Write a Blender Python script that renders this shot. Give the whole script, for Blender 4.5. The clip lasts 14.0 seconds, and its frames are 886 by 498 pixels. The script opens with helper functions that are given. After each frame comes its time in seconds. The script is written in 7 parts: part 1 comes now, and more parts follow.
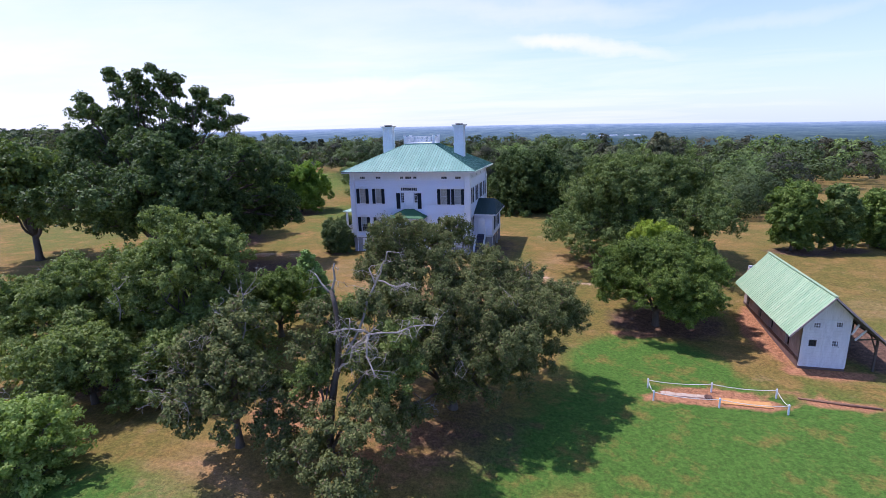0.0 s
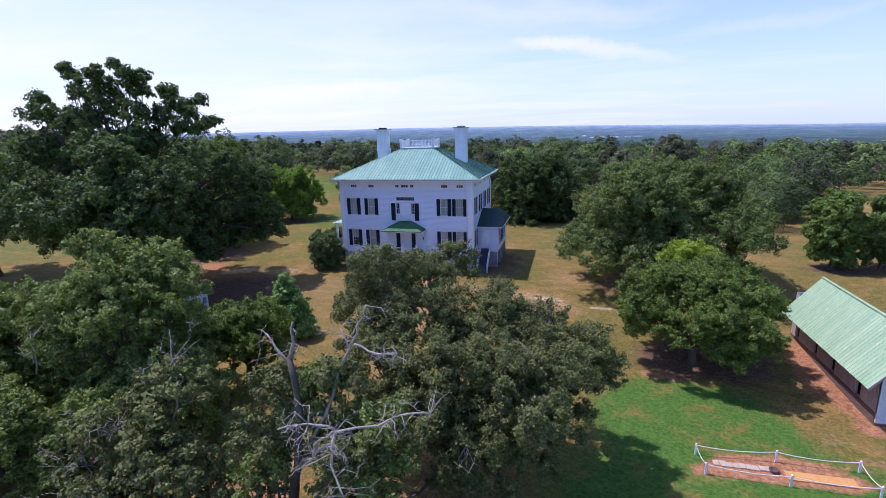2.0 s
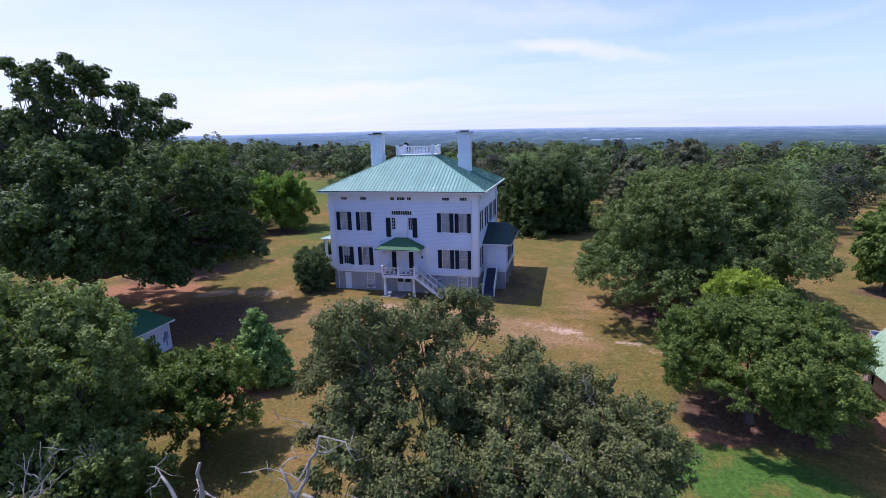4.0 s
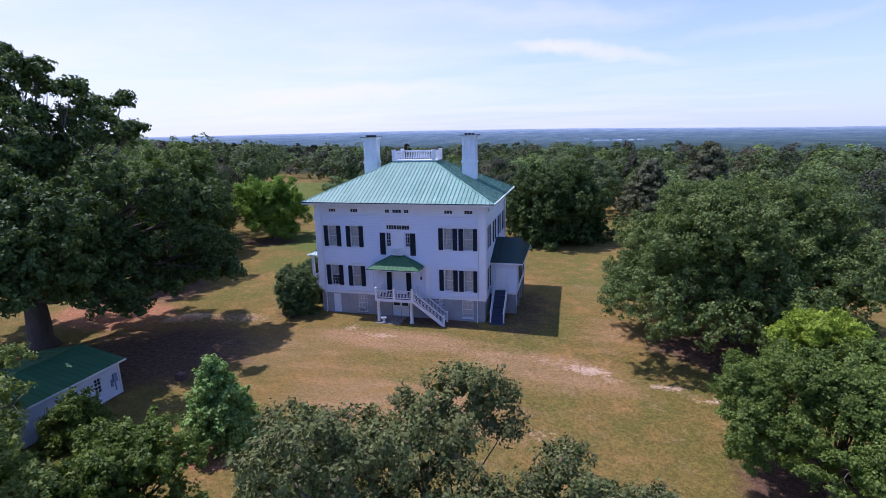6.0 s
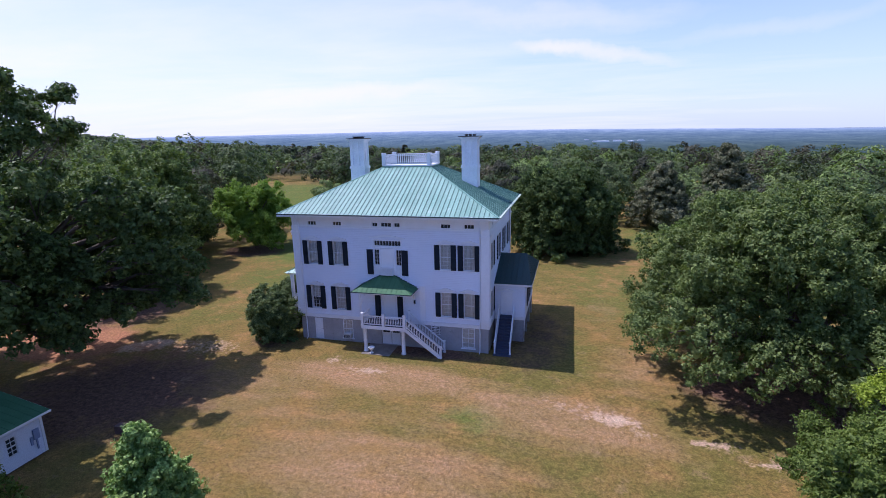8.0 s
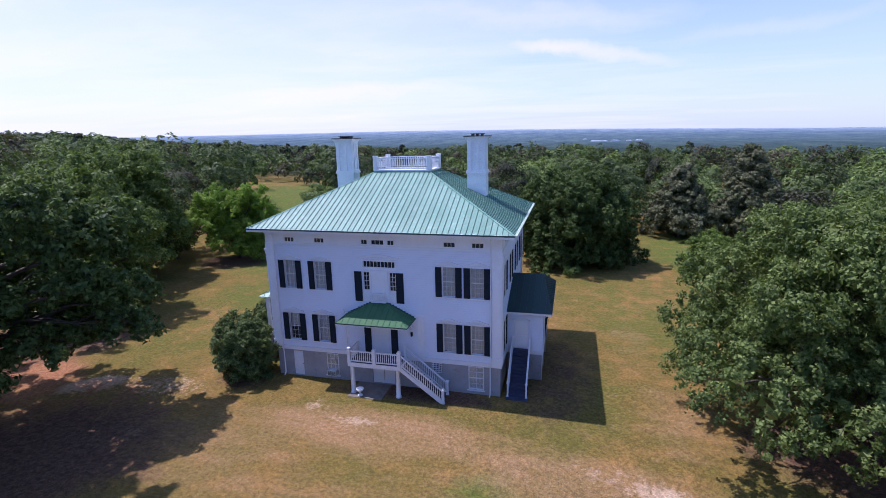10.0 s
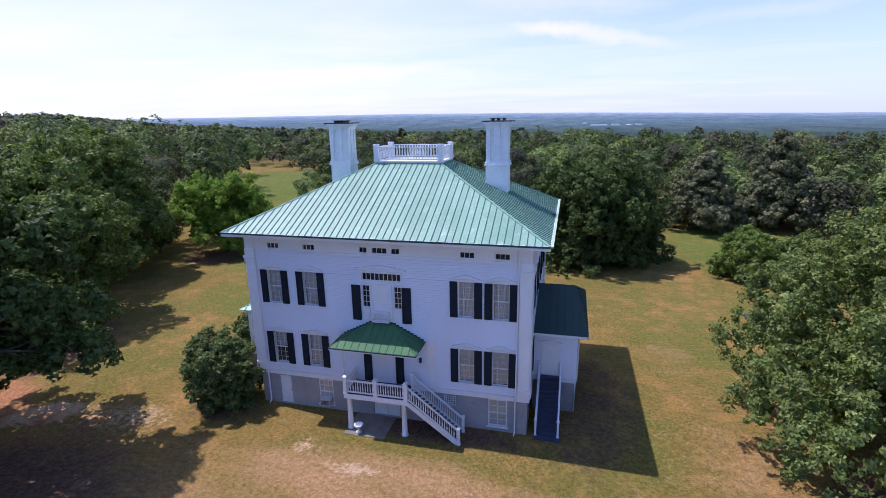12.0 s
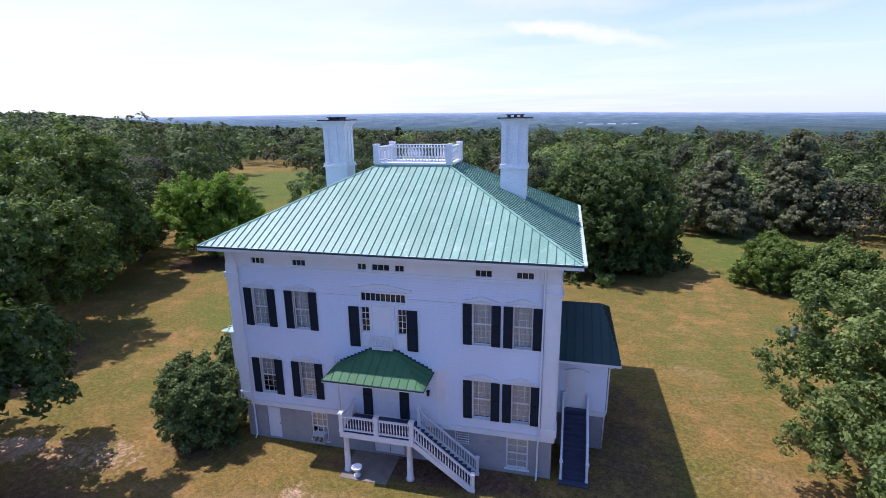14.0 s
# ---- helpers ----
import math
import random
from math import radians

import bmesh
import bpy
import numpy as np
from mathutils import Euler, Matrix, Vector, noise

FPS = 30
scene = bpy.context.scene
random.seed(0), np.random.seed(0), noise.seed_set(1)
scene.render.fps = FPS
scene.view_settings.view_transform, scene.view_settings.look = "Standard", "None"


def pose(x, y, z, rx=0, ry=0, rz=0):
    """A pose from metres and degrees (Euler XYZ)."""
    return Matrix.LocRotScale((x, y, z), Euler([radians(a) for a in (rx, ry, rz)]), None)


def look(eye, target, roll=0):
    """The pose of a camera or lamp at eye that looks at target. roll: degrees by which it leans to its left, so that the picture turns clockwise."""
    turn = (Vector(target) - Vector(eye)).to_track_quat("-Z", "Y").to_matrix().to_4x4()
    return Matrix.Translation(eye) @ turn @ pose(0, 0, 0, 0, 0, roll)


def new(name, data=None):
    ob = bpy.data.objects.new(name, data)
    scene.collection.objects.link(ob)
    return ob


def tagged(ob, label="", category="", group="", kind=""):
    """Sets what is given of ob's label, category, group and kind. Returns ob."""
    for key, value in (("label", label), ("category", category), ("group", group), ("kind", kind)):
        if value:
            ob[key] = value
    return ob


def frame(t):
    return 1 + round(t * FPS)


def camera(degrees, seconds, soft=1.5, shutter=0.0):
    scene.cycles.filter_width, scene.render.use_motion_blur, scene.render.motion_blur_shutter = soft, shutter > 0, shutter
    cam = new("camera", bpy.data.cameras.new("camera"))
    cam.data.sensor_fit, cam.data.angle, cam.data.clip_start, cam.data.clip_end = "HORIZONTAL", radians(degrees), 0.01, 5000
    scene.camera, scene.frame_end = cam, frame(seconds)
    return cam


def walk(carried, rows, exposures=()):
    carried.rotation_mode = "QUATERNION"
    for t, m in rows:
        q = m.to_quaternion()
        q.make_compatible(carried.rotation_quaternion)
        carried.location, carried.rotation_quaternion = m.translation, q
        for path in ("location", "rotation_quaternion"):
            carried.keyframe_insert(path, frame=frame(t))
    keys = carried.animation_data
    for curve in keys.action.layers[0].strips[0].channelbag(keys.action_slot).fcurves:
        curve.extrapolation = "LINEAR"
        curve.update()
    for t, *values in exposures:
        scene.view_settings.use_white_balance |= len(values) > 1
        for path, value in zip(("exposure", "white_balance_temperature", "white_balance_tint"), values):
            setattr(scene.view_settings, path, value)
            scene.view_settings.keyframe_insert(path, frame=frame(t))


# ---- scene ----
# The walk: a level flight towards the house, the eye about 17.5 m up.
cam = camera(82.9, 14.0, 0.7)
PATH = [
    (0, (21.681, -65.192, 16.969), (21.19, -63.31, 16.501), -1.5),
    (1.5, (20.409, -60.07, 17.107), (19.917, -58.188, 16.642), -1.4),
    (3, (19.038, -54.746, 17.36), (18.547, -52.862, 16.901), -1.45),
    (5.5, (16.673, -46.04, 17.659), (16.174, -44.157, 17.207), -1.4),
    (7, (15.47, -41.028, 17.8), (14.973, -39.145, 17.344), -1.3),
    (8, (14.785, -37.822, 17.758), (14.288, -35.938, 17.307), -1.3),
    (10.5, (12.072, -29.508, 17.722), (11.586, -27.622, 17.268), -1.2),
    (11.4, (10.9, -26.95, 17.763), (10.419, -25.065, 17.299), -1.02),
    (11.5, (10.771, -26.682, 17.767), (10.291, -24.798, 17.3), -1.0),
    (11.6, (10.655, -26.42, 17.773), (10.175, -24.54, 17.287), -1.0),
    (11.7, (10.54, -26.155, 17.78), (10.061, -24.278, 17.277), -1.0),
    (11.8, (10.428, -25.893, 17.786), (9.949, -24.018, 17.274), -1.0),
    (12, (10.207, -25.381, 17.799), (9.729, -23.508, 17.285), -1.0),
    (13, (9.157, -23.087, 17.806), (8.686, -21.213, 17.291), -1.0),
    (14, (8.516, -21.767, 17.632), (8.054, -19.891, 17.115), -0.9),
]
walk(cam, [(t, look(eye, target, roll)) for t, eye, target, roll in PATH], [(0, 0.08, 5750, 28), (1.2, 0.02, 5700, 29), (3, -0.04, 5600, 29), (5.5, -0.1, 5600, 31), (8, -0.06, 5640, 31), (10.5, -0.05, 5780, 29), (12.5, 0.06, 5950, 27), (14, 0.12, 5950, 27)])

# ---- light: high sun from the left, a little behind the house; hazy bright sky ----
SUN_DIR = Vector((-5.65, 0.78, 11.45)).normalized()
sun = new("sun", bpy.data.lights.new("sun", "SUN"))
sun.data.energy, sun.data.angle, sun.data.color = 4.8, radians(0.6), (1.0, 0.95, 0.87)
sun.matrix_world = look((-56.5, 7.8, 114.5), (0, 0, 0))

world = bpy.data.worlds.new("sky")
scene.world = world
world.use_nodes = True


def node(tree, kind, **values):
    n = tree.nodes.new(kind)
    for key, value in values.items():
        if key in n.inputs:
            n.inputs[key].default_value = value
    return n


def ramp(tree, stops, fac=None):
    n = tree.nodes.new("ShaderNodeValToRGB")
    cr = n.color_ramp
    while len(cr.elements) < len(stops):
        cr.elements.new(0.5)
    for e, (p, c) in zip(cr.elements, stops):
        e.position, e.color = p, (*c, 1) if len(c) == 3 else c
    if fac is not None:
        tree.links.new(fac, n.inputs["Fac"])
    return n


def math_node(tree, op, a, b=None, clamp=False):
    n = tree.nodes.new("ShaderNodeMath")
    n.operation, n.use_clamp = op, clamp
    for i, v in enumerate((a, b)):
        if v is None:
            continue
        if isinstance(v, (int, float)):
            n.inputs[i].default_value = v
        else:
            tree.links.new(v, n.inputs[i])
    return n.outputs[0]


def mix(tree, fac, a, b, blend="MIX"):
    n = tree.nodes.new("ShaderNodeMix")
    n.data_type, n.blend_type = "RGBA", blend
    for socket, v in ((n.inputs[0], fac), (n.inputs[6], a), (n.inputs[7], b)):
        if isinstance(v, (int, float)):
            socket.default_value = v
        elif isinstance(v, tuple):
            socket.default_value = (*v, 1)
        else:
            tree.links.new(v, socket)
    return n.outputs[2]


def make_sky():
    nt = world.node_tree
    nt.nodes.clear()
    out = nt.nodes.new("ShaderNodeOutputWorld")
    bg = node(nt, "ShaderNodeBackground", Strength=0.112)
    sky = nt.nodes.new("ShaderNodeTexSky")
    sky.sky_type, sky.sun_disc = "NISHITA", False
    sky.sun_elevation = math.asin(SUN_DIR.z)
    sky.sun_rotation = math.atan2(SUN_DIR.x, SUN_DIR.y)
    sky.altitude, sky.air_density, sky.dust_density, sky.ozone_density = 150, 1.0, 0.8, 1.8
    co = nt.nodes.new("ShaderNodeTexCoord")
    sep = nt.nodes.new("ShaderNodeSeparateXYZ")
    nt.links.new(co.outputs["Generated"], sep.inputs[0])
    # high thin cloud on a flat layer above
    up = math_node(nt, "ADD", math_node(nt, "ABSOLUTE", sep.outputs[2]), 0.07)
    comb = nt.nodes.new("ShaderNodeCombineXYZ")
    nt.links.new(math_node(nt, "DIVIDE", sep.outputs[0], up), comb.inputs[0])
    nt.links.new(math_node(nt, "DIVIDE", sep.outputs[1], up), comb.inputs[1])
    mp = node(nt, "ShaderNodeMapping")
    mp.inputs["Rotation"].default_value = (0, 0, 0.35)
    mp.inputs["Scale"].default_value = (0.55, 1.0, 1)
    mp.inputs["Location"].default_value = (1.7, 0.4, 0)
    nt.links.new(comb.outputs[0], mp.inputs[0])
    nz = node(nt, "ShaderNodeTexNoise", Scale=0.45, Detail=7.0, Roughness=0.6, Distortion=0.3)
    nt.links.new(mp.outputs[0], nz.inputs["Vector"])
    # more cloud and glare on the sun's side
    side = math_node(nt, "MULTIPLY", sep.outputs[0], -0.34)
    cover = math_node(nt, "ADD", nz.outputs["Fac"], side)
    veil = ramp(nt, [(0.40, (0, 0, 0)), (0.85, (1, 1, 1))], cover)
    behind = math_node(nt, "MULTIPLY", sep.outputs[1], -1.6, True)
    clear = math_node(nt, "SUBTRACT", 1.0, behind)
    # haze near the horizon, thinner in the clear north behind
    low = ramp(nt, [(0.0, (0.75, 0.75, 0.75)), (0.07, (0.5, 0.5, 0.5)), (0.3, (0.12, 0.12, 0.12)), (0.6, (0, 0, 0))], math_node(nt, "ABSOLUTE", sep.outputs[2]))
    dome = mix(nt, 1.0, sky.outputs[0], mix(nt, behind, (1.42, 1.54, 1.50), (1.5, 1.74, 2.15)), "MULTIPLY")
    c1 = mix(nt, math_node(nt, "MULTIPLY", low.outputs[0], math_node(nt, "ADD", math_node(nt, "MULTIPLY", clear, 0.6), 0.4)), dome, (6.9, 8.0, 9.2))
    high = ramp(nt, [(0.1, (0.8, 0.8, 0.8)), (0.5, (0.25, 0.25, 0.25)), (0.8, (0.1, 0.1, 0.1))], math_node(nt, "ABSOLUTE", sep.outputs[2]))
    c2 = mix(nt, math_node(nt, "MULTIPLY", math_node(nt, "MULTIPLY", veil.outputs[0], high.outputs[0]), clear), c1, (9.4, 9.5, 9.9))
    # a pink-white wisp of cloud standing in the distance ahead
    az = math_node(nt, "ARCTAN2", sep.outputs[0], sep.outputs[1])
    wob = node(nt, "ShaderNodeTexNoise", Scale=9.0, Detail=5.0, Roughness=0.6)
    nt.links.new(co.outputs["Generated"], wob.inputs["Vector"])
    w0 = math_node(nt, "MULTIPLY", math_node(nt, "SUBTRACT", wob.outputs["Fac"], 0.5), 3.4)
    for cx, cz, rx, rz, tilt, thick in ((0.03, 0.138, 0.16, 0.018, -0.17, 0.9), (-0.06, 0.150, 0.07, 0.014, -0.1, 0.7), (-0.42, 0.076, 0.24, 0.018, 0.03, 0.8), (0.30, 0.15, 0.2, 0.014, 0.05, 0.3), (-0.05, 0.20, 0.3, 0.022, -0.06, 0.35)):
        ux = math_node(nt, "DIVIDE", math_node(nt, "SUBTRACT", az, cx), rx)
        lift = math_node(nt, "MULTIPLY", math_node(nt, "SUBTRACT", az, cx), tilt)
        uz = math_node(nt, "ADD", math_node(nt, "DIVIDE", math_node(nt, "SUBTRACT", math_node(nt, "SUBTRACT", sep.outputs[2], cz), lift), rz), w0)
        d2 = math_node(nt, "ADD", math_node(nt, "MULTIPLY", ux, ux), math_node(nt, "MULTIPLY", uz, uz))
        soft = ramp(nt, [(0.0, (0.6, 0.6, 0.6)), (0.4, (0.28, 0.28, 0.28)), (1.0, (0, 0, 0))], d2)
        c2 = mix(nt, math_node(nt, "MULTIPLY", soft.outputs[0], thick), c2, (9.7, 9.3, 9.4))
    nt.links.new(c2, bg.inputs["Color"])
    nt.links.new(bg.outputs[0], out.inputs["Surface"])


make_sky()


# ---- materials ----
def surface(name, c1, c2, scale=2.0, rough=0.7, bump=0.15, fine=40.0, metal=0.0, streak=None, spec=0.5, piece=0.0, c3=None):
    """Paint, metal, masonry: two tones over a broad noise, a fine grain, bump; piece: random shift from object to object."""
    m = bpy.data.materials.new(name)
    m.use_nodes = True
    nt = m.node_tree
    nt.nodes.clear()
    out = nt.nodes.new("ShaderNodeOutputMaterial")
    b = node(nt, "ShaderNodeBsdfPrincipled", Roughness=rough, Metallic=metal)
    b.inputs["Specular IOR Level"].default_value = spec
    co = nt.nodes.new("ShaderNodeTexCoord")
    mp = nt.nodes.new("ShaderNodeMapping")
    if streak:
        mp.inputs["Scale"].default_value = streak
    nt.links.new(co.outputs["Object"], mp.inputs[0])
    n1 = node(nt, "ShaderNodeTexNoise", Scale=scale, Detail=5.0, Roughness=0.6)
    n2 = node(nt, "ShaderNodeTexNoise", Scale=fine, Detail=3.0)
    nt.links.new(mp.outputs[0], n1.inputs["Vector"])
    nt.links.new(mp.outputs[0], n2.inputs["Vector"])
    f = ramp(nt, [(0.32, (0, 0, 0)), (0.68, (1, 1, 1))], n1.outputs["Fac"]).outputs[0]
    col = mix(nt, f, c1, c2)
    if c3:
        n3 = node(nt, "ShaderNodeTexNoise", Scale=scale * 3.1, Detail=6.0, Roughness=0.7)
        nt.links.new(mp.outputs[0], n3.inputs["Vector"])
        col = mix(nt, ramp(nt, [(0.56, (0, 0, 0)), (0.7, (1, 1, 1))], n3.outputs["Fac"]).outputs[0], col, c3)
    g = ramp(nt, [(0.3, (0.86, 0.86, 0.86)), (0.7, (1.08, 1.08, 1.08))], n2.outputs["Fac"]).outputs[0]
    col = mix(nt, 1.0, col, g, "MULTIPLY")
    if piece:
        oi = nt.nodes.new("ShaderNodeObjectInfo")
        r = ramp(nt, [(0, (1 - piece,) * 3), (1, (1 + piece,) * 3)], oi.outputs["Random"]).outputs[0]
        col = mix(nt, 1.0, col, r, "MULTIPLY")
    nt.links.new(col, b.inputs["Base Color"])
    rr = math_node(nt, "ADD", math_node(nt, "MULTIPLY", f, 0.12), rough - 0.06, True)
    nt.links.new(rr, b.inputs["Roughness"])
    if bump:
        bp = node(nt, "ShaderNodeBump", Strength=bump, Distance=0.02)
        nt.links.new(n2.outputs["Fac"], bp.inputs["Height"])
        nt.links.new(bp.outputs[0], b.inputs["Normal"])
    nt.links.new(b.outputs[0], out.inputs[0])
    return m


def foliage(name, dark, mid, light, through_light=0.3, rough=0.5, broad=0.12, tip=None, shift=0.35, kinds=None):
    """Leaves: colour by leaf and by a broad noise, or by the kind of tree; some light shining through."""
    m = bpy.data.materials.new(name)
    m.use_nodes = True
    nt = m.node_tree
    nt.nodes.clear()
    out = nt.nodes.new("ShaderNodeOutputMaterial")
    geo = nt.nodes.new("ShaderNodeNewGeometry")
    n1 = node(nt, "ShaderNodeTexNoise", Scale=broad, Detail=3.0)
    nt.links.new(geo.outputs["Position"], n1.inputs["Vector"])
    wide = ramp(nt, [(0.3, (0, 0, 0)), (0.7, (1, 1, 1))], n1.outputs["Fac"]).outputs[0]
    f = math_node(nt, "ADD", math_node(nt, "MULTIPLY", geo.outputs["Random Per Island"], 1 - shift), math_node(nt, "MULTIPLY", wide, shift))
    stops = [(0.05, dark), (0.5, mid), (0.95, light)]
    col = ramp(nt, stops, f).outputs[0]
    if tip:
        col = mix(nt, ramp(nt, [(0.93, (0, 0, 0)), (0.97, (1, 1, 1))], geo.outputs["Random Per Island"]).outputs[0], col, tip)
    if kinds:
        at = nt.nodes.new("ShaderNodeAttribute")
        at.attribute_name = "kin"
        tone = ramp(nt, kinds, at.outputs["Fac"])
        leafy = ramp(nt, [(0.0, (0.5, 0.5, 0.5)), (0.6, (1.0, 1.0, 1.0)), (1.0, (1.9, 1.8, 1.8))], f).outputs[0]
        col = mix(nt, 1.0, tone.outputs[0], leafy, "MULTIPLY")
    b = node(nt, "ShaderNodeBsdfPrincipled", Roughness=rough)
    b.inputs["Specular IOR Level"].default_value = 0.22
    nt.links.new(col, b.inputs["Base Color"])
    tr = nt.nodes.new("ShaderNodeBsdfTranslucent")
    nt.links.new(mix(nt, 1.0, col, (1.25, 1.35, 0.7), "MULTIPLY"), tr.inputs["Color"])
    ms = nt.nodes.new("ShaderNodeMixShader")
    ms.inputs[0].default_value = through_light * 0.85
    nt.links.new(b.outputs[0], ms.inputs[1])
    nt.links.new(tr.outputs[0], ms.inputs[2])
    nt.links.new(ms.outputs[0], out.inputs[0])
    return m


def glass_material():
    m = bpy.data.materials.new("window_glass")
    m.use_nodes = True
    nt = m.node_tree
    nt.nodes.clear()
    out = nt.nodes.new("ShaderNodeOutputMaterial")
    gl = node(nt, "ShaderNodeBsdfGlossy", Roughness=0.03)
    tp = nt.nodes.new("ShaderNodeBsdfTransparent")
    fr = node(nt, "ShaderNodeFresnel", IOR=1.45)
    ms = nt.nodes.new("ShaderNodeMixShader")
    nt.links.new(fr.outputs[0], ms.inputs[0])
    nt.links.new(tp.outputs[0], ms.inputs[1])
    nt.links.new(gl.outputs[0], ms.inputs[2])
    nt.links.new(ms.outputs[0], out.inputs[0])
    return m


def ground_material():
    m = bpy.data.materials.new("lawn_and_soil")
    m.use_nodes = True
    nt = m.node_tree
    nt.nodes.clear()
    out = nt.nodes.new("ShaderNodeOutputMaterial")
    geo = nt.nodes.new("ShaderNodeNewGeometry")
    pos = geo.outputs["Position"]

    def nz(scale, detail=5.0, roughness=0.6, stretch=None):
        n = node(nt, "ShaderNodeTexNoise", Scale=scale, Detail=detail, Roughness=roughness)
        if stretch:
            mp = nt.nodes.new("ShaderNodeMapping")
            mp.inputs["Scale"].default_value = stretch
            mp.inputs["Rotation"].default_value = (0, 0, 0.2)
            nt.links.new(pos, mp.inputs[0])
            nt.links.new(mp.outputs[0], n.inputs["Vector"])
        else:
            nt.links.new(pos, n.inputs["Vector"])
        return n.outputs["Fac"]

    def attr(name):
        a = nt.nodes.new("ShaderNodeAttribute")
        a.attribute_name = name
        return a.outputs["Fac"]

    def edge(mask, noise_fac, lo=0.35, hi=0.6, amount=0.9):
        """a mask broken up at its rim by a noise"""
        v = math_node(nt, "ADD", mask, math_node(nt, "MULTIPLY", math_node(nt, "SUBTRACT", noise_fac, 0.5), amount))
        return ramp(nt, [(lo, (0, 0, 0)), (hi, (1, 1, 1))], v).outputs[0]

    broad, mid, small, fine = nz(0.11, 4), nz(0.55, 6, 0.7), nz(2.6, 6, 0.75), nz(16, 4, 0.7)
    streaks = nz(0.5, 5, 0.65, (0.35, 1.3, 1))
    dry = mix(nt, ramp(nt, [(0.35, (0, 0, 0)), (0.65, (1, 1, 1))], mid).outputs[0], GRASS_STRAW, GRASS_DRY)
    dry = mix(nt, ramp(nt, [(0.5, (0, 0, 0)), (0.72, (1, 1, 1))], streaks).outputs[0], dry, GRASS_TAN)
    olive = mix(nt, ramp(nt, [(0.35, (0, 0, 0)), (0.65, (1, 1, 1))], small).outputs[0], GRASS_OLIVE, GRASS_OLIVE2)
    grass = mix(nt, ramp(nt, [(0.39, (0, 0, 0)), (0.58, (1, 1, 1))], math_node(nt, "ADD", math_node(nt, "MULTIPLY", broad, 0.6), math_node(nt, "MULTIPLY", mid, 0.4))).outputs[0], dry, olive)
    scruff = nz(0.8, 8, 0.78)
    grass = mix(nt, ramp(nt, [(0.56, (0, 0, 0)), (0.72, (0.5, 0.5, 0.5))], scruff).outputs[0], grass, SOIL_PINK)
    grass = mix(nt, ramp(nt, [(0.30, (0.75, 0.75, 0.75)), (0.44, (0, 0, 0))], scruff).outputs[0], grass, GRASS_DARK)
    green = mix(nt, ramp(nt, [(0.3, (0, 0, 0)), (0.7, (1, 1, 1))], small).outputs[0], GRASS_GREEN, GRASS_GREEN2)
    green = mix(nt, ramp(nt, [(0.52, (0, 0, 0)), (0.68, (1, 1, 1))], mid).outputs[0], green, GRASS_OLIVE2)
    grass = mix(nt, edge(attr("lush"), mid, 0.3, 0.75), grass, green)
    worn = mix(nt, ramp(nt, [(0.3, (0, 0, 0)), (0.7, (1, 1, 1))], small).outputs[0], GRASS_TAN, SOIL_PINK)
    grass = mix(nt, edge(attr("worn"), math_node(nt, "ADD", math_node(nt, "MULTIPLY", mid, 0.5), math_node(nt, "MULTIPLY", streaks, 0.5)), 0.3, 1.0, 1.5), grass, worn)
    sand = mix(nt, ramp(nt, [(0.35, (0, 0, 0)), (0.7, (1, 1, 1))], small).outputs[0], SOIL_SAND, SOIL_PINK)
    grass = mix(nt, edge(attr("pale"), small, 0.42, 0.62, 1.2), grass, sand)
    red = mix(nt, ramp(nt, [(0.35, (0, 0, 0)), (0.65, (1, 1, 1))], small).outputs[0], SOIL_RED, SOIL_ORANGE)
    grass = mix(nt, edge(attr("bare"), mid, 0.35, 0.65, 1.0), grass, red)
    litter = mix(nt, ramp(nt, [(0.4, (0, 0, 0)), (0.6, (1, 1, 1))], small).outputs[0], LITTER_SHADE_A, LITTER_SHADE_B)
    grass = mix(nt, edge(attr("litter"), mid, 0.35, 0.7, 0.9), grass, litter)
    far = mix(nt, ramp(nt, [(0.4, (0, 0, 0)), (0.6, (1, 1, 1))], nz(0.02, 5)).outputs[0], (0.02, 0.035, 0.014), (0.045, 0.06, 0.025))
    grass = mix(nt, attr("wild"), grass, far)
    g = ramp(nt, [(0.36, (0.64, 0.64, 0.64)), (0.64, (1.33, 1.33, 1.33))], fine).outputs[0]
    g2 = ramp(nt, [(0.36, (0.6, 0.62, 0.6)), (0.64, (1.36, 1.34, 1.3))], nz(4.5, 6, 0.8)).outputs[0]
    grass = mix(nt, 1.0, grass, g2, "MULTIPLY")
    grass = mix(nt, 1.0, grass, g, "MULTIPLY")
    b = node(nt, "ShaderNodeBsdfPrincipled", Roughness=0.95)
    b.inputs["Specular IOR Level"].default_value = 0.15
    nt.links.new(grass, b.inputs["Base Color"])
    bp = node(nt, "ShaderNodeBump", Strength=0.7, Distance=0.06)
    nt.links.new(math_node(nt, "ADD", fine, math_node(nt, "MULTIPLY", small, 1.5)), bp.inputs["Height"])
    nt.links.new(bp.outputs[0], b.inputs["Normal"])
    nt.links.new(b.outputs[0], out.inputs[0])
    return m


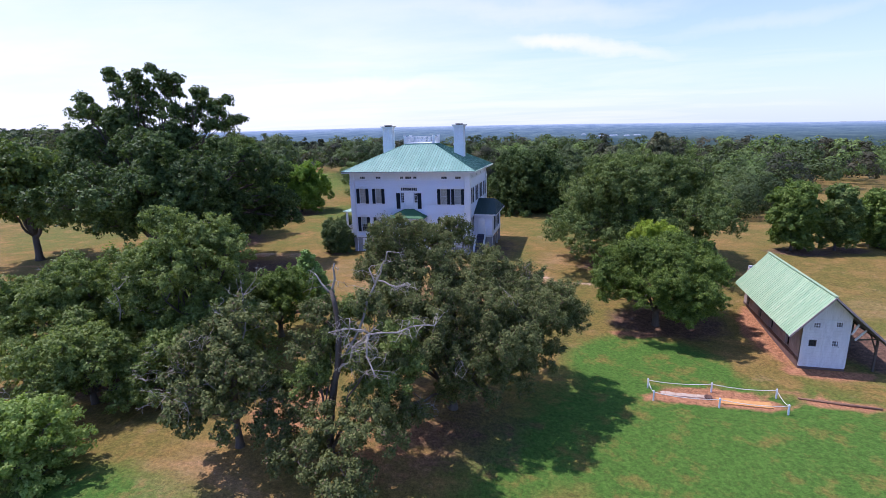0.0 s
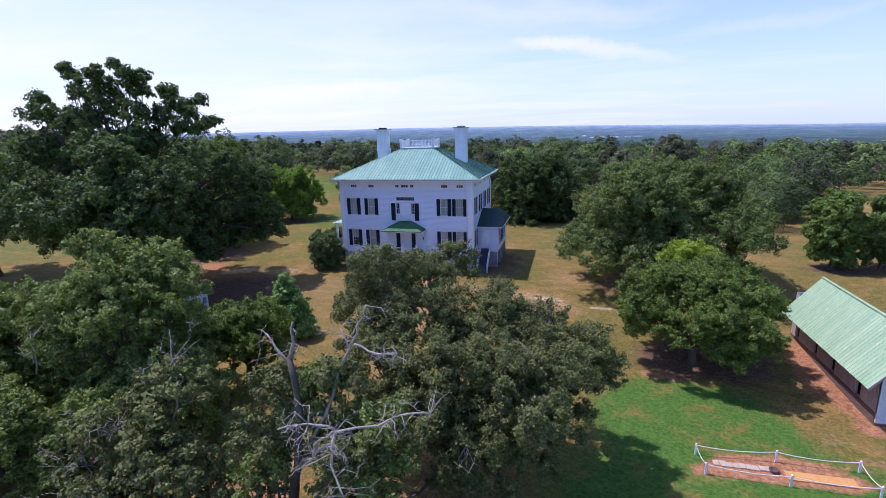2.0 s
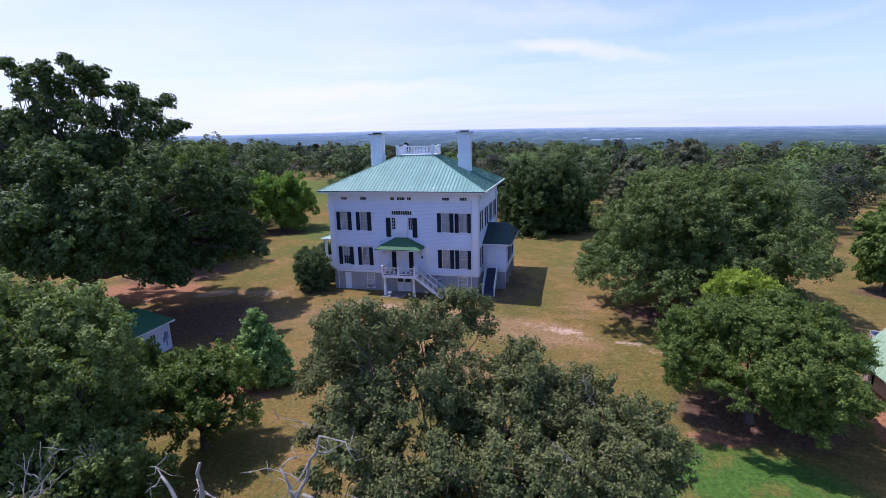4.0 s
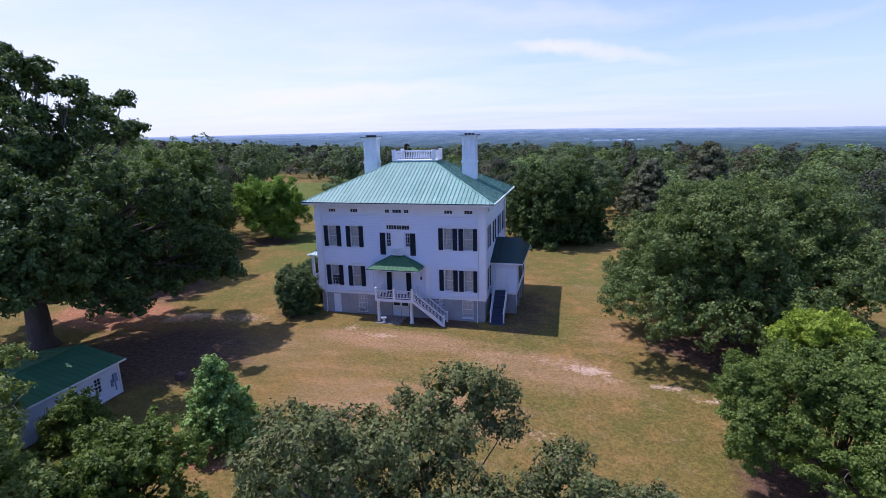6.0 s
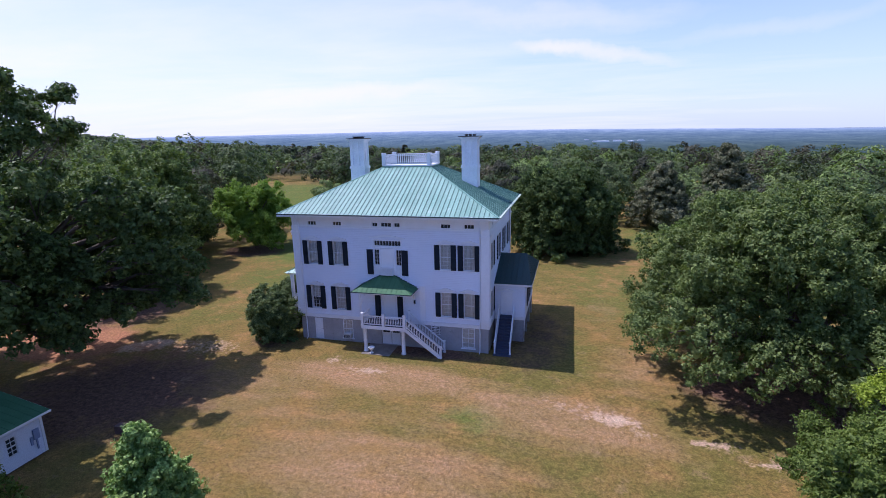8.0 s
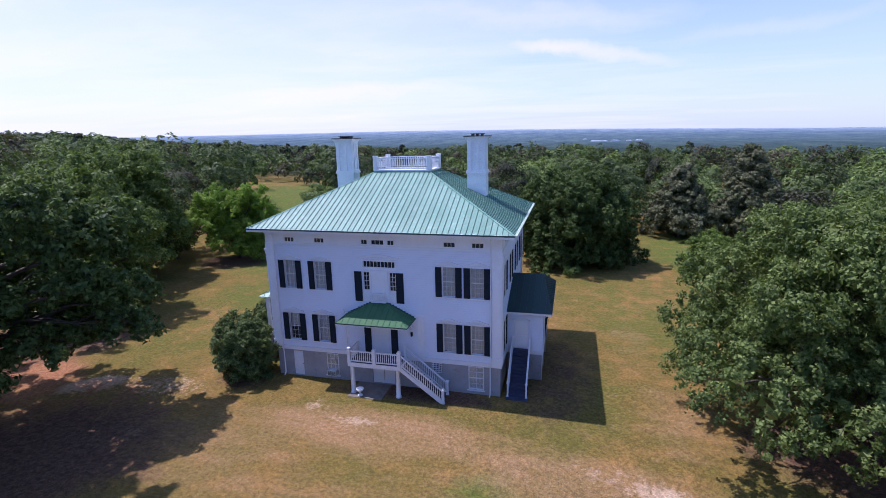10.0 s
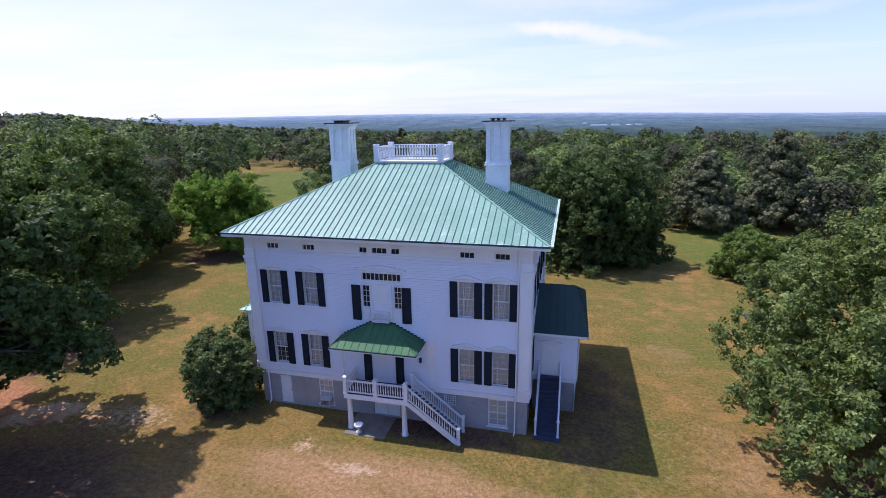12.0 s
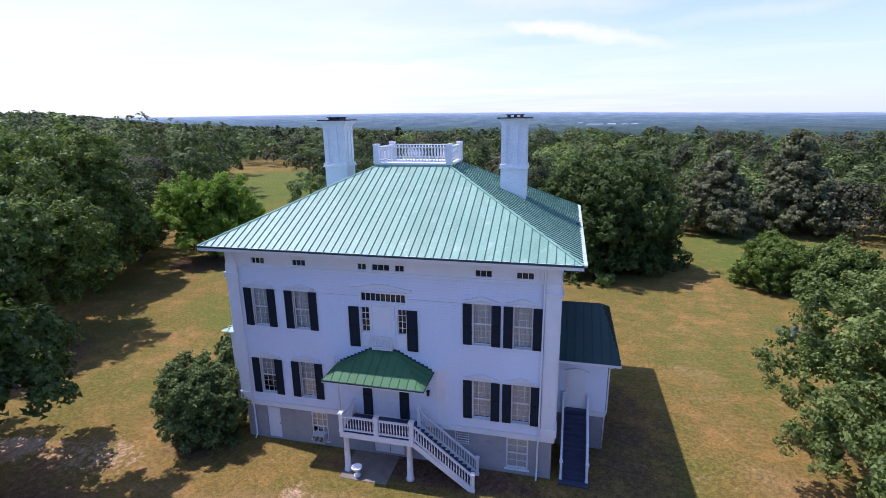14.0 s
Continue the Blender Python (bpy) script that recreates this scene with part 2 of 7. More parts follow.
GRASS_STRAW, GRASS_DRY, GRASS_TAN = (0.272, 0.163, 0.052), (0.190, 0.124, 0.036), (0.352, 0.190, 0.080)
GRASS_OLIVE, GRASS_OLIVE2 = (0.116, 0.104, 0.023), (0.175, 0.142, 0.036)
GRASS_DARK = (0.088, 0.070, 0.021)
GRASS_GREEN, GRASS_GREEN2 = (0.050, 0.122, 0.017), (0.086, 0.155, 0.027)
SOIL_SAND, SOIL_PINK, SOIL_RED, SOIL_ORANGE = (0.60, 0.45, 0.32), (0.40, 0.245, 0.155), (0.27, 0.115, 0.062), (0.44, 0.215, 0.11)
LITTER_SHADE_A, LITTER_SHADE_B = (0.095, 0.054, 0.038), (0.175, 0.100, 0.064)


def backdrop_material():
    """Far country with fields and woods in bands; it glows, distance haze painted into its colour."""
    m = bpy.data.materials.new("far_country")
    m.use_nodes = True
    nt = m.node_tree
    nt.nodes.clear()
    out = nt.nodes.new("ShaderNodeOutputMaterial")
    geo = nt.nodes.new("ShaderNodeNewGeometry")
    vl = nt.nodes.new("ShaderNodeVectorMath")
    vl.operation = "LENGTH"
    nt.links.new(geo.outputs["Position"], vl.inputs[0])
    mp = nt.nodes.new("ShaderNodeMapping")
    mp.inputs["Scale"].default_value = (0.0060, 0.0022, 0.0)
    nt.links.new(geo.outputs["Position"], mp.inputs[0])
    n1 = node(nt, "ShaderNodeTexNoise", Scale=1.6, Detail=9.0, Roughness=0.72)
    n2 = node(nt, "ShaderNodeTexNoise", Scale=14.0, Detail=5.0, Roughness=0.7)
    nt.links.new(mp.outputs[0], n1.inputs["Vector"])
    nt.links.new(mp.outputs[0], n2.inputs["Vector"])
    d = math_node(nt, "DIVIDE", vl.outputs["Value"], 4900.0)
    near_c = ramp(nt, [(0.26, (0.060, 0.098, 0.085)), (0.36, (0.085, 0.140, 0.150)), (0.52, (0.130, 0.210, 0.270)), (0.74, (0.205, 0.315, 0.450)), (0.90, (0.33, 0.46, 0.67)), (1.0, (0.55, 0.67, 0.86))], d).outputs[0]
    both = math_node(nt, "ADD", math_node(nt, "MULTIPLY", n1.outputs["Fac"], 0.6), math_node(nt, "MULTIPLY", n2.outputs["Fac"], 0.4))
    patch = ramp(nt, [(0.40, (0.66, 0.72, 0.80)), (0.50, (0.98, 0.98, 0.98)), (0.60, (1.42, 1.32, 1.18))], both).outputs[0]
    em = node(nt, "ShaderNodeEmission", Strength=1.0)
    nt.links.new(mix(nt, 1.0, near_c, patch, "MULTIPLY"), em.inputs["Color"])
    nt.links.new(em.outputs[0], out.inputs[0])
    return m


WHITE = surface("white_clapboard_paint", (0.739, 0.758, 0.834), (0.691, 0.709, 0.783), 0.25, 0.5, 0.03, 30, streak=(1, 1, 0.4))
TRIM = surface("white_trim_paint", (0.79, 0.80, 0.83), (0.72, 0.73, 0.76), 1.4, 0.5, 0.04, 30)
CHIMNEY_WHITE = surface("whitewashed_brick", (0.816, 0.824, 0.864), (0.714, 0.731, 0.778), 1.2, 0.75, 0.2, 16, c3=(0.7, 0.7, 0.71))
ROOF = surface("green_painted_tin", (0.166, 0.336, 0.257), (0.216, 0.389, 0.309), 0.5, 0.48, 0.05, 12, 0.0, (1, 1, 1), 0.5, 0.09, c3=(0.30, 0.455, 0.385))
ROOF_DARK = surface("dark_green_roofing", (0.019, 0.050, 0.050), (0.028, 0.065, 0.063), 0.8, 0.5, 0.08, 14, 0.0, None, 0.35, 0.06)
ROOF_PORCH = surface("mid_green_porch_tin", (0.052, 0.145, 0.066), (0.072, 0.180, 0.086), 0.9, 0.62, 0.05, 14, 0.0, None, 0.2, 0.06)
# Seam green darkened further: the shadow beside each seam is in the colour.
ROOF_SEAM = surface("dark_green_seam_with_shade", (0.045, 0.125, 0.098), (0.075, 0.175, 0.14), 1.5, 0.55, 0.05, 12)
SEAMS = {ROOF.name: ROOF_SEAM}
BARN_TIN = surface("faded_green_barn_tin", (0.26, 0.40, 0.24), (0.36, 0.47, 0.29), 0.6, 0.6, 0.06, 10, 0.0, (0.35, 2.2, 1), 0.35, 0.05, c3=(0.47, 0.52, 0.34))
SHUTTER = surface("black_green_shutter_paint", (0.008, 0.011, 0.016), (0.014, 0.018, 0.024), 2, 0.6, 0.05, spec=0.25)
STUCCO = surface("grey_basement_stucco", (0.30, 0.29, 0.30), (0.38, 0.37, 0.37), 0.9, 0.9, 0.3, 20, c3=(0.25, 0.24, 0.245))
DECK = surface("dark_blue_grey_deck_paint", (0.035, 0.045, 0.085), (0.055, 0.065, 0.11), 3, 0.55, 0.08)
CONCRETE = surface("old_concrete", (0.25, 0.22, 0.19), (0.17, 0.145, 0.12), 1.5, 0.9, 0.3, 25)
CURTAIN = surface("pale_curtain", (0.62, 0.60, 0.56), (0.50, 0.48, 0.45), 3.0, 0.9, 0.05, 20, streak=(8, 1, 0.3))
# near-black for sheets behind openings: the unlit rooms' shade put into the colour
ROOM_SHADE = surface("room_shade", (0.03, 0.03, 0.035), (0.05, 0.05, 0.05), 1.0, 0.9, 0)
BLACK_METAL = surface("black_iron", (0.02, 0.02, 0.022), (0.035, 0.035, 0.035), 4, 0.45, 0.1, metal=0.6)
SOOT = surface("dark_chimney_cap", (0.035, 0.037, 0.042), (0.065, 0.065, 0.07), 3, 0.7, 0.2)
GLASS = glass_material()
BARK = surface("oak_bark", (0.075, 0.058, 0.045), (0.13, 0.105, 0.085), 2.5, 0.9, 0.8, 22, streak=(1, 1, 0.3))
DEADWOOD = surface("bleached_dead_wood", (0.40, 0.36, 0.31), (0.22, 0.195, 0.165), 3, 0.85, 0.5, 25, streak=(1, 1, 0.3))
PLANK_PINK = surface("weathered_pinkish_planks", (0.36, 0.27, 0.25), (0.46, 0.36, 0.33), 1.4, 0.85, 0.2, 20, streak=(3, 3, 0.4), c3=(0.30, 0.22, 0.2))
WHITEWASH = surface("whitewashed_planks", (0.74, 0.73, 0.72), (0.62, 0.61, 0.60), 1.4, 0.8, 0.15, 20, streak=(3, 3, 0.5), c3=(0.55, 0.53, 0.5))
OLD_WOOD = surface("dark_old_wood", (0.07, 0.055, 0.045), (0.12, 0.095, 0.075), 3, 0.85, 0.3, 20, streak=(0.4, 0.4, 3))
BRICK_DARK = surface("dark_brick_plinth", (0.11, 0.07, 0.06), (0.16, 0.10, 0.085), 4, 0.9, 0.3)
ROPE = surface("white_rope", (0.72, 0.71, 0.66), (0.62, 0.60, 0.55), 8, 0.8, 0.2)
BLUE = surface("faded_blue_paint", (0.20, 0.25, 0.40), (0.26, 0.31, 0.46), 3, 0.5, 0.05)
OAK_LEAF = foliage("oak_leaves", (0.032, 0.054, 0.015), (0.081, 0.125, 0.036), (0.167, 0.230, 0.073), 0.34, 0.58, 0.25)
OAK_LEAF_MID = foliage("oak_leaves_sunny", (0.051, 0.082, 0.020), (0.124, 0.179, 0.042), (0.239, 0.299, 0.088), 0.34, 0.58, 0.25)
BROAD_LEAF = foliage("broad_oak_leaves", (0.045, 0.074, 0.018), (0.120, 0.167, 0.042), (0.257, 0.318, 0.098), 0.32, 0.58, 0.3)
BRIGHT_LEAF = foliage("bright_maple_leaves", (0.098, 0.181, 0.022), (0.182, 0.290, 0.038), (0.274, 0.386, 0.074), 0.42, 0.62, 0.4)
GREY_LEAF = foliage("grey_green_leaves", (0.050, 0.064, 0.019), (0.122, 0.142, 0.044), (0.250, 0.262, 0.092), 0.22, 0.72, 0.35, (0.20, 0.14, 0.08))
FRESH_LEAF = foliage("fresh_green_leaves", (0.049, 0.088, 0.017), (0.125, 0.190, 0.035), (0.233, 0.305, 0.069), 0.38, 0.62, 0.4)
PECAN_LEAF = foliage("pecan_leaves", (0.050, 0.082, 0.015), (0.125, 0.181, 0.035), (0.232, 0.304, 0.064), 0.40, 0.58, 0.4)
THICKET_LEAF = foliage("thicket_leaves", (0.077, 0.111, 0.026), (0.169, 0.223, 0.056), (0.306, 0.361, 0.110), 0.38, 0.58, 0.4)
LIME_LEAF = foliage("lime_green_leaves", (0.175, 0.240, 0.020), (0.278, 0.360, 0.036), (0.371, 0.450, 0.068), 0.4, 0.62, 0.4)
PALE_LEAF = foliage("pale_sapling_leaves", (0.134, 0.208, 0.042), (0.240, 0.325, 0.078), (0.374, 0.455, 0.135), 0.4, 0.62, 0.4)
MAGNOLIA_LEAF = foliage("magnolia_leaves", (0.068, 0.141, 0.030), (0.199, 0.319, 0.076), (0.454, 0.594, 0.196), 0.24, 0.58, 0.6)
MAGNOLIA_BROWN = foliage("dark_magnolia_leaves", (0.042, 0.054, 0.022), (0.115, 0.125, 0.056), (0.285, 0.275, 0.155), 0.18, 0.58, 0.3)
SHRUB_LEAF = foliage("camellia_leaves", (0.036, 0.063, 0.018), (0.100, 0.145, 0.043), (0.230, 0.278, 0.095), 0.22, 0.58, 0.6)
CEDAR_LEAF = foliage("cedar_leaves", (0.029, 0.054, 0.014), (0.066, 0.105, 0.026), (0.118, 0.162, 0.043), 0.26, 0.72, 0.25)
WOOD_KINDS = [(0.0, (0.046, 0.062, 0.032)), (0.14, (0.054, 0.060, 0.036)), (0.30, (0.100, 0.094, 0.056)), (0.36, (0.062, 0.094, 0.034)), (0.62, (0.086, 0.122, 0.042)), (0.82, (0.110, 0.150, 0.052)), (0.88, (0.140, 0.205, 0.056)), (1.0, (0.170, 0.235, 0.075))]
WOODS_LEAF = foliage("woods_leaves", (0.022, 0.036, 0.014), (0.066, 0.096, 0.030), (0.165, 0.205, 0.062), 0.30, 0.62, 0.075, None, 0.3, WOOD_KINDS)
# far woods: paler, greyer greens with a thin haze put into the colour
FAR_LEAF = foliage("far_woods_hazy_leaves", (0.045, 0.066, 0.040), (0.080, 0.110, 0.058), (0.150, 0.178, 0.098), 0.25, 0.72, 0.03, None, 0.7)


# ---- helpers of this scene ----
def bm_box(bm, x0, x1, y0, y1, z0, z1):
    v = [bm.verts.new((x, y, z)) for z in (z0, z1) for x, y in ((x0, y0), (x1, y0), (x1, y1), (x0, y1))]
    for f in ((0, 3, 2, 1), (4, 5, 6, 7), (0, 1, 5, 4), (1, 2, 6, 5), (2, 3, 7, 6), (3, 0, 4, 7)):
        bm.faces.new([v[i] for i in f])


def boxes(*rows):
    bm = bmesh.new()
    for r in rows:
        bm_box(bm, *r)
    return bm


def bm_beam(bm, a, b, w, h):
    """a squared bar from a to b"""
    a, b = Vector(a), Vector(b)
    d = (b - a).normalized()
    s = d.cross(Vector((0, 0, 1)))
    s = s.normalized() if s.length > 1e-4 else Vector((1, 0, 0))
    u = s.cross(d)
    ring = [s * x * w / 2 + u * y * h / 2 for x, y in ((-1, -1), (1, -1), (1, 1), (-1, 1))]
    v = [bm.verts.new(p + o) for p in (a, b) for o in ring]
    for f in ((3, 2, 1, 0), (4, 5, 6, 7), (0, 1, 5, 4), (1, 2, 6, 5), (2, 3, 7, 6), (3, 0, 4, 7)):
        bm.faces.new([v[i] for i in f])


def bm_lathe(bm, profile, sides=12, at=(0, 0, 0)):
    rings = []
    for r, z in profile:
        rings.append([bm.verts.new((at[0] + r * math.cos(2 * math.pi * k / sides), at[1] + r * math.sin(2 * math.pi * k / sides), at[2] + z)) for k in range(sides)])
    for a, b in zip(rings, rings[1:]):
        for k in range(sides):
            bm.faces.new((a[k], a[(k + 1) % sides], b[(k + 1) % sides], b[k]))
    bm.faces.new(rings[0][::-1])
    bm.faces.new(rings[-1])


def bm_prism(bm, outline, y0, y1):
    """an outline in x, z pushed from y0 to y1"""
    a = [bm.verts.new((x, y0, z)) for x, z in outline]
    b = [bm.verts.new((x, y1, z)) for x, z in outline]
    bm.faces.new(a)
    bm.faces.new(b[::-1])
    n = len(a)
    for k in range(n):
        bm.faces.new((a[k], b[k], b[(k + 1) % n], a[(k + 1) % n]))


def bm_tube(bm, points, radii, sides=6):
    rings = []
    for i, (p, r) in enumerate(zip(points, radii)):
        p = Vector(p)
        d = Vector(points[min(i + 1, len(points) - 1)]) - Vector(points[max(i - 1, 0)])
        d.normalize()
        s = d.cross(Vector((0.3, 0.9, 0.2))).normalized()
        u = d.cross(s)
        rings.append([bm.verts.new(p + (s * math.cos(2 * math.pi * k / sides) + u * math.sin(2 * math.pi * k / sides)) * r) for k in range(sides)])
    for a, b in zip(rings, rings[1:]):
        for k in range(sides):
            bm.faces.new((a[k], a[(k + 1) % sides], b[(k + 1) % sides], b[k]))
    bm.faces.new(rings[0][::-1])
    bm.faces.new(rings[-1])


def mesh_of(name, bm, material, smooth=False):
    bmesh.ops.recalc_face_normals(bm, faces=bm.faces)
    me = bpy.data.meshes.new(name)
    bm.to_mesh(me)
    bm.free()
    me.materials.append(material)
    if smooth:
        me.shade_smooth()
    return me


def part(name, bm, material, parent, label="", m=None, smooth=False):
    """one mesh object under a thing or a part; bm may be a mesh already made"""
    me = mesh_of(name, bm, material, smooth) if isinstance(bm, bmesh.types.BMesh) else bm
    ob = new(name, me)
    ob.parent = parent
    if m is not None:
        ob.matrix_basis = m
    if label:
        tagged(ob, label)
    return ob


def thing(name, label, category, m=None, group="", kind=""):
    ob = new(name)
    ob.empty_display_size = 0.3
    if m is not None:
        ob.matrix_basis = m
    return tagged(ob, label, category, group, kind)


def numpy_mesh(name, verts, faces, material):
    """a mesh from arrays of vertices and equal-sided faces"""
    me = bpy.data.meshes.new(name)
    n, k = faces.shape
    me.vertices.add(len(verts))
    me.vertices.foreach_set("co", np.ascontiguousarray(verts, dtype=np.float32).ravel())
    me.loops.add(n * k)
    me.loops.foreach_set("vertex_index", np.ascontiguousarray(faces, dtype=np.int32).ravel())
    me.polygons.add(n)
    me.polygons.foreach_set("loop_start", np.arange(0, n * k, k, dtype=np.int32))
    me.update(calc_edges=True)
    me.materials.append(material)
    return me


# ---- the ground: one sheet to the horizon ----
def smooth01(v, lo, hi):
    k = np.clip((v - lo) / (hi - lo), 0, 1)
    return k * k * (3 - 2 * k)


def ground_z(x, y):
    x, y = np.asarray(x, float), np.asarray(y, float)
    r = np.hypot(x - 5, y)
    az = np.degrees(np.arctan2(x - 12, y + 40))
    rim = 17.5 + 4900 * np.tan(np.radians(np.interp(az, (-60, -35, -19, -1, 24, 60), (0.1, 0.15, 0.2, 0.05, -0.4, -0.5))))
    z = np.interp(r, (0, 110, 220, 420, 800, 1500, 2600), (0, 0, -6, -22, -44, -56, -45))
    z = z * np.where(r < 1500, 1, np.clip((2600 - r) / 1100, 0, 1)) * np.interp(az, (-62, -50, -42, -30, -8, 12), (-0.4, -0.3, 0.08, 0.42, 0.85, 1)) + z * (1 - np.where(r < 1500, 1, np.clip((2600 - r) / 1100, 0, 1)))
    k = np.clip((r - 2600) / 2300, 0, 1.02)
    dip = 1.5 * smooth01(x, 4, 24) * smooth01(-y, -6, 26) * (1 - smooth01(r, 120, 200))
    return np.where(r > 2600, -45 + (rim + 45) * k ** 0.8, z) - dip


def axis(lo, hi, step, reach):
    a = list(np.arange(lo, hi + 0.01, step))
    d = step
    while a[-1] < reach:
        d *= 1.13
        a.append(a[-1] + d)
    d = step
    while a[0] > -reach:
        d *= 1.13
        a.insert(0, a[0] - d)
    return np.array(a)


def blob(x, y, cx, cy, rx, ry, turn=0.0, soft=0.5):
    c, s = math.cos(radians(turn)), math.sin(radians(turn))
    u, v = (x - cx) * c + (y - cy) * s, -(x - cx) * s + (y - cy) * c
    return 1 - smooth01(np.hypot(u / rx, v / ry), 1 - soft, 1 + soft)


def make_ground():
    xs, ys = axis(-60, 62, 1.2, 4950), axis(-66, 66, 1.2, 4950)
    gx, gy = np.meshgrid(xs, ys)
    x, y = gx.ravel(), gy.ravel()
    verts = np.column_stack((x, y, ground_z(x, y)))
    nx, ny = len(xs), len(ys)
    i = (np.arange(ny - 1)[:, None] * nx + np.arange(nx - 1)[None, :]).ravel()
    me = numpy_mesh("ground", verts, np.column_stack((i, i + 1, i + nx + 1, i + nx)), ground_material())
    me.shade_smooth()
    B = lambda *a: blob(x, y, *a)
    masks = {
        "lush": np.maximum.reduce([B(32, -44, 16, 18, 0, 0.35), B(28, -27, 6.5, 6.5, 0, 0.35), 0.8 * B(0, -51, 8, 4.5), 0.38 * B(22, 22, 10, 20), 0.6 * B(-24, 34, 14, 12), 0.35 * B(-20, 8, 8, 9), 0.55 * B(9, -9.5, 2.4, 2.0), 0.3 * B(15, 3, 3, 6), 0.5 * B(60, -30, 22, 25), 0.45 * B(-62, 8, 20, 20), 0.45 * B(-20, 18, 9, 8), 0.6 * B(34, 47, 13, 18), 0.62 * B(-70, 102, 45, 65)])
        * (1 - 0.8 * B(22.3, -46.5, 2.2, 4.5, 0, 0.8)) * (1 - 0.7 * B(36.2, -22.5, 2.0, 7)),
        "worn": np.maximum.reduce([0.68 * B(14, -8.0, 8.5, 3.0, -9), 0.75 * B(1, -5.5, 9, 2.4), 0.55 * B(22.3, -46.5, 2.2, 4.5, 0, 0.8), 0.5 * B(3.5, -46.5, 4.5, 3, 0, 0.8), 0.5 * B(19.5, 0, 3, 5, 0, 0.8), 0.45 * B(18, 12, 2.5, 4, 0, 0.8), 0.6 * B(5, -16, 9, 4), 0.7 * B(47, -20, 8, 3), 0.5 * B(-8, -9, 9, 6, 0, 0.8), 0.4 * B(2, -14, 12, 8, 0, 0.8), 0.6 * B(60, -12, 14, 4)]),
        "pale": np.maximum.reduce([0.8 * B(18.6, -7.7, 2.4, 0.7, -10), 0.42 * B(15.5, -6.6, 4.5, 1.6, -14), 0.82 * B(24.8, -9.0, 3.2, 0.6, -8), 0.4 * B(21.5, -8.6, 2.5, 0.6, -10), 0.62 * B(-3.65, -3.1, 1.3, 0.7, -20), 0.68 * B(-1.8, -4.3, 1.0, 0.5, -25), 0.66 * B(-0.5, -4.7, 0.9, 0.5, -25), 0.62 * B(1.2, -5.1, 0.8, 0.4), 0.36 * B(-2.2, -4.4, 3.6, 1.6, -20), 0.3 * B(10, -11.8, 2.5, 0.8), B(14.7, -16.1, 1.7, 1.25, 0, 0.35) * 0.42, 0.85 * B(-21.5, -4.5, 2.6, 1.3, 30), 0.5 * B(-16, -3.5, 5, 2.5, 10, 0.8), 0.55 * B(-14, -9, 3, 1), 0.9 * B(29.6, -30.8, 1.9, 0.4, 0, 0.3)]),
        "bare": np.maximum.reduce([0.5 * B(-19, -8, 9, 6, 0, 0.8), 0.7 * B(-30, -5, 8, 5), B(37.9, -18.6, 0.8, 7.4, 0, 0.25), B(40.6, -25.6, 3.6, 0.8, 0, 0.3), B(31.5, -30.95, 4.5, 1.3, 0, 0.22), 0.95 * B(38.6, -29.6, 3.4, 0.7, -8), 0.8 * B(27.6, -20.6, 2.4, 0.9), 0.5 * B(12, -41, 4.5, 5), 0.6 * B(-11, -38, 6, 4), 0.3 * B(-12, -3.4, 3.5, 1.8), 0.6 * B(5, -40, 3, 4), 0.75 * B(-3.5, -23.4, 2.6, 1.5), 0.6 * B(27, 12, 1.6, 0.7)]),
        # litter under trees; last two also paint the house's shade onto dark soil
        "litter": np.maximum.reduce([0.8 * B(30, -2.0, 7.5, 4.5), 0.85 * B(30.5, -17.5, 5.5, 3.6), 0.5 * B(14.5, -37.5, 7, 6), 0.7 * B(-9, -37, 8, 6), 0.8 * B(51, 8, 4.5, 2.3), 0.8 * B(57, 10, 3, 2), 0.75 * B(-33, 3, 8, 7), 0.6 * B(-10.8, -1.4, 2.6, 1.6), 0.75 * B(-17.5, -12.5, 9, 7, 20, 0.6), 0.9 * B(45, -19, 2.4, 6, 0, 0.2), 0.7 * B(-35, 30, 6, 4), 0.75 * B(2.5, -0.9, 6.5, 1.4, 0, 0.4), 0.55 * B(12, 4, 3.4, 8)]),
        "wild": smooth01(np.hypot(x - 5, y), 210, 330),
    }
    for name, values in masks.items():
        a = me.attributes.new(name, "FLOAT", "POINT")
        a.data.foreach_set("value", np.clip(values, 0, 1).astype(np.float32))
    tagged(new("ground", me), "dry mown lawn with green patches and bare red soil", "ground", kind="structure")


make_ground()


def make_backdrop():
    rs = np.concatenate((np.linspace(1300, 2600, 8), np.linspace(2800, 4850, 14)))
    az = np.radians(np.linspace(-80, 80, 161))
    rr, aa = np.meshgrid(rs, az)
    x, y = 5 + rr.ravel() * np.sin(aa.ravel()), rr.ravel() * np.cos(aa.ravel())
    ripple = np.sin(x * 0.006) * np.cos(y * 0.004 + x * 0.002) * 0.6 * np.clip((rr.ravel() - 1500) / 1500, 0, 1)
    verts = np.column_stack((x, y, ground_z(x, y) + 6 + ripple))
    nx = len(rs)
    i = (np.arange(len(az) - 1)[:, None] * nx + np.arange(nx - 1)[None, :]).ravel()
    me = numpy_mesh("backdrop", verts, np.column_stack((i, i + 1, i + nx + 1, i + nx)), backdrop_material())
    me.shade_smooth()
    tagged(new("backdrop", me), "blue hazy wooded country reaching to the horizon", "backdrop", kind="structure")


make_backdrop()


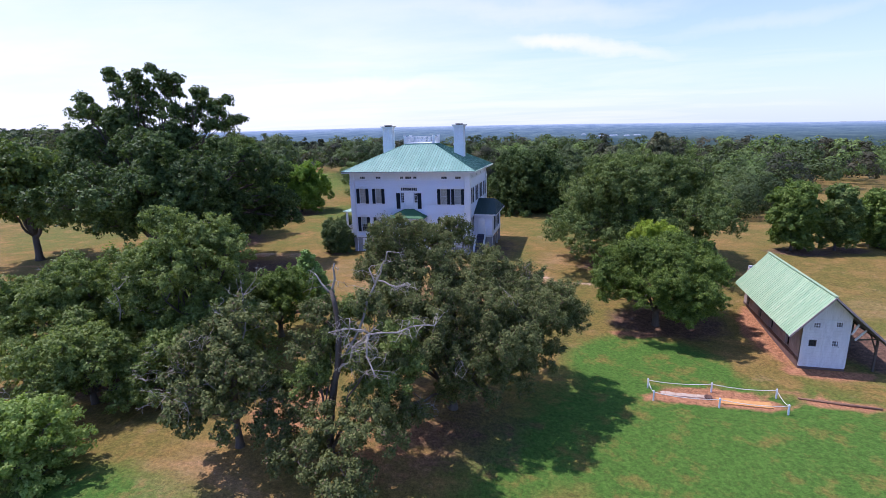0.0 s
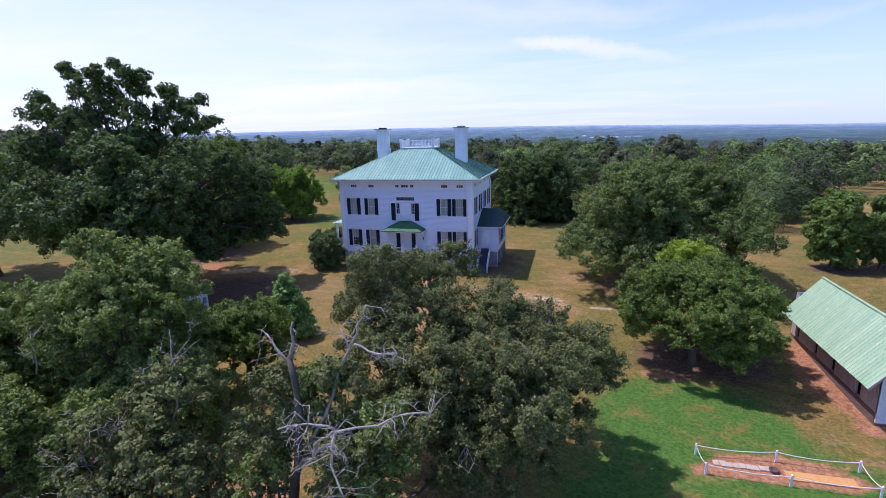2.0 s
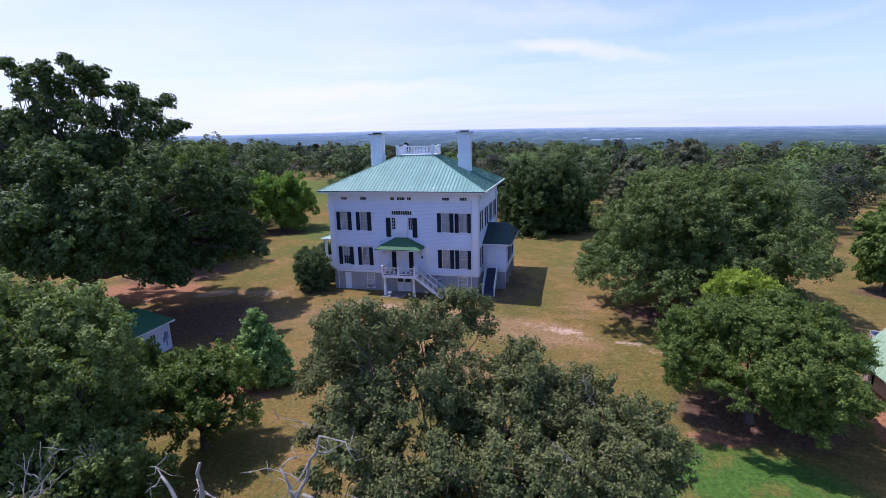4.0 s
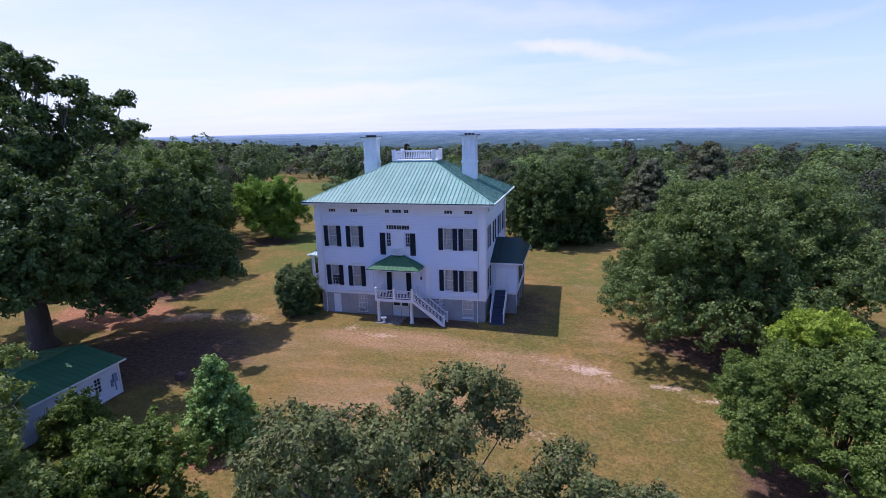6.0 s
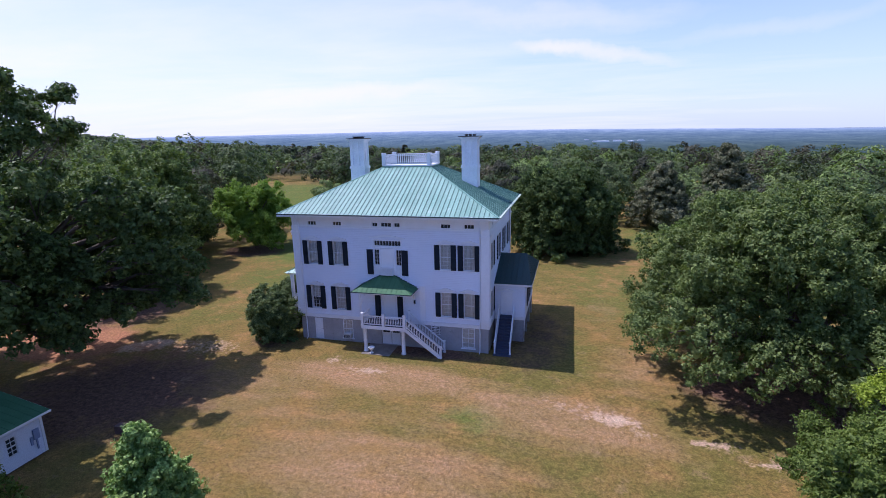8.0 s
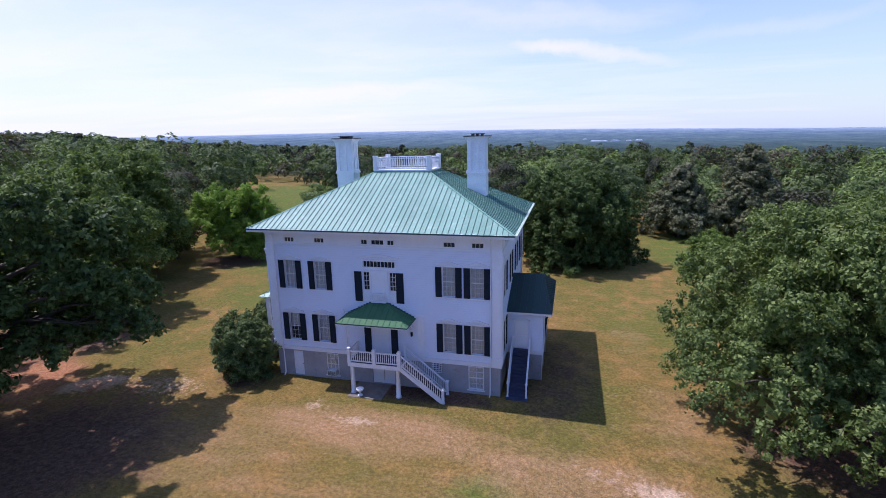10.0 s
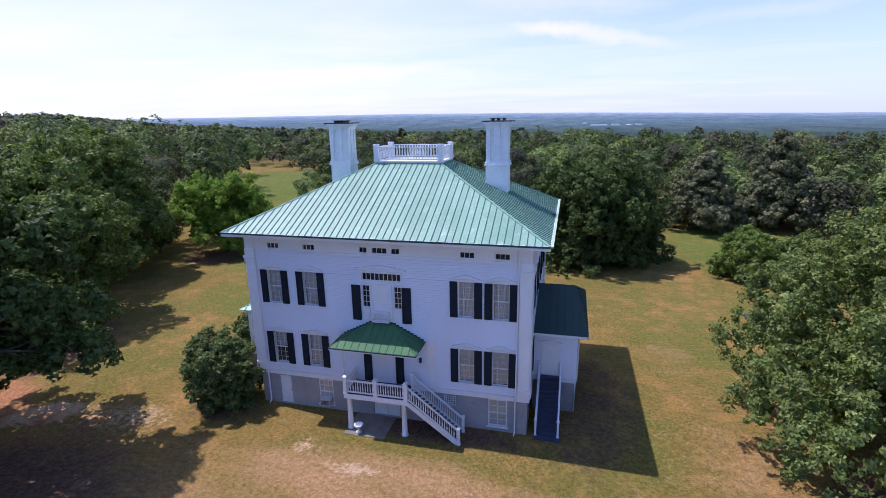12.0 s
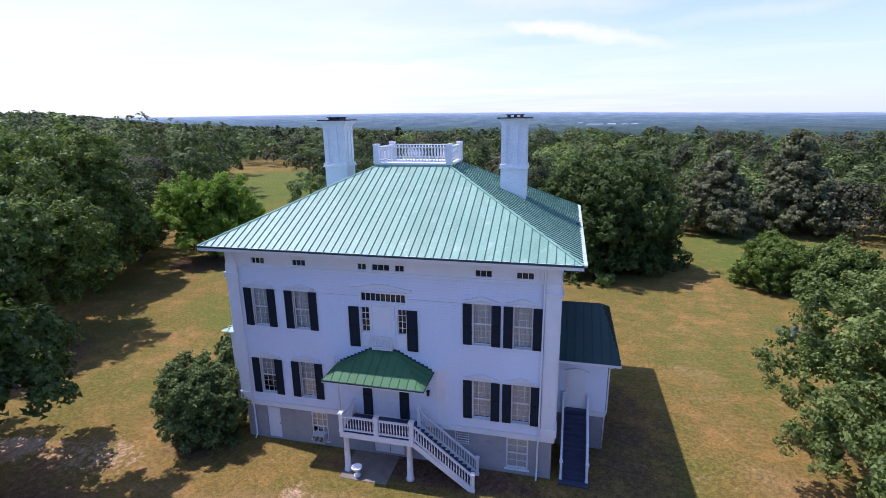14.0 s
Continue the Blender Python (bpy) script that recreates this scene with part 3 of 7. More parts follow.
# ---- standing-seam roofs ----
def slope_panels(parent, name, a, b, top_a, top_b, pitch_w, material, seam=0.06, thick=0.02):
    """A roof slope from the eave a-b up to top_a-top_b, in strips with a raised seam on each joint; every strip an object."""
    a, b, ta, tb = (Vector(p) for p in (a, b, top_a, top_b))
    u = (b - a).normalized()
    length = (b - a).length
    up = ta - a
    up = (up - u * up.dot(u))
    height = up.length
    v = up.normalized()
    n = u.cross(v)
    ua, ub = (ta - a).dot(u), (tb - a).dot(u)
    count = max(1, round(length / pitch_w))

    def vmax(s):
        if s < ua:
            return height * s / ua if ua > 1e-6 else height
        if s > ub:
            return height * (length - s) / (length - ub) if length - ub > 1e-6 else height
        return height

    for k in range(count):
        p, q = length * k / count, length * (k + 1) / count
        stops = sorted({p, q, *(s for s in (ua, ub) if p < s < q)})
        outline = [(p, 0.0), (q, 0.0)] + [(s, vmax(s)) for s in reversed(stops)]
        clean = []
        for o in outline:
            if not clean or (abs(o[0] - clean[-1][0]) + abs(o[1] - clean[-1][1])) > 1e-3:
                clean.append(o)
        if abs(clean[0][0] - clean[-1][0]) + abs(clean[0][1] - clean[-1][1]) < 1e-3:
            clean.pop()
        if len(clean) < 3:
            continue
        bm = bmesh.new()
        lo = [bm.verts.new(a + u * s + v * w) for s, w in clean]
        hi = [bm.verts.new(a + u * s + v * w + n * thick) for s, w in clean]
        bm.faces.new(lo[::-1])
        bm.faces.new(hi)
        m = len(clean)
        for j in range(m):
            bm.faces.new((lo[j], lo[(j + 1) % m], hi[(j + 1) % m], hi[j]))
        h = vmax(p)
        bm.faces.ensure_lookup_table()
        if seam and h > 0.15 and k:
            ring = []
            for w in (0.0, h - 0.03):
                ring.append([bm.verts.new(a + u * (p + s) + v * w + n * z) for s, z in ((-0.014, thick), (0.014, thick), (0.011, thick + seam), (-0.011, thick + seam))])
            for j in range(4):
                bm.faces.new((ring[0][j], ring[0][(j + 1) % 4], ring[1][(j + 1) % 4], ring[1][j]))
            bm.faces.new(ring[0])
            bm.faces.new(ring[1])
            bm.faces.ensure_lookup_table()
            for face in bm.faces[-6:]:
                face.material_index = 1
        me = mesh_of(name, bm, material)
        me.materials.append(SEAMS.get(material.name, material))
        part(name, me, None, parent)


def ridge_cap(parent, a, b, material, name="hip_cap", w=0.14, h=0.05):
    bm = bmesh.new()
    bm_beam(bm, a, b, w, h)
    return part(name, bm, material, parent)


# ---- clapboard walls with real openings ----
def clap_wall(name, parent, origin, turn, length, z0, z1, openings, material, thick=0.2, board=0.15, label=""):
    """A wall along local x from origin, outside towards local -y; openings as (x0, x1, z0, z1)."""
    bm = bmesh.new()
    us = sorted({0.0, length, *(o[0] for o in openings), *(o[1] for o in openings)})
    zs = sorted({z0, z1, *(o[2] for o in openings), *(o[3] for o in openings)})
    for p, q in zip(us, us[1:]):
        for r, s in zip(zs, zs[1:]):
            cu, cz = (p + q) / 2, (r + s) / 2
            if any(o[0] < cu < o[1] and o[2] < cz < o[3] for o in openings):
                continue
            bm_box(bm, p, q, 0.03 if board else 0, thick, r, s)
            if not board:
                continue
            # one folded sheet: lip, face, and a dark gap under the next lip
            k = math.floor((r - z0) / board)
            last = None
            while z0 + k * board < s - 1e-4:
                b0 = z0 + k * board
                rows = []
                for y, z in ((0.028, b0), (-0.044, b0), (-0.006, b0 + board - 0.02), (0.028, b0 + board - 0.012)):
                    z = min(max(z, r), s)
                    if z < b0 + board - 0.02 and b0 < z:
                        y = -0.044 + 0.038 * (z - b0) / (board - 0.02)
                    rows.append((y, z))
                for y, z in rows:
                    pair = bm.verts.new((p, y, z)), bm.verts.new((q, y, z))
                    if last and (last[0].co - pair[0].co).length > 1e-4:
                        bm.faces.new((last[0], last[1], pair[1], pair[0]))
                    last = pair
                k += 1
    bmesh.ops.remove_doubles(bm, verts=bm.verts, dist=1e-4)
    return part(name, bm, material, parent, label, pose(*origin, 0, 0, turn))


# ---- the house ----
house = thing("house", "white clapboard mansion with black shutters and green hipped tin roof", "house")
WX, WY, SKIRT, EAVE = 8.5, 13.0, 2.15, 11.38
FRONT_X = (-6.76, -4.395, 4.985, 6.915)
WIN_W, UP_Z, LOW_Z, WIN_H = 0.92, 6.96, 2.96, 2.08
SIDE_Y = (1.7, 5.0, 8.3, 11.4)
SIDE_LOW_Y = (1.7, 12.0)


def sash_mesh(w, h, cols, rows, bar=0.013, rim=0.05, depth=0.035, meet=True):
    """a glazed sash: rim, glazing bars, meeting rail; x from -w/2, z from 0"""
    bm = bmesh.new()
    bm_box(bm, -w / 2, -w / 2 + rim, 0, depth, 0, h)
    bm_box(bm, w / 2 - rim, w / 2, 0, depth, 0, h)
    bm_box(bm, -w / 2 + rim, w / 2 - rim, 0, depth, 0, rim)
    bm_box(bm, -w / 2 + rim, w / 2 - rim, 0, depth, h - rim, h)
    if meet:
        bm_box(bm, -w / 2 + rim, w / 2 - rim, -0.012, depth, h / 2 - 0.03, h / 2 + 0.03)
    for k in range(1, cols):
        x = -w / 2 + w * k / cols
        bm_box(bm, x - bar / 2, x + bar / 2, 0.006, depth - 0.006, rim, h - rim)
    for k in range(1, rows):
        z = h * k / rows
        if meet and abs(z - h / 2) < 0.02:
            continue
        bm_box(bm, -w / 2 + rim, w / 2 - rim, 0.008, depth - 0.008, z - bar / 2, z + bar / 2)
    return bm


def casing_mesh(w, h, t=0.10, proud=0.05):
    bm = bmesh.new()
    bm_box(bm, -w / 2 - t, -w / 2, -proud, 0.2, 0, h)
    bm_box(bm, w / 2, w / 2 + t, -proud, 0.2, 0, h)
    bm_box(bm, -w / 2 - t, w / 2 + t, -proud, 0.2, h, h + t)
    return bm


def hood_mesh(w, rise, z):
    """a shallow curved head moulding over an opening"""
    bm = bmesh.new()
    n = 12
    low, high = [], []
    for k in range(n + 1):
        s = -1 + 2 * k / n
        c = rise * (0.5 + 0.5 * math.cos(math.pi * s))
        low.append((s * w / 2, z + c * 0.75))
        high.append((s * w / 2, z + 0.07 + c))
    bm_prism(bm, low + high[::-1], -0.10, 0.02)
    bm_prism(bm, [(x, zz - 0.002) for x, zz in high] + [(x, zz + 0.035) for x, zz in high[::-1]], -0.15, 0.02)
    return bm


def curtain_mesh(w, h, lift=0.0):
    """hanging curtain with soft folds"""
    bm = bmesh.new()
    n = 24
    rows = []
    for z in (lift, h):
        rows.append([bm.verts.new((-w / 2 + w * k / n, 0.014 * math.sin(k * 1.9) + 0.01 * math.sin(k * 0.7), z)) for k in range(n + 1)])
    for k in range(n):
        bm.faces.new((rows[0][k], rows[0][k + 1], rows[1][k + 1], rows[1][k]))
    return bm


def shutter_mesh(w, h):
    bm = bmesh.new()
    r = 0.055
    bm_box(bm, 0, r, -0.045, 0, 0, h)
    bm_box(bm, w - r, w, -0.045, 0, 0, h)
    for z in (0, h / 2 - r / 2, h - r * 1.3):
        bm_box(bm, r, w - r, -0.045, 0, z, z + r * 1.3)
    z = 0.1
    while z < h - 0.09:
        if abs(z - h / 2) > 0.07:
            v = [bm.verts.new(c) for c in ((r, -0.036, z), (w - r, -0.036, z), (w - r, -0.008, z + 0.05), (r, -0.008, z + 0.05))]
            bm.faces.new(v)
        z += 0.06
    bm_box(bm, r, w - r, -0.006, 0, 0.05, h - 0.05)
    return bm


CASING = mesh_of("window_casing", casing_mesh(WIN_W, WIN_H), TRIM)
SASH = mesh_of("sash", sash_mesh(WIN_W, WIN_H, 3, 6), TRIM)
PANE = mesh_of("pane", boxes((-WIN_W / 2 + 0.03, WIN_W / 2 - 0.03, 0, 0.006, 0.03, WIN_H - 0.03)), GLASS)
SILL = mesh_of("sill", boxes((-WIN_W / 2 - 0.14, WIN_W / 2 + 0.14, -0.10, 0.1, -0.07, 0)), TRIM)
HOOD = mesh_of("window_hood", hood_mesh(1.62, 0.2, WIN_H + 0.1), TRIM)
CURTAINS = [mesh_of("curtain", curtain_mesh(WIN_W - 0.02, WIN_H, k), CURTAIN) for k in (0.02, 0.55, 1.05)]
DARKBOX = mesh_of("blind_shade", boxes((-WIN_W / 2 - 0.05, WIN_W / 2 + 0.05, 0.42, 0.45, -0.05, WIN_H + 0.05)), ROOM_SHADE)
SHUT_W = 0.435
SHUT = mesh_of("shutter", shutter_mesh(SHUT_W, WIN_H), SHUTTER)


def window_at(parent, m, curtain=0, shutters=True, hood=True, sunk=0.09):
    """a tall sash window with casing, sill, head moulding, curtain and a pair of open shutters; m: its foot on the wall"""
    w = part("window", CASING, None, parent, "", m)
    part("sash", SASH, None, w, "", pose(0, sunk, 0))
    part("pane", PANE, None, w, "", pose(0, sunk + 0.016, 0)).visible_shadow = False
    part("sill", SILL, None, w)
    if hood:
        part("window_hood", HOOD, None, w)
    part("curtain", CURTAINS[curtain], None, w, "pale curtain behind the glass", pose(0, sunk + 0.14, 0))
    if curtain:
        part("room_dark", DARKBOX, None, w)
    if shutters:
        for x in (-WIN_W / 2 - SHUT_W - 0.005, WIN_W / 2 + 0.005):
            part("shutter", SHUT, None, parent, "", m @ pose(x, -0.055, 0))
    return w


def front(x, z):
    return pose(x, 0, z)


def right(y, z):
    return pose(WX, y, z, 0, 0, 90)


def left(y, z):
    return pose(-WX, y, z, 0, 0, -90)


# walls: clapboard above, stucco basement below, set back a little
def opening(c, w, z, h):
    return (c - w / 2, c + w / 2, z, z + h)


front_open = [opening(x + WX, WIN_W, z, WIN_H) for x in FRONT_X for z in (UP_Z, LOW_Z)]
front_open += [(-1.12 + WX, 1.24 + WX, 8.75, 9.24), (-1.13 + WX, -0.67 + WX, 7.12, 8.47), (0.79 + WX, 1.25 + WX, 7.12, 8.47)]
side_open = [opening(y, WIN_W, UP_Z, WIN_H) for y in SIDE_Y] + [opening(y, WIN_W, LOW_Z, WIN_H) for y in SIDE_LOW_Y]
left_open = [opening(WY - y, WIN_W, UP_Z, WIN_H) for y in SIDE_Y]
clap_wall("wall_front", house, (-WX, 0, 0), 0, 2 * WX, SKIRT, 10.28, front_open, WHITE)
clap_wall("wall_side", house, (WX, 0.2, 0), 90, WY - 0.2, SKIRT, 10.28, [(o[0] - 0.2, o[1] - 0.2, o[2], o[3]) for o in side_open], WHITE)
clap_wall("wall_side", house, (-WX, WY, 0), -90, WY - 0.2, SKIRT, 10.28, left_open, WHITE)
clap_wall("wall_back", house, (WX - 0.2, WY, 0), 180, 2 * WX - 0.4, SKIRT, 10.28, [], WHITE)
base_open = [(-7.2 + WX, -6.38 + WX, 0.05, 2.0), (-4.47 + WX, -3.5 + WX, 0.33, 2.02), (6.24 + WX, 7.33 + WX, 0.32, 2.04), (-0.85 + WX, 0.85 + WX, 0.02, 1.95), (3.63 + WX, 4.4 + WX, 1.3, 2.08)]
clap_wall("basement_wall", house, (-WX + 0.05, 0.06, 0), 0, 2 * WX - 0.1, -0.3, SKIRT - 0.002, [(a - 0.05, b - 0.05, c, d) for a, b, c, d in base_open], STUCCO, 0.3, 0, "grey stuccoed basement wall")
clap_wall("basement_wall", house, (WX - 0.06, 0.36, 0), 90, WY - 0.4, -0.3, SKIRT - 0.002, [], STUCCO, 0.3, 0)
clap_wall("basement_wall", house, (-WX + 0.06, WY, 0), -90, WY - 0.4, -0.3, SKIRT - 0.002, [], STUCCO, 0.3, 0)
clap_wall("basement_wall", house, (WX - 0.3, WY - 0.06, 0), 180, 2 * WX - 0.6, -0.3, SKIRT - 0.002, [], STUCCO, 0.3, 0)
part("floor_slab", boxes((-WX + 0.25, WX - 0.25, 0.4, WY - 0.35, SKIRT - 0.1, SKIRT), (-WX + 0.25, WX - 0.25, 0.25, WY - 0.25, 6.2, 6.3), (-WX + 0.25, WX - 0.25, 0.25, WY - 0.25, 10.1, 10.2)), ROOM_SHADE, house)

# skirt board and water table
part("skirt_board", boxes((-WX - 0.06, WX + 0.06, -0.075, -0.028, SKIRT - 0.02, SKIRT + 0.24), (WX + 0.03, WX + 0.075, -0.07, WY, SKIRT - 0.02, SKIRT + 0.24), (-WX - 0.075, -WX - 0.03, -0.07, WY, SKIRT - 0.02, SKIRT + 0.24), (-WX - 0.09, WX + 0.09, -0.10, 0.0, SKIRT + 0.24, SKIRT + 0.28)), TRIM, house)


# corner pilasters with caps
def pilaster(x, y, turn):
    bm = boxes((-0.32, 0.32, -0.09, 0.0, SKIRT + 0.28, 10.28), (-0.36, 0.36, -0.13, 0, SKIRT + 0.28, SKIRT + 0.75), (-0.36, 0.36, -0.13, 0, 9.5, 9.58), (-0.39, 0.39, -0.17, 0, 9.72, 9.84), (-0.35, 0.35, -0.12, 0, 9.58, 9.72))
    part("pilaster", bm, TRIM, house, "", pose(x, y, 0, 0, 0, turn))


pilaster(-WX + 0.27, -0.03, 0)
pilaster(WX - 0.27, -0.03, 0)
pilaster(WX + 0.03, 0.29, 90)
pilaster(WX + 0.03, WY - 0.3, 90)
pilaster(-WX - 0.03, 0.29, -90)
pilaster(-WX - 0.03, WY - 0.3, -90)


# frieze with small windows, cornice, gutter
def frieze(origin, turn, length, spots):
    op = [(c - w / 2, c + w / 2, 10.38, 10.73) for c, w, _ in spots]
    wall = clap_wall("frieze", house, origin, turn, length, 10.28, EAVE, op, TRIM, 0.24, 0)
    m = pose(*origin, 0, 0, turn)
    bm = bmesh.new()
    bm_box(bm, 0, length, -0.06, 0, 10.26, 10.32)
    bm_box(bm, 0, length, -0.03, 0, 10.20, 10.26)
    bm_box(bm, 0, length, -0.10, 0, 11.0, 11.08)
    bm_box(bm, 0, length, -0.16, 0, 11.08, 11.2)
    part("frieze_moulding", bm, TRIM, house, "", m)
    for c, w, lights in spots:
        f = part("frieze_window", sash_mesh(w, 0.35, lights, 1, 0.025, 0.028, 0.04, False), TRIM, house, "small dark frieze window", m @ pose(c, 0.03, 10.38))
        part("pane", boxes((-w / 2 + 0.01, w / 2 - 0.01, 0, 0.005, 0.01, 0.34)), GLASS, f, "", pose(0, 0.02, 0)).visible_shadow = False
        part("vent_back", boxes((-w / 2, w / 2, 0.16, 0.18, 0, 0.35)), ROOM_SHADE, f)


frieze((-WX - 0.05, -0.05, 0), 0, 2 * WX + 0.1, [(c + WX + 0.05, w, n) for c, w, n in ((-6.65, 0.78, 3), (-4.33, 0.78, 3), (-0.93, 0.48, 2), (0.045, 0.92, 3), (0.99, 0.5, 2), (5.06, 0.8, 3), (6.965, 0.8, 3))])
frieze((WX + 0.05, 0.19, 0), 90, WY - 0.2, [(1.5, 0.78, 3), (4.8, 0.78, 3), (8.1, 0.78, 3), (11.2, 0.78, 3)])
frieze((-WX - 0.05, WY, 0), -90, WY - 0.2, [(1.5, 0.78, 3), (4.8, 0.78, 3), (8.1, 0.78, 3), (11.2, 0.78, 3)])
frieze((WX - 0.2, WY + 0.05, 0), 180, 2 * WX - 0.4, [])
EX0, EX1, EY0, EY1 = -9.32, 9.42, -0.95, 13.75
part("soffit", boxes((EX0, EX1, EY0, EY1, EAVE - 0.04, EAVE)), TRIM, house)
bm = boxes((EX0, EX1, EY0 - 0.03, EY0, EAVE - 0.16, EAVE + 0.09), (EX0, EX1, EY1, EY1 + 0.03, EAVE - 0.16, EAVE + 0.09), (EX0 - 0.03, EX0, EY0 - 0.03, EY1 + 0.03, EAVE - 0.16, EAVE + 0.09), (EX1, EX1 + 0.03, EY0 - 0.03, EY1 + 0.03, EAVE - 0.16, EAVE + 0.09))
part("fascia", bm, TRIM, house)
bm = boxes((EX0 - 0.03, EX1 + 0.03, EY0 - 0.10, EY0 - 0.032, EAVE + 0.0, EAVE + 0.085))
part("gutter", bm, ROOF_DARK, house, "dark green eaves gutter")
part("gutter", boxes((EX1 + 0.032, EX1 + 0.17, EY0 - 0.03, EY1, EAVE + 0.02, EAVE + 0.1)), surface("pale_gutter_paint", (0.34, 0.46, 0.36), (0.44, 0.54, 0.43), 1.2, 0.6), house, "pale painted box gutter")

# main roof: four slopes up to a railed deck
RD = (-2.25, 2.1, 6.15, 9.0, 14.82)
ez = EAVE + 0.06
c00, c10, c11, c01 = (EX0, EY0, ez), (EX1, EY0, ez), (EX1, EY1, ez), (EX0, EY1, ez)
d00, d10, d11, d01 = (RD[0], RD[2], RD[4]), (RD[1], RD[2], RD[4]), (RD[1], RD[3], RD[4]), (RD[0], RD[3], RD[4])
roof = part("roof", boxes((RD[0] - 0.12, RD[1] + 0.12, RD[2] - 0.12, RD[3] + 0.12, RD[4] - 0.1, RD[4] + 0.07)), ROOF, house, "weathered green standing-seam tin roof")
slope_panels(roof, "roof_panel", c00, c10, d00, d10, 0.38, ROOF, 0.045)
slope_panels(roof, "roof_panel", c10, c11, d10, d11, 0.38, ROOF, 0.045)
slope_panels(roof, "roof_panel", c11, c01, d11, d01, 0.38, ROOF, 0.045)
slope_panels(roof, "roof_panel", c01, c00, d01, d00, 0.38, ROOF, 0.045)
for a, b in ((c00, d00), (c10, d10), (c11, d11), (c01, d01)):
    ridge_cap(roof, Vector(a) + Vector((0, 0, 0.03)), Vector(b) + Vector((0, 0, 0.03)), ROOF)
# dark bar added at the right eave for the end of the chimney's shadow
ridge_cap(roof, (EX1 - 0.12, 6.9, EAVE + 0.16), (EX1 - 0.12, 7.3, EAVE + 0.16), ROOF_DARK, "rain_diverter", 0.16, 0.14)

# balusters, shared by all the rails
BALUSTER = mesh_of("baluster", (lambda bm: (bm_lathe(bm, [(0.022, 0), (0.022, 0.08), (0.036, 0.2), (0.03, 0.3), (0.018, 0.42), (0.024, 0.55), (0.022, 0.62)], 6), bm)[1])(bmesh.new()), TRIM, True)


def railing(parent, a, b, height, spacing=0.155, name="railing", bal=None, low=0.12, end=0.0, scale_xy=1.0):
    """top rail and bottom rail from a to b, with turned balusters"""
    a, b = Vector(a), Vector(b)
    bm = bmesh.new()
    bm_beam(bm, a + Vector((0, 0, height - 0.035)), b + Vector((0, 0, height - 0.035)), 0.11, 0.07)
    bm_beam(bm, a + Vector((0, 0, low)), b + Vector((0, 0, low)), 0.08, 0.07)
    rail = part(name, bm, TRIM, parent)
    flat = (b - a).to_2d().length
    n = max(2, round(flat / spacing))
    k_scale = (height - low - 0.07) / 0.62
    for k in range(n):
        p = a.lerp(b, (k + 0.5) / n)
        part("baluster", bal or BALUSTER, None, rail, "", Matrix.Translation(p + Vector((0, 0, low + 0.02))) @ Matrix.Diagonal((scale_xy, scale_xy, k_scale, 1)))
    return rail


def post(parent, p, h, w=0.2, name="post", material=None):
    bm = boxes((-w / 2, w / 2, -w / 2, w / 2, 0, h), (-w / 2 - 0.035, w / 2 + 0.035, -w / 2 - 0.035, w / 2 + 0.035, h, h + 0.05), (-w / 2 - 0.015, w / 2 + 0.015, -w / 2 - 0.015, w / 2 + 0.015, h + 0.05, h + 0.09), (-w / 2 - 0.02, w / 2 + 0.02, -w / 2 - 0.02, w / 2 + 0.02, 0, 0.1))
    return part(name, bm, material or TRIM, parent, "", pose(*p))


walk_rail = part("roof_deck_curb", boxes((RD[0] - 0.14, RD[1] + 0.14, RD[2] - 0.14, RD[3] + 0.14, RD[4] + 0.072, RD[4] + 0.15)), TRIM, house)
RZ = RD[4] + 0.15
corners = [(RD[0], RD[2], RZ), (RD[1], RD[2], RZ), (RD[1], RD[3], RZ), (RD[0], RD[3], RZ)]
for p in corners:
    post(walk_rail, p, 1.0, 0.3)
for a, b in zip(corners, corners[1:] + corners[:1]):
    va, vb = Vector(a), Vector(b)
    d = (vb - va).normalized() * 0.15
    railing(house, va + d, vb - d, 0.92, 0.19, "roof_deck_railing", scale_xy=1.5)


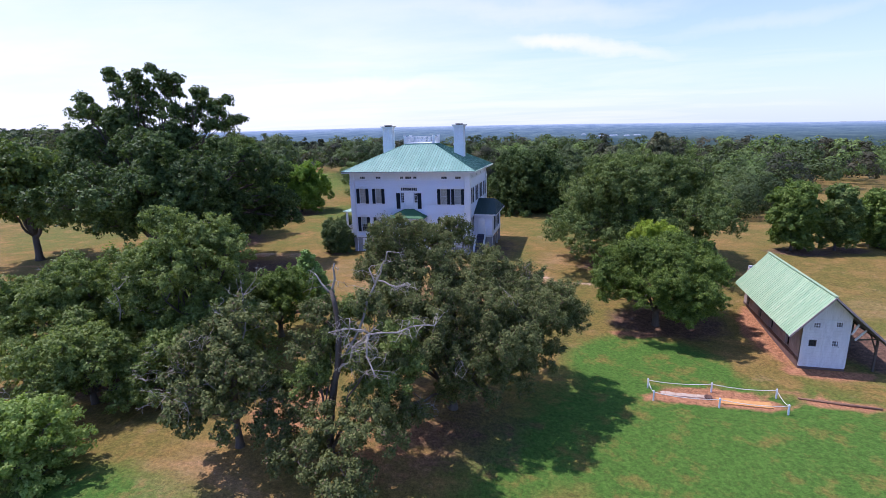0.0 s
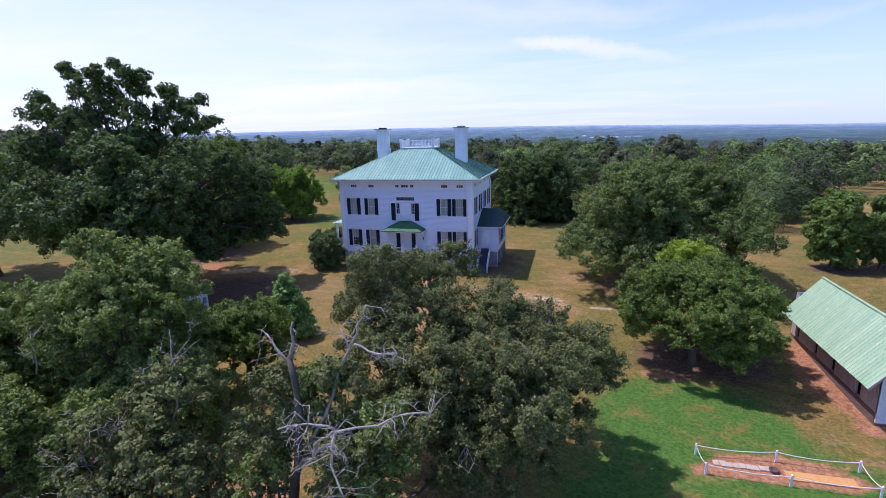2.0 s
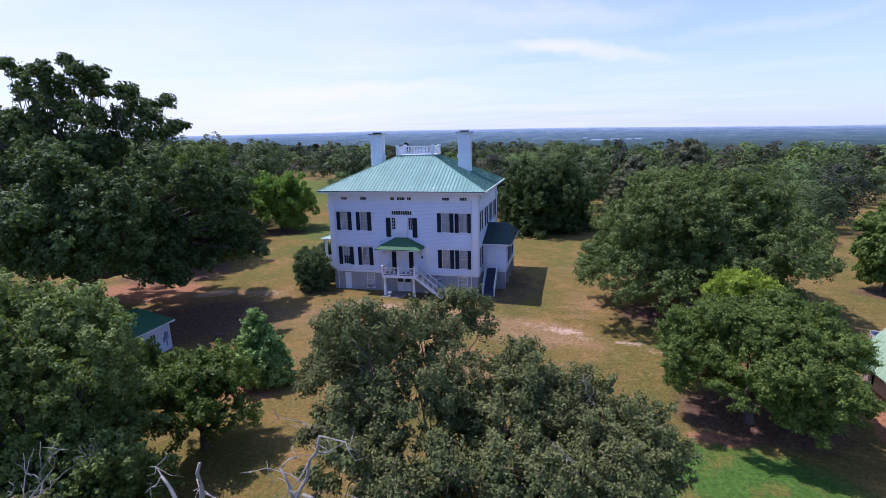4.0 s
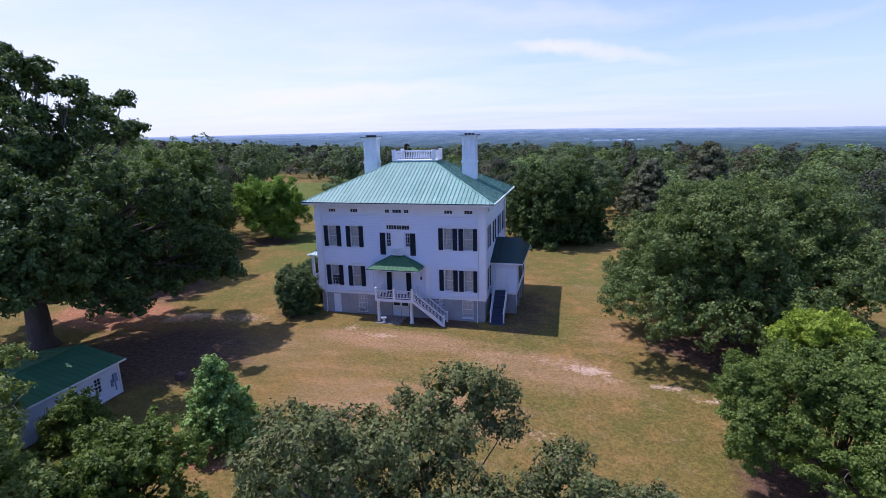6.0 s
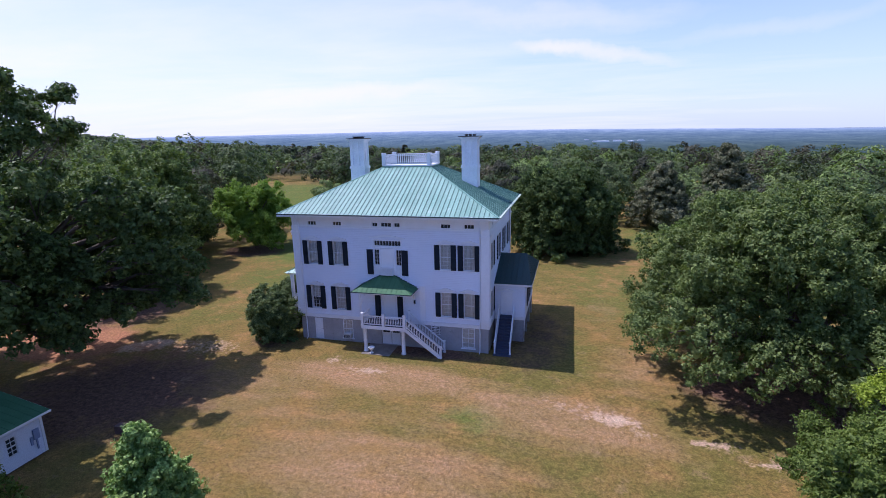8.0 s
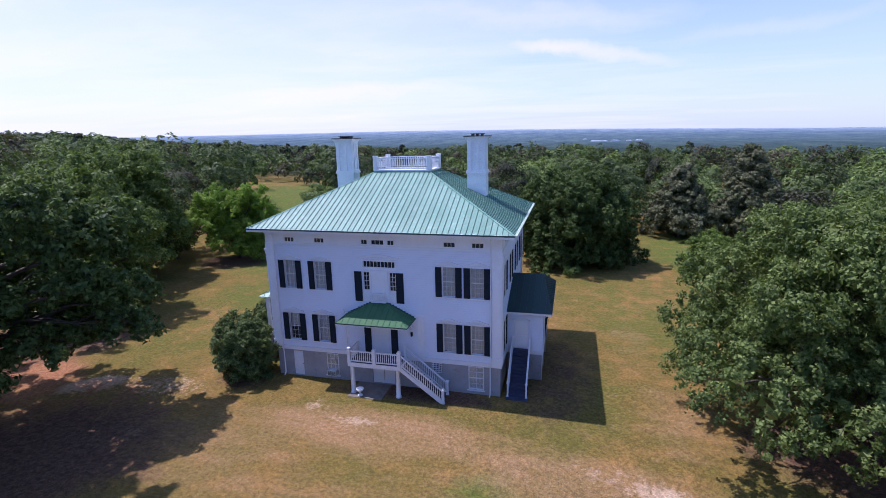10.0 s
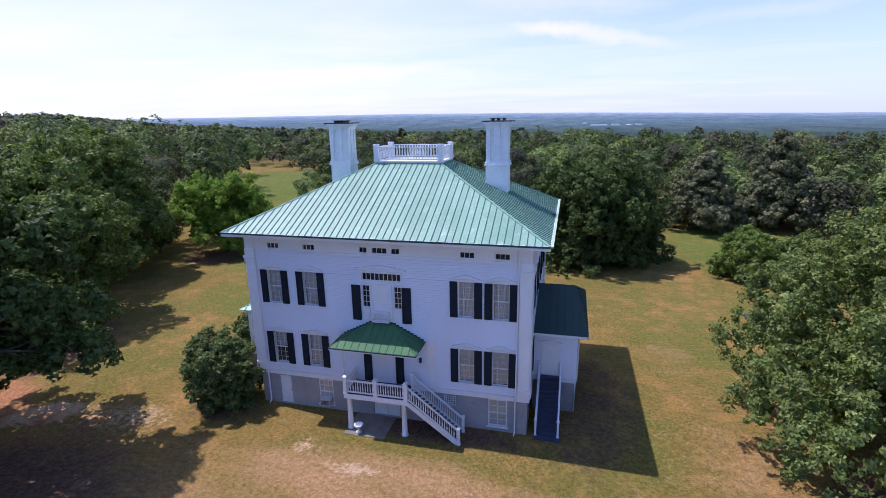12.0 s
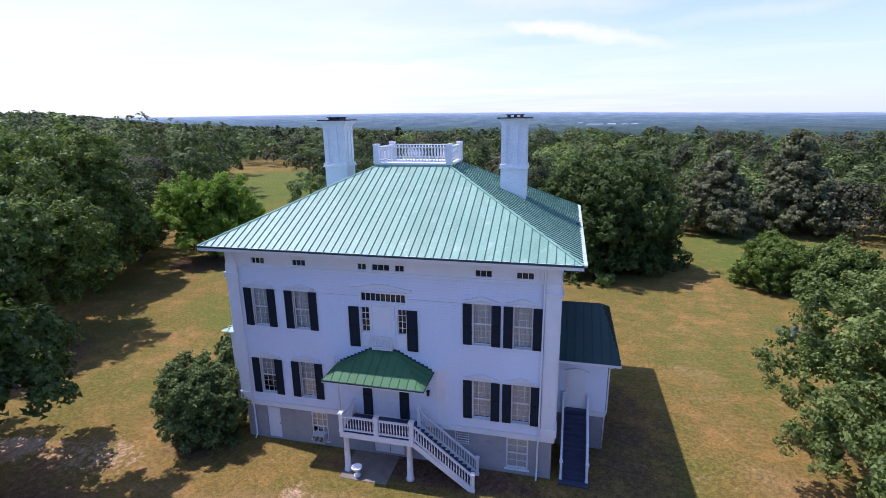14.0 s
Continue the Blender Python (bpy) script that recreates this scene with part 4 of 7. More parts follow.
# chimneys: plain foot, collar, panelled upper shaft, flared top
def chimney(cx, cy, foot):
    w, d = 0.72, 0.62
    bm = boxes((-w, w, -d, d, foot, 14.75))
    ch = part("chimney", bm, CHIMNEY_WHITE, house, "tall white panelled chimney", pose(cx, cy, 0))
    part("collar", boxes((-w - 0.08, w + 0.08, -d - 0.08, d + 0.08, 14.62, 14.72), (-w - 0.05, w + 0.05, -d - 0.05, d + 0.05, 14.72, 14.86)), CHIMNEY_WHITE, ch)
    wi, di = w - 0.1, d - 0.1
    part("panelled_shaft", boxes((-wi, wi, -di, di, 14.8, 17.1)), CHIMNEY_WHITE, ch)
    for s in (-1, 1):
        for x0, x1 in ((-w + 0.02, -w + 0.3), (-0.2, 0.2), (w - 0.3, w - 0.02)):
            part("chimney_strip", boxes((x0, x1, min(s * di, s * (d - 0.01)), max(s * di, s * (d - 0.01)), 14.86, 17.0)), CHIMNEY_WHITE, ch)
        for y0, y1 in ((-d + 0.1, -d + 0.3), (-0.16, 0.16), (d - 0.3, d - 0.1)):
            part("chimney_strip", boxes((min(s * wi, s * (w - 0.01)), max(s * wi, s * (w - 0.01)), y0, y1, 14.86, 17.0)), CHIMNEY_WHITE, ch)
    bm = bmesh.new()
    for k, z in ((0.0, 17.0), (0.04, 17.1), (0.1, 17.19), (0.17, 17.28)):
        bm_box(bm, -w - k, w + k, -d - k, d + k, z, z + 0.098)
    part("flared_top", bm, CHIMNEY_WHITE, ch)
    part("capstone", boxes((-w - 0.22, w + 0.22, -d - 0.22, d + 0.22, 17.38, 17.44)), SOOT, ch)
    part("flue_cover", boxes((-0.5, 0.5, -0.4, 0.4, 17.56, 17.6), (-0.42, -0.3, -0.34, 0.34, 17.44, 17.56), (0.3, 0.42, -0.34, 0.34, 17.44, 17.56), (-0.06, 0.06, -0.34, 0.34, 17.44, 17.56)), SOOT, ch, "dark metal flue cover")


chimney(-5.25, 7.55, 12.6)
chimney(5.62, 7.5, 12.6)

# windows
for i, x in enumerate(FRONT_X):
    window_at(house, front(x, UP_Z), 0)
    window_at(house, front(x, LOW_Z), 2 if i == 0 else 0)
for y in SIDE_Y:
    window_at(house, right(y, UP_Z), 0, hood=False)
    window_at(house, left(y, UP_Z), 0, hood=False)
for y in SIDE_LOW_Y:
    window_at(house, right(y, LOW_Z), 0, hood=False)

# middle bay of the upper floor: transom, side lights, closed door, balconet
transom = part("transom_window", sash_mesh(2.36, 0.49, 9, 1, 0.03, 0.045, 0.05, False), TRIM, house, "nine-light transom window", pose(0.06, 0.03, 8.75))
part("pane", boxes((-1.15, 1.15, 0.02, 0.026, 0.02, 0.47)), GLASS, transom).visible_shadow = False
part("room_dark", boxes((-1.25, 1.25, 0.3, 0.33, -0.05, 0.55)), ROOM_SHADE, transom)
part("transom_hood", hood_mesh(3.1, 0.2, 9.42), TRIM, house, "", pose(0.02, 0, 0))
part("transom_casing", boxes((-1.2, -1.12, -0.05, 0.1, 8.66, 9.32), (1.24, 1.32, -0.05, 0.1, 8.66, 9.32), (-1.12, 1.24, -0.05, 0.1, 9.24, 9.32), (-1.12, 1.24, -0.05, 0.1, 8.6, 8.75)), TRIM, house)
for x in (-0.9, 1.02):
    s = part("side_light", sash_mesh(0.46, 1.35, 2, 4, 0.024, 0.035, 0.05, False), TRIM, house, "dark eight-light side window", pose(x, 0.03, 7.12))
    part("pane", boxes((-0.2, 0.2, 0.02, 0.026, 0.02, 1.33)), GLASS, s).visible_shadow = False
    part("room_dark", boxes((-0.3, 0.3, 0.3, 0.33, -0.05, 1.4)), ROOM_SHADE, s)
    part("side_panel", boxes((x - 0.23, x + 0.23, -0.045, 0.0, 6.34, 7.1), (x - 0.16, x + 0.16, -0.06, -0.045, 6.42, 7.0)), TRIM, house)
part("upper_door", boxes((-0.52, 0.58, -0.04, 0.0, 6.34, 8.56), (-0.42, 0.48, -0.055, -0.04, 6.5, 7.4), (-0.42, 0.48, -0.055, -0.04, 7.5, 8.46)), TRIM, house, "closed white panelled door")
part("door_casing", boxes((-0.62, -0.52, -0.085, 0, 6.34, 8.6), (0.58, 0.68, -0.085, 0, 6.34, 8.6)), TRIM, house)
for x in (-1.76, 1.29):
    part("shutter", mesh_of("shutter", shutter_mesh(0.54, 2.16), SHUTTER), None, house, "", pose(x, -0.055, 6.31))
balconet = part("balconet", boxes((-0.5, 0.56, -0.34, 0, 6.34, 6.42)), TRIM, house, "shallow balcony with turned rail")
railing(house, (-0.48, -0.3, 6.42), (0.54, -0.3, 6.42), 0.6, 0.13, "balcony_rail", low=0.06, scale_xy=1.2)

# basement doors and windows
bdoor = part("basement_door", boxes((-7.2, -6.38, 0.14, 0.2, 0.05, 2.0), (-7.1, -6.48, 0.12, 0.14, 0.2, 0.9), (-7.1, -6.48, 0.12, 0.14, 1.05, 1.9)), TRIM, house, "white basement door")
part("door_knob", (lambda bm: (bm_lathe(bm, [(0.01, 0), (0.035, 0.01), (0.035, 0.05), (0.01, 0.06)], 8), bm)[1])(bmesh.new()), BLACK_METAL, bdoor, "", pose(-6.46, 0.13, 0.98, 90))


def basement_window(x0, x1, z0, z1, closed):
    w, h = x1 - x0, z1 - z0
    f = part("basement_window", sash_mesh(w, h, 2 if closed else 3, 4, 0.03, 0.07, 0.05), TRIM, house, "white-framed basement window", pose((x0 + x1) / 2, 0.1, z0))
    part("pane", boxes((-w / 2 + 0.03, w / 2 - 0.03, 0.02, 0.026, 0.03, h - 0.03)), GLASS, f).visible_shadow = False
    part("blind", boxes((-w / 2, w / 2, 0.08, 0.1, 0, h)), CURTAIN, f, "pale blind behind the glass")
    part("sill", boxes((-w / 2 - 0.08, w / 2 + 0.08, -0.12, 0.02, -0.08, 0)), TRIM, f)
    return f


basement_window(-4.47, -3.5, 0.33, 2.02, False)
basement_window(6.24, 7.33, 0.32, 2.04, True)
ac = part("window_air_conditioner", boxes((-4.3, -3.62, -0.3, 0.14, 0.38, 0.82)), surface("ac_casing", (0.62, 0.61, 0.58), (0.54, 0.53, 0.5), 3, 0.6), house, "beige air conditioner in a basement window")
part("grille", boxes(*[(-4.24 + 0.075 * k, -4.2 + 0.075 * k, -0.312, -0.298, 0.44, 0.76) for k in range(8)]), BLACK_METAL, ac)
lat = part("lattice_vent", boxes(*[(3.63 + 0.11 * k, 3.66 + 0.11 * k, 0.08, 0.11, 1.3, 2.08) for k in range(8)], *[(3.63, 4.4, 0.07, 0.1, 1.32 + 0.14 * k, 1.35 + 0.14 * k) for k in range(6)]), TRIM, house, "white lattice vent")
part("vent_back", boxes((3.6, 4.42, 0.3, 0.33, 1.28, 2.1)), ROOM_SHADE, lat)
under = part("cellar_door", boxes((-0.85, -0.02, 0.2, 0.25, 0.02, 1.95), (0.02, 0.85, 0.2, 0.25, 0.02, 1.95)), TRIM, house, "white double door under the porch")
part("glazing", boxes((-0.75, -0.12, 0.185, 0.2, 1.1, 1.8), (0.12, 0.75, 0.185, 0.2, 1.1, 1.8)), ROOM_SHADE, under)

# downpipes
def pipe(points, parent=None, r=0.045, name="downpipe", material=None):
    bm = bmesh.new()
    bm_tube(bm, points, [r] * len(points), 8)
    return part(name, bm, material or TRIM, parent or house, "", None, True)


pipe([(-7.85, -0.5, 11.2), (-7.87, -0.18, 10.4), (-7.87, -0.17, 9.6), (-7.87, -0.17, 2.4), (-7.87, -0.1, 1.9), (-7.87, -0.1, 0.25), (-7.87, -0.3, 0.1)])
pipe([(7.85, -0.6, 11.2), (7.86, -0.2, 10.3), (7.84, -0.17, 9.6), (7.82, -0.17, 2.5), (7.80, -0.22, 2.3), (7.79, -0.1, 1.9), (7.78, -0.1, 0.15), (7.76, -0.3, 0.05)])
pipe([(-2.75, -0.1, 5.6), (-2.72, -0.08, 5.2), (-2.6, -0.08, 2.3), (-2.55, -0.02, 1.8), (-2.55, -0.02, 0.2)], r=0.04)
pipe([(WX + 0.14, WY - 0.8, 11.2), (WX + 0.14, WY - 0.8, 0.2)])

# lantern beside the porch
part("wall_lantern", boxes((2.24, 2.36, -0.2, -0.08, 3.98, 4.22), (2.27, 2.33, -0.16, 0.0, 4.22, 4.26), (2.22, 2.38, -0.22, -0.06, 4.22, 4.25)), BLACK_METAL, house, "small black wall lantern")

# flat panel strip beside the porch
part("wall_panel", boxes((2.72, 3.2, -0.05, 0, SKIRT + 0.28, 5.4), (2.68, 3.24, -0.09, 0, 5.4, 5.5)), TRIM, house)
part("wall_panel", boxes((-2.72, -2.5, -0.05, 0, SKIRT + 0.28, 5.4)), TRIM, house)

# ---- front porch ----
DX0, DX1, DY, DZ = -1.84, 1.93, -1.75, 2.4
porch = part("porch_deck", boxes((DX0, DX1, DY, 0.0, DZ - 0.05, DZ)), DECK, house, "dark painted porch deck on two columns")
part("deck_fascia", boxes((DX0 - 0.03, DX1 + 0.03, DY - 0.06, DY - 0.002, DZ - 0.27, DZ + 0.015), (DX0 - 0.06, DX0 - 0.002, DY, -0.03, DZ - 0.27, DZ + 0.015), (DX1 + 0.002, DX1 + 0.06, DY, -0.03, DZ - 0.27, DZ - 0.06)), TRIM, porch)
part("deck_joists", boxes((DX0, DX1, DY, -0.05, DZ - 0.12, DZ - 0.052)), TRIM, porch)
for x in (-1.68, 1.66):
    bm = bmesh.new()
    bm_lathe(bm, [(0.2, 0.0), (0.2, 0.1), (0.165, 0.13), (0.155, 0.8), (0.135, 1.95), (0.165, 1.99), (0.18, 2.05), (0.18, 2.13)], 16)
    part("column", bm, TRIM, porch, "", pose(x, -1.5, 0), True)
rails = ((DX0 + 0.05, DY + 0.07), (0.06, DY + 0.07), (DX1 - 0.07, DY + 0.07))
for x, y in rails:
    post(porch, (x, y, DZ), 0.98, 0.2, "newel_post")
for (xa, y), (xb, _) in zip(rails, rails[1:]):
    railing(house, (xa + 0.1, y, DZ), (xb - 0.1, y, DZ), 0.86, 0.15)
railing(house, (DX0 + 0.05, DY + 0.17, DZ), (DX0 + 0.05, -0.05, DZ), 0.86, 0.15)
# steps going down along the front
STEP_N, SX0, SX1, SY0, SY1 = 13, DX1, 4.75, -1.68, -0.45
bm = bmesh.new()
bm_beam(bm, (SX0, (SY0 + SY1) / 2, DZ - 0.26), (SX1 - 0.05, (SY0 + SY1) / 2, 0.02), 0.05, 0.16)
stairs = part("porch_stairs", bm, DECK, house, "dark painted wooden stairs")
for k in range(STEP_N):
    z = DZ * (1 - (k + 1) / (STEP_N + 1))
    x = SX0 + (SX1 - SX0) * k / STEP_N
    part("tread", boxes((x, x + (SX1 - SX0) / STEP_N + 0.03, SY0, SY1, z - 0.04, z)), DECK, stairs)
bm = bmesh.new()
for y in (SY0 - 0.025, SY1 + 0.025):
    bm_beam(bm, (SX0, y, DZ - 0.2), (SX1 + 0.05, y, 0.06), 0.05, 0.26)
part("stringer", bm, TRIM, stairs)
for y in (SY0, SY1):
    post(stairs, (SX1 + 0.12, y, 0), 0.98, 0.14, "newel_post")
    railing(house, (SX0 + 0.06, y, DZ - 0.06), (SX1 + 0.06, y, 0.1), 0.86, 0.135)
post(porch, (DX1 - 0.05, SY1, DZ), 0.98, 0.16, "newel_post")
# porch canopy
PZ, PR = 5.29, 6.24
pa, pb, pc, pd = (-2.5, -1.94, PZ), (2.58, -1.94, PZ), (2.58, -0.09, PZ), (-2.5, -0.09, PZ)
pta, ptb = (-0.62, -0.09, PR), (0.68, -0.09, PR)
canopy = part("porch_roof", boxes((-2.44, 2.52, -1.9, -0.03, PZ - 0.06, PZ - 0.02)), TRIM, house, "green tin canopy over the porch")
slope_panels(canopy, "roof_panel", pa, pb, pta, ptb, 0.42, ROOF_PORCH, 0.03, 0.012)
slope_panels(canopy, "roof_panel", pb, pc, ptb, ptb, 0.42, ROOF_PORCH, 0.035, 0.012)
slope_panels(canopy, "roof_panel", pd, pa, pta, pta, 0.42, ROOF_PORCH, 0.035, 0.012)
bm = bmesh.new()
for k in range(9):
    for s in (-1, 1):
        x = 0.03 + s * (0.62 + (k + 0.5) * 0.205)
        z = PR - (k + 0.5) * (PR - PZ) / 9.2
        bm_box(bm, x - 0.105, x + 0.105, -0.06, -0.028, z - 0.16, z + 0.09)
bm_box(bm, -0.6, 0.66, -0.06, -0.028, PR - 0.1, PR + 0.07)
part("step_flashing", bm, ROOF_DARK, canopy, "stepped dark metal flashing")
part("canopy_fascia", boxes((-2.5, 2.58, -1.975, -1.945, PZ - 0.12, PZ - 0.05), (2.582, 2.61, -1.975, -0.03, PZ - 0.12, PZ - 0.05), (-2.53, -2.502, -1.975, -0.03, PZ - 0.12, PZ - 0.05)), TRIM, canopy)
part("canopy_gutter", boxes((-2.55, 2.63, -2.0, -1.945, PZ - 0.048, PZ + 0.02), (2.582, 2.63, -1.944, -0.06, PZ - 0.048, PZ + 0.02), (-2.55, -2.502, -1.944, -0.06, PZ - 0.048, PZ + 0.02)), ROOF_DARK, canopy, "dark green canopy gutter")
for x in (-2.15, 2.27):
    bm = bmesh.new()
    bm_prism(bm, [(0.0, PZ - 0.06), (-1.5, PZ - 0.06), (-1.5, PZ - 0.16), (-0.5, PZ - 0.3), (-0.12, PZ - 0.75), (0.0, PZ - 0.95)], -0.06, 0.06)
    part("bracket", bm, TRIM, canopy, "", pose(x, -0.02, 0, 0, 0, 90))
# porch door with its black shutters
front_door = part("front_door", boxes((-0.5, 0.6, -0.05, 0.0, DZ, 4.6), (-0.4, 0.0, -0.065, -0.05, DZ + 0.2, 3.3), (0.1, 0.5, -0.065, -0.05, DZ + 0.2, 3.3), (-0.4, 0.0, -0.065, -0.05, 3.5, 4.45), (0.1, 0.5, -0.065, -0.05, 3.5, 4.45)), TRIM, house, "white panelled front door")
part("door_casing", boxes((-0.64, -0.5, -0.09, 0, DZ, 4.74), (0.6, 0.74, -0.09, 0, DZ, 4.74), (-0.5, 0.6, -0.09, 0, 4.6, 4.74)), TRIM, front_door)
for x in (-1.24, 0.76):
    part("shutter", mesh_of("shutter", shutter_mesh(0.5, 2.3), SHUTTER), None, house, "", pose(x, -0.06, DZ + 0.02))
# porch floor slab and urn
tagged(new("porch_slab", mesh_of("porch_slab", boxes((-1.9, 0.6, -2.15, 0.0, -0.1, 0.03)), CONCRETE)), "cracked concrete slab under the porch", "slab", kind="structure")
bm = bmesh.new()
bm_lathe(bm, [(0.17, 0), (0.17, 0.06), (0.08, 0.1), (0.06, 0.2), (0.09, 0.27), (0.2, 0.36), (0.25, 0.48), (0.28, 0.5), (0.27, 0.53), (0.22, 0.52), (0.18, 0.4), (0.02, 0.36)], 16)
tagged(new("garden_urn", mesh_of("garden_urn", bm, TRIM, True)), "white garden urn on a slab", "urn").matrix_basis = pose(-1.05, -1.85, 0.03)

# ---- side wing with its own stairs ----
GX0, GX1, GY0, GY1, GZ0, GZ1 = WX + 0.02, 11.1, 2.9, 10.6, 2.2, 5.2
wing_open = [(4.2, 4.2 + WIN_W, LOW_Z - 0.15, LOW_Z - 0.15 + WIN_H), (1.6, 1.6 + WIN_W, LOW_Z - 0.15, LOW_Z - 0.15 + WIN_H)]
clap_wall("wing_wall", house, (GX0, GY0, 0), 0, GX1 - GX0, GZ0, GZ1, [], WHITE, 0.18)
clap_wall("wing_wall", house, (GX1, GY0 + 0.18, 0), 90, GY1 - GY0 - 0.18, GZ0, GZ1, wing_open, WHITE, 0.18)
clap_wall("wing_wall", house, (GX1 - 0.18, GY1, 0), 180, GX1 - GX0 - 0.18, GZ0, GZ1, [], WHITE, 0.18)
for u in (1.6, 4.2):
    window_at(house, pose(GX1, GY0 + 0.18 + u + WIN_W / 2, LOW_Z - 0.15, 0, 0, 90), 0, hood=False)
part("wing_floor", boxes((GX0, GX1, GY0, GY1, GZ0 - 0.2, GZ0 - 0.002), (GX0, GX1 + 0.03, GY0 - 0.04, GY0 - 0.002, GZ0 - 0.14, GZ0 + 0.12), (GX1 + 0.002, GX1 + 0.04, GY0 - 0.04, GY1, GZ0 - 0.14, GZ0 + 0.12)), TRIM, house)
part("wing_base", boxes((GX0, GX1 - 0.25, GY0 + 0.1, GY0 + 0.35, -0.2, GZ0 - 0.2), (GX1 - 0.9, GX1 - 0.7, GY0 + 0.36, GY1 - 0.1, -0.2, GZ0 - 0.2)), STUCCO, house)
for y in (GY0 + 0.1, GY0 + 2.5, GY0 + 5.0, GY1 - 0.2):
    part("pier", boxes((GX1 - 0.3, GX1 - 0.02, y - 0.02, y + 0.28, -0.2, GZ0 - 0.2)), STUCCO, house)
part("wing_door", boxes((9.08, 10.05, GY0 - 0.05, GY0 - 0.028, 2.45, 4.45), (9.2, 9.93, GY0 - 0.065, GY0 - 0.05, 2.6, 3.4), (9.2, 9.93, GY0 - 0.065, GY0 - 0.05, 3.55, 4.35)), TRIM, house, "white panelled side door")
part("door_hood", hood_mesh(1.35, 0.16, 4.5), TRIM, house, "", pose(9.56, GY0 - 0.02, 0))
WE0, WE1, WF, WB, WZ = GX0, 11.68, 2.55, 10.95, 5.25
wing_roof = part("wing_roof", boxes((WE0, WE1 - 0.04, WF + 0.04, WB, WZ - 0.08, WZ - 0.03)), TRIM, house, "dark green tin roof of the wing")
r0, r1 = (WE0, 6.75, 6.95), (10.85, 6.75, 6.95)
slope_panels(wing_roof, "roof_panel", (WE0, WF, WZ), (WE1, WF, WZ), r0, r1, 0.45, ROOF_DARK, 0.035)
slope_panels(wing_roof, "roof_panel", (WE1, WF, WZ), (WE1, WB, WZ), r1, r1, 0.45, ROOF_DARK, 0.035)
slope_panels(wing_roof, "roof_panel", (WE1, WB, WZ), (WE0, WB, WZ), r1, r0, 0.45, ROOF_DARK, 0.035)
part("wing_fascia", boxes((WE0, WE1 + 0.02, WF - 0.03, WF, WZ - 0.13, WZ + 0.0), (WE1, WE1 + 0.03, WF, WB, WZ - 0.13, WZ)), TRIM, wing_roof)
pipe([(GX1 + 0.35, GY0 - 0.2, 5.1), (GX1 + 0.08, GY0 - 0.06, 4.9), (GX1 + 0.06, GY0 - 0.07, 2.4), (GX1 - 0.02, GY0 + 0.02, 2.0), (GX1 - 0.05, GY0 + 0.02, 0.1)], r=0.04)
bm, stair_rows = bmesh.new(), []
n = 13
ya, yb = GY0 - 0.05, 0.15
for k in range(n):
    z = 2.42 * (1 - k / n)
    y = ya + (yb - ya) * k / n
    stair_rows.append((y, z))
bm_beam(bm, (9.03, ya, 2.3), (9.03, yb, 0.05), 0.05, 0.22)
side_stairs = part("side_stairs", bm, DECK, house, "steep dark blue wooden stairs")
for y, z in stair_rows:
    step = part("tread", boxes((9.06, 10.15, y + (yb - ya) / n - 0.02, y, z - 0.05, z)), DECK, side_stairs)
    part("riser", boxes((9.06, 10.15, y + (yb - ya) / n, y + (yb - ya) / n + 0.02, z - 2.42 / n, z - 0.05)), DECK, side_stairs)
bm = bmesh.new()
for x in (8.97, 10.18):
    bm_beam(bm, (x, ya, 2.3), (x, yb - 0.1, 0.05), 0.05, 0.28)
part("stringer", bm, TRIM, side_stairs)
for x in (8.95, 10.2):
    bm = bmesh.new()
    bm_beam(bm, (x, ya, 3.25), (x, yb - 0.02, 0.98), 0.1, 0.16)
    bm_beam(bm, (x, ya, 2.85), (x, yb - 0.02, 0.55), 0.05, 0.1)
    part("hand_rail", bm, TRIM, side_stairs)
    post(side_stairs, (x, yb - 0.02, 0), 1.02, 0.11, "newel_post")
    post(side_stairs, (x, ya - 0.06, 2.3), 0.98, 0.1, "newel_post")
part("bottom_step", boxes((8.85, 10.3, -0.25, 0.12, -0.05, 0.04)), DECK, side_stairs)

# ---- left side porch ----
LX, LY0, LY1, LZ = -10.6, 2.1, 8.5, 5.45
side_porch = part("side_porch_deck", boxes((LX, -WX - 0.08, LY0, LY1, 2.1, 2.3)), TRIM, house, "white side porch with square columns")
for y in (LY0 + 0.15, LY0 + 2.2, LY1 - 2.2, LY1 - 0.15):
    part("column", boxes((LX + 0.05, LX + 0.3, y - 0.12, y + 0.12, 2.3, LZ - 0.1), (LX + 0.01, LX + 0.34, y - 0.16, y + 0.16, LZ - 0.3, LZ - 0.1), (LX + 0.02, LX + 0.33, y - 0.15, y + 0.15, 2.3, 2.5)), TRIM, side_porch)
    part("pier", boxes((LX + 0.03, LX + 0.33, y - 0.15, y + 0.15, -0.2, 2.1)), STUCCO, side_porch)
railing(house, (LX + 0.17, LY0 + 0.3, 2.3), (LX + 0.17, LY1 - 0.3, 2.3), 0.86, 0.2)
railing(house, (LX + 0.3, LY0 + 0.15, 2.3), (-WX - 0.1, LY0 + 0.15, 2.3), 0.86, 0.2)
lroof = part("side_porch_roof", boxes((LX - 0.2, -WX - 0.08, LY0 - 0.25, LY1 + 0.25, LZ - 0.1, LZ)), TRIM, house, "pale green tin porch roof")
le = [(LX - 0.3, LY0 - 0.35, LZ), (LX - 0.3, LY1 + 0.35, LZ), (-WX - 0.09, LY0 - 0.35, LZ), (-WX - 0.09, LY1 + 0.35, LZ)]
lt = [(-WX - 0.09, LY0 + 1.0, LZ + 0.75), (-WX - 0.09, LY1 - 1.0, LZ + 0.75)]
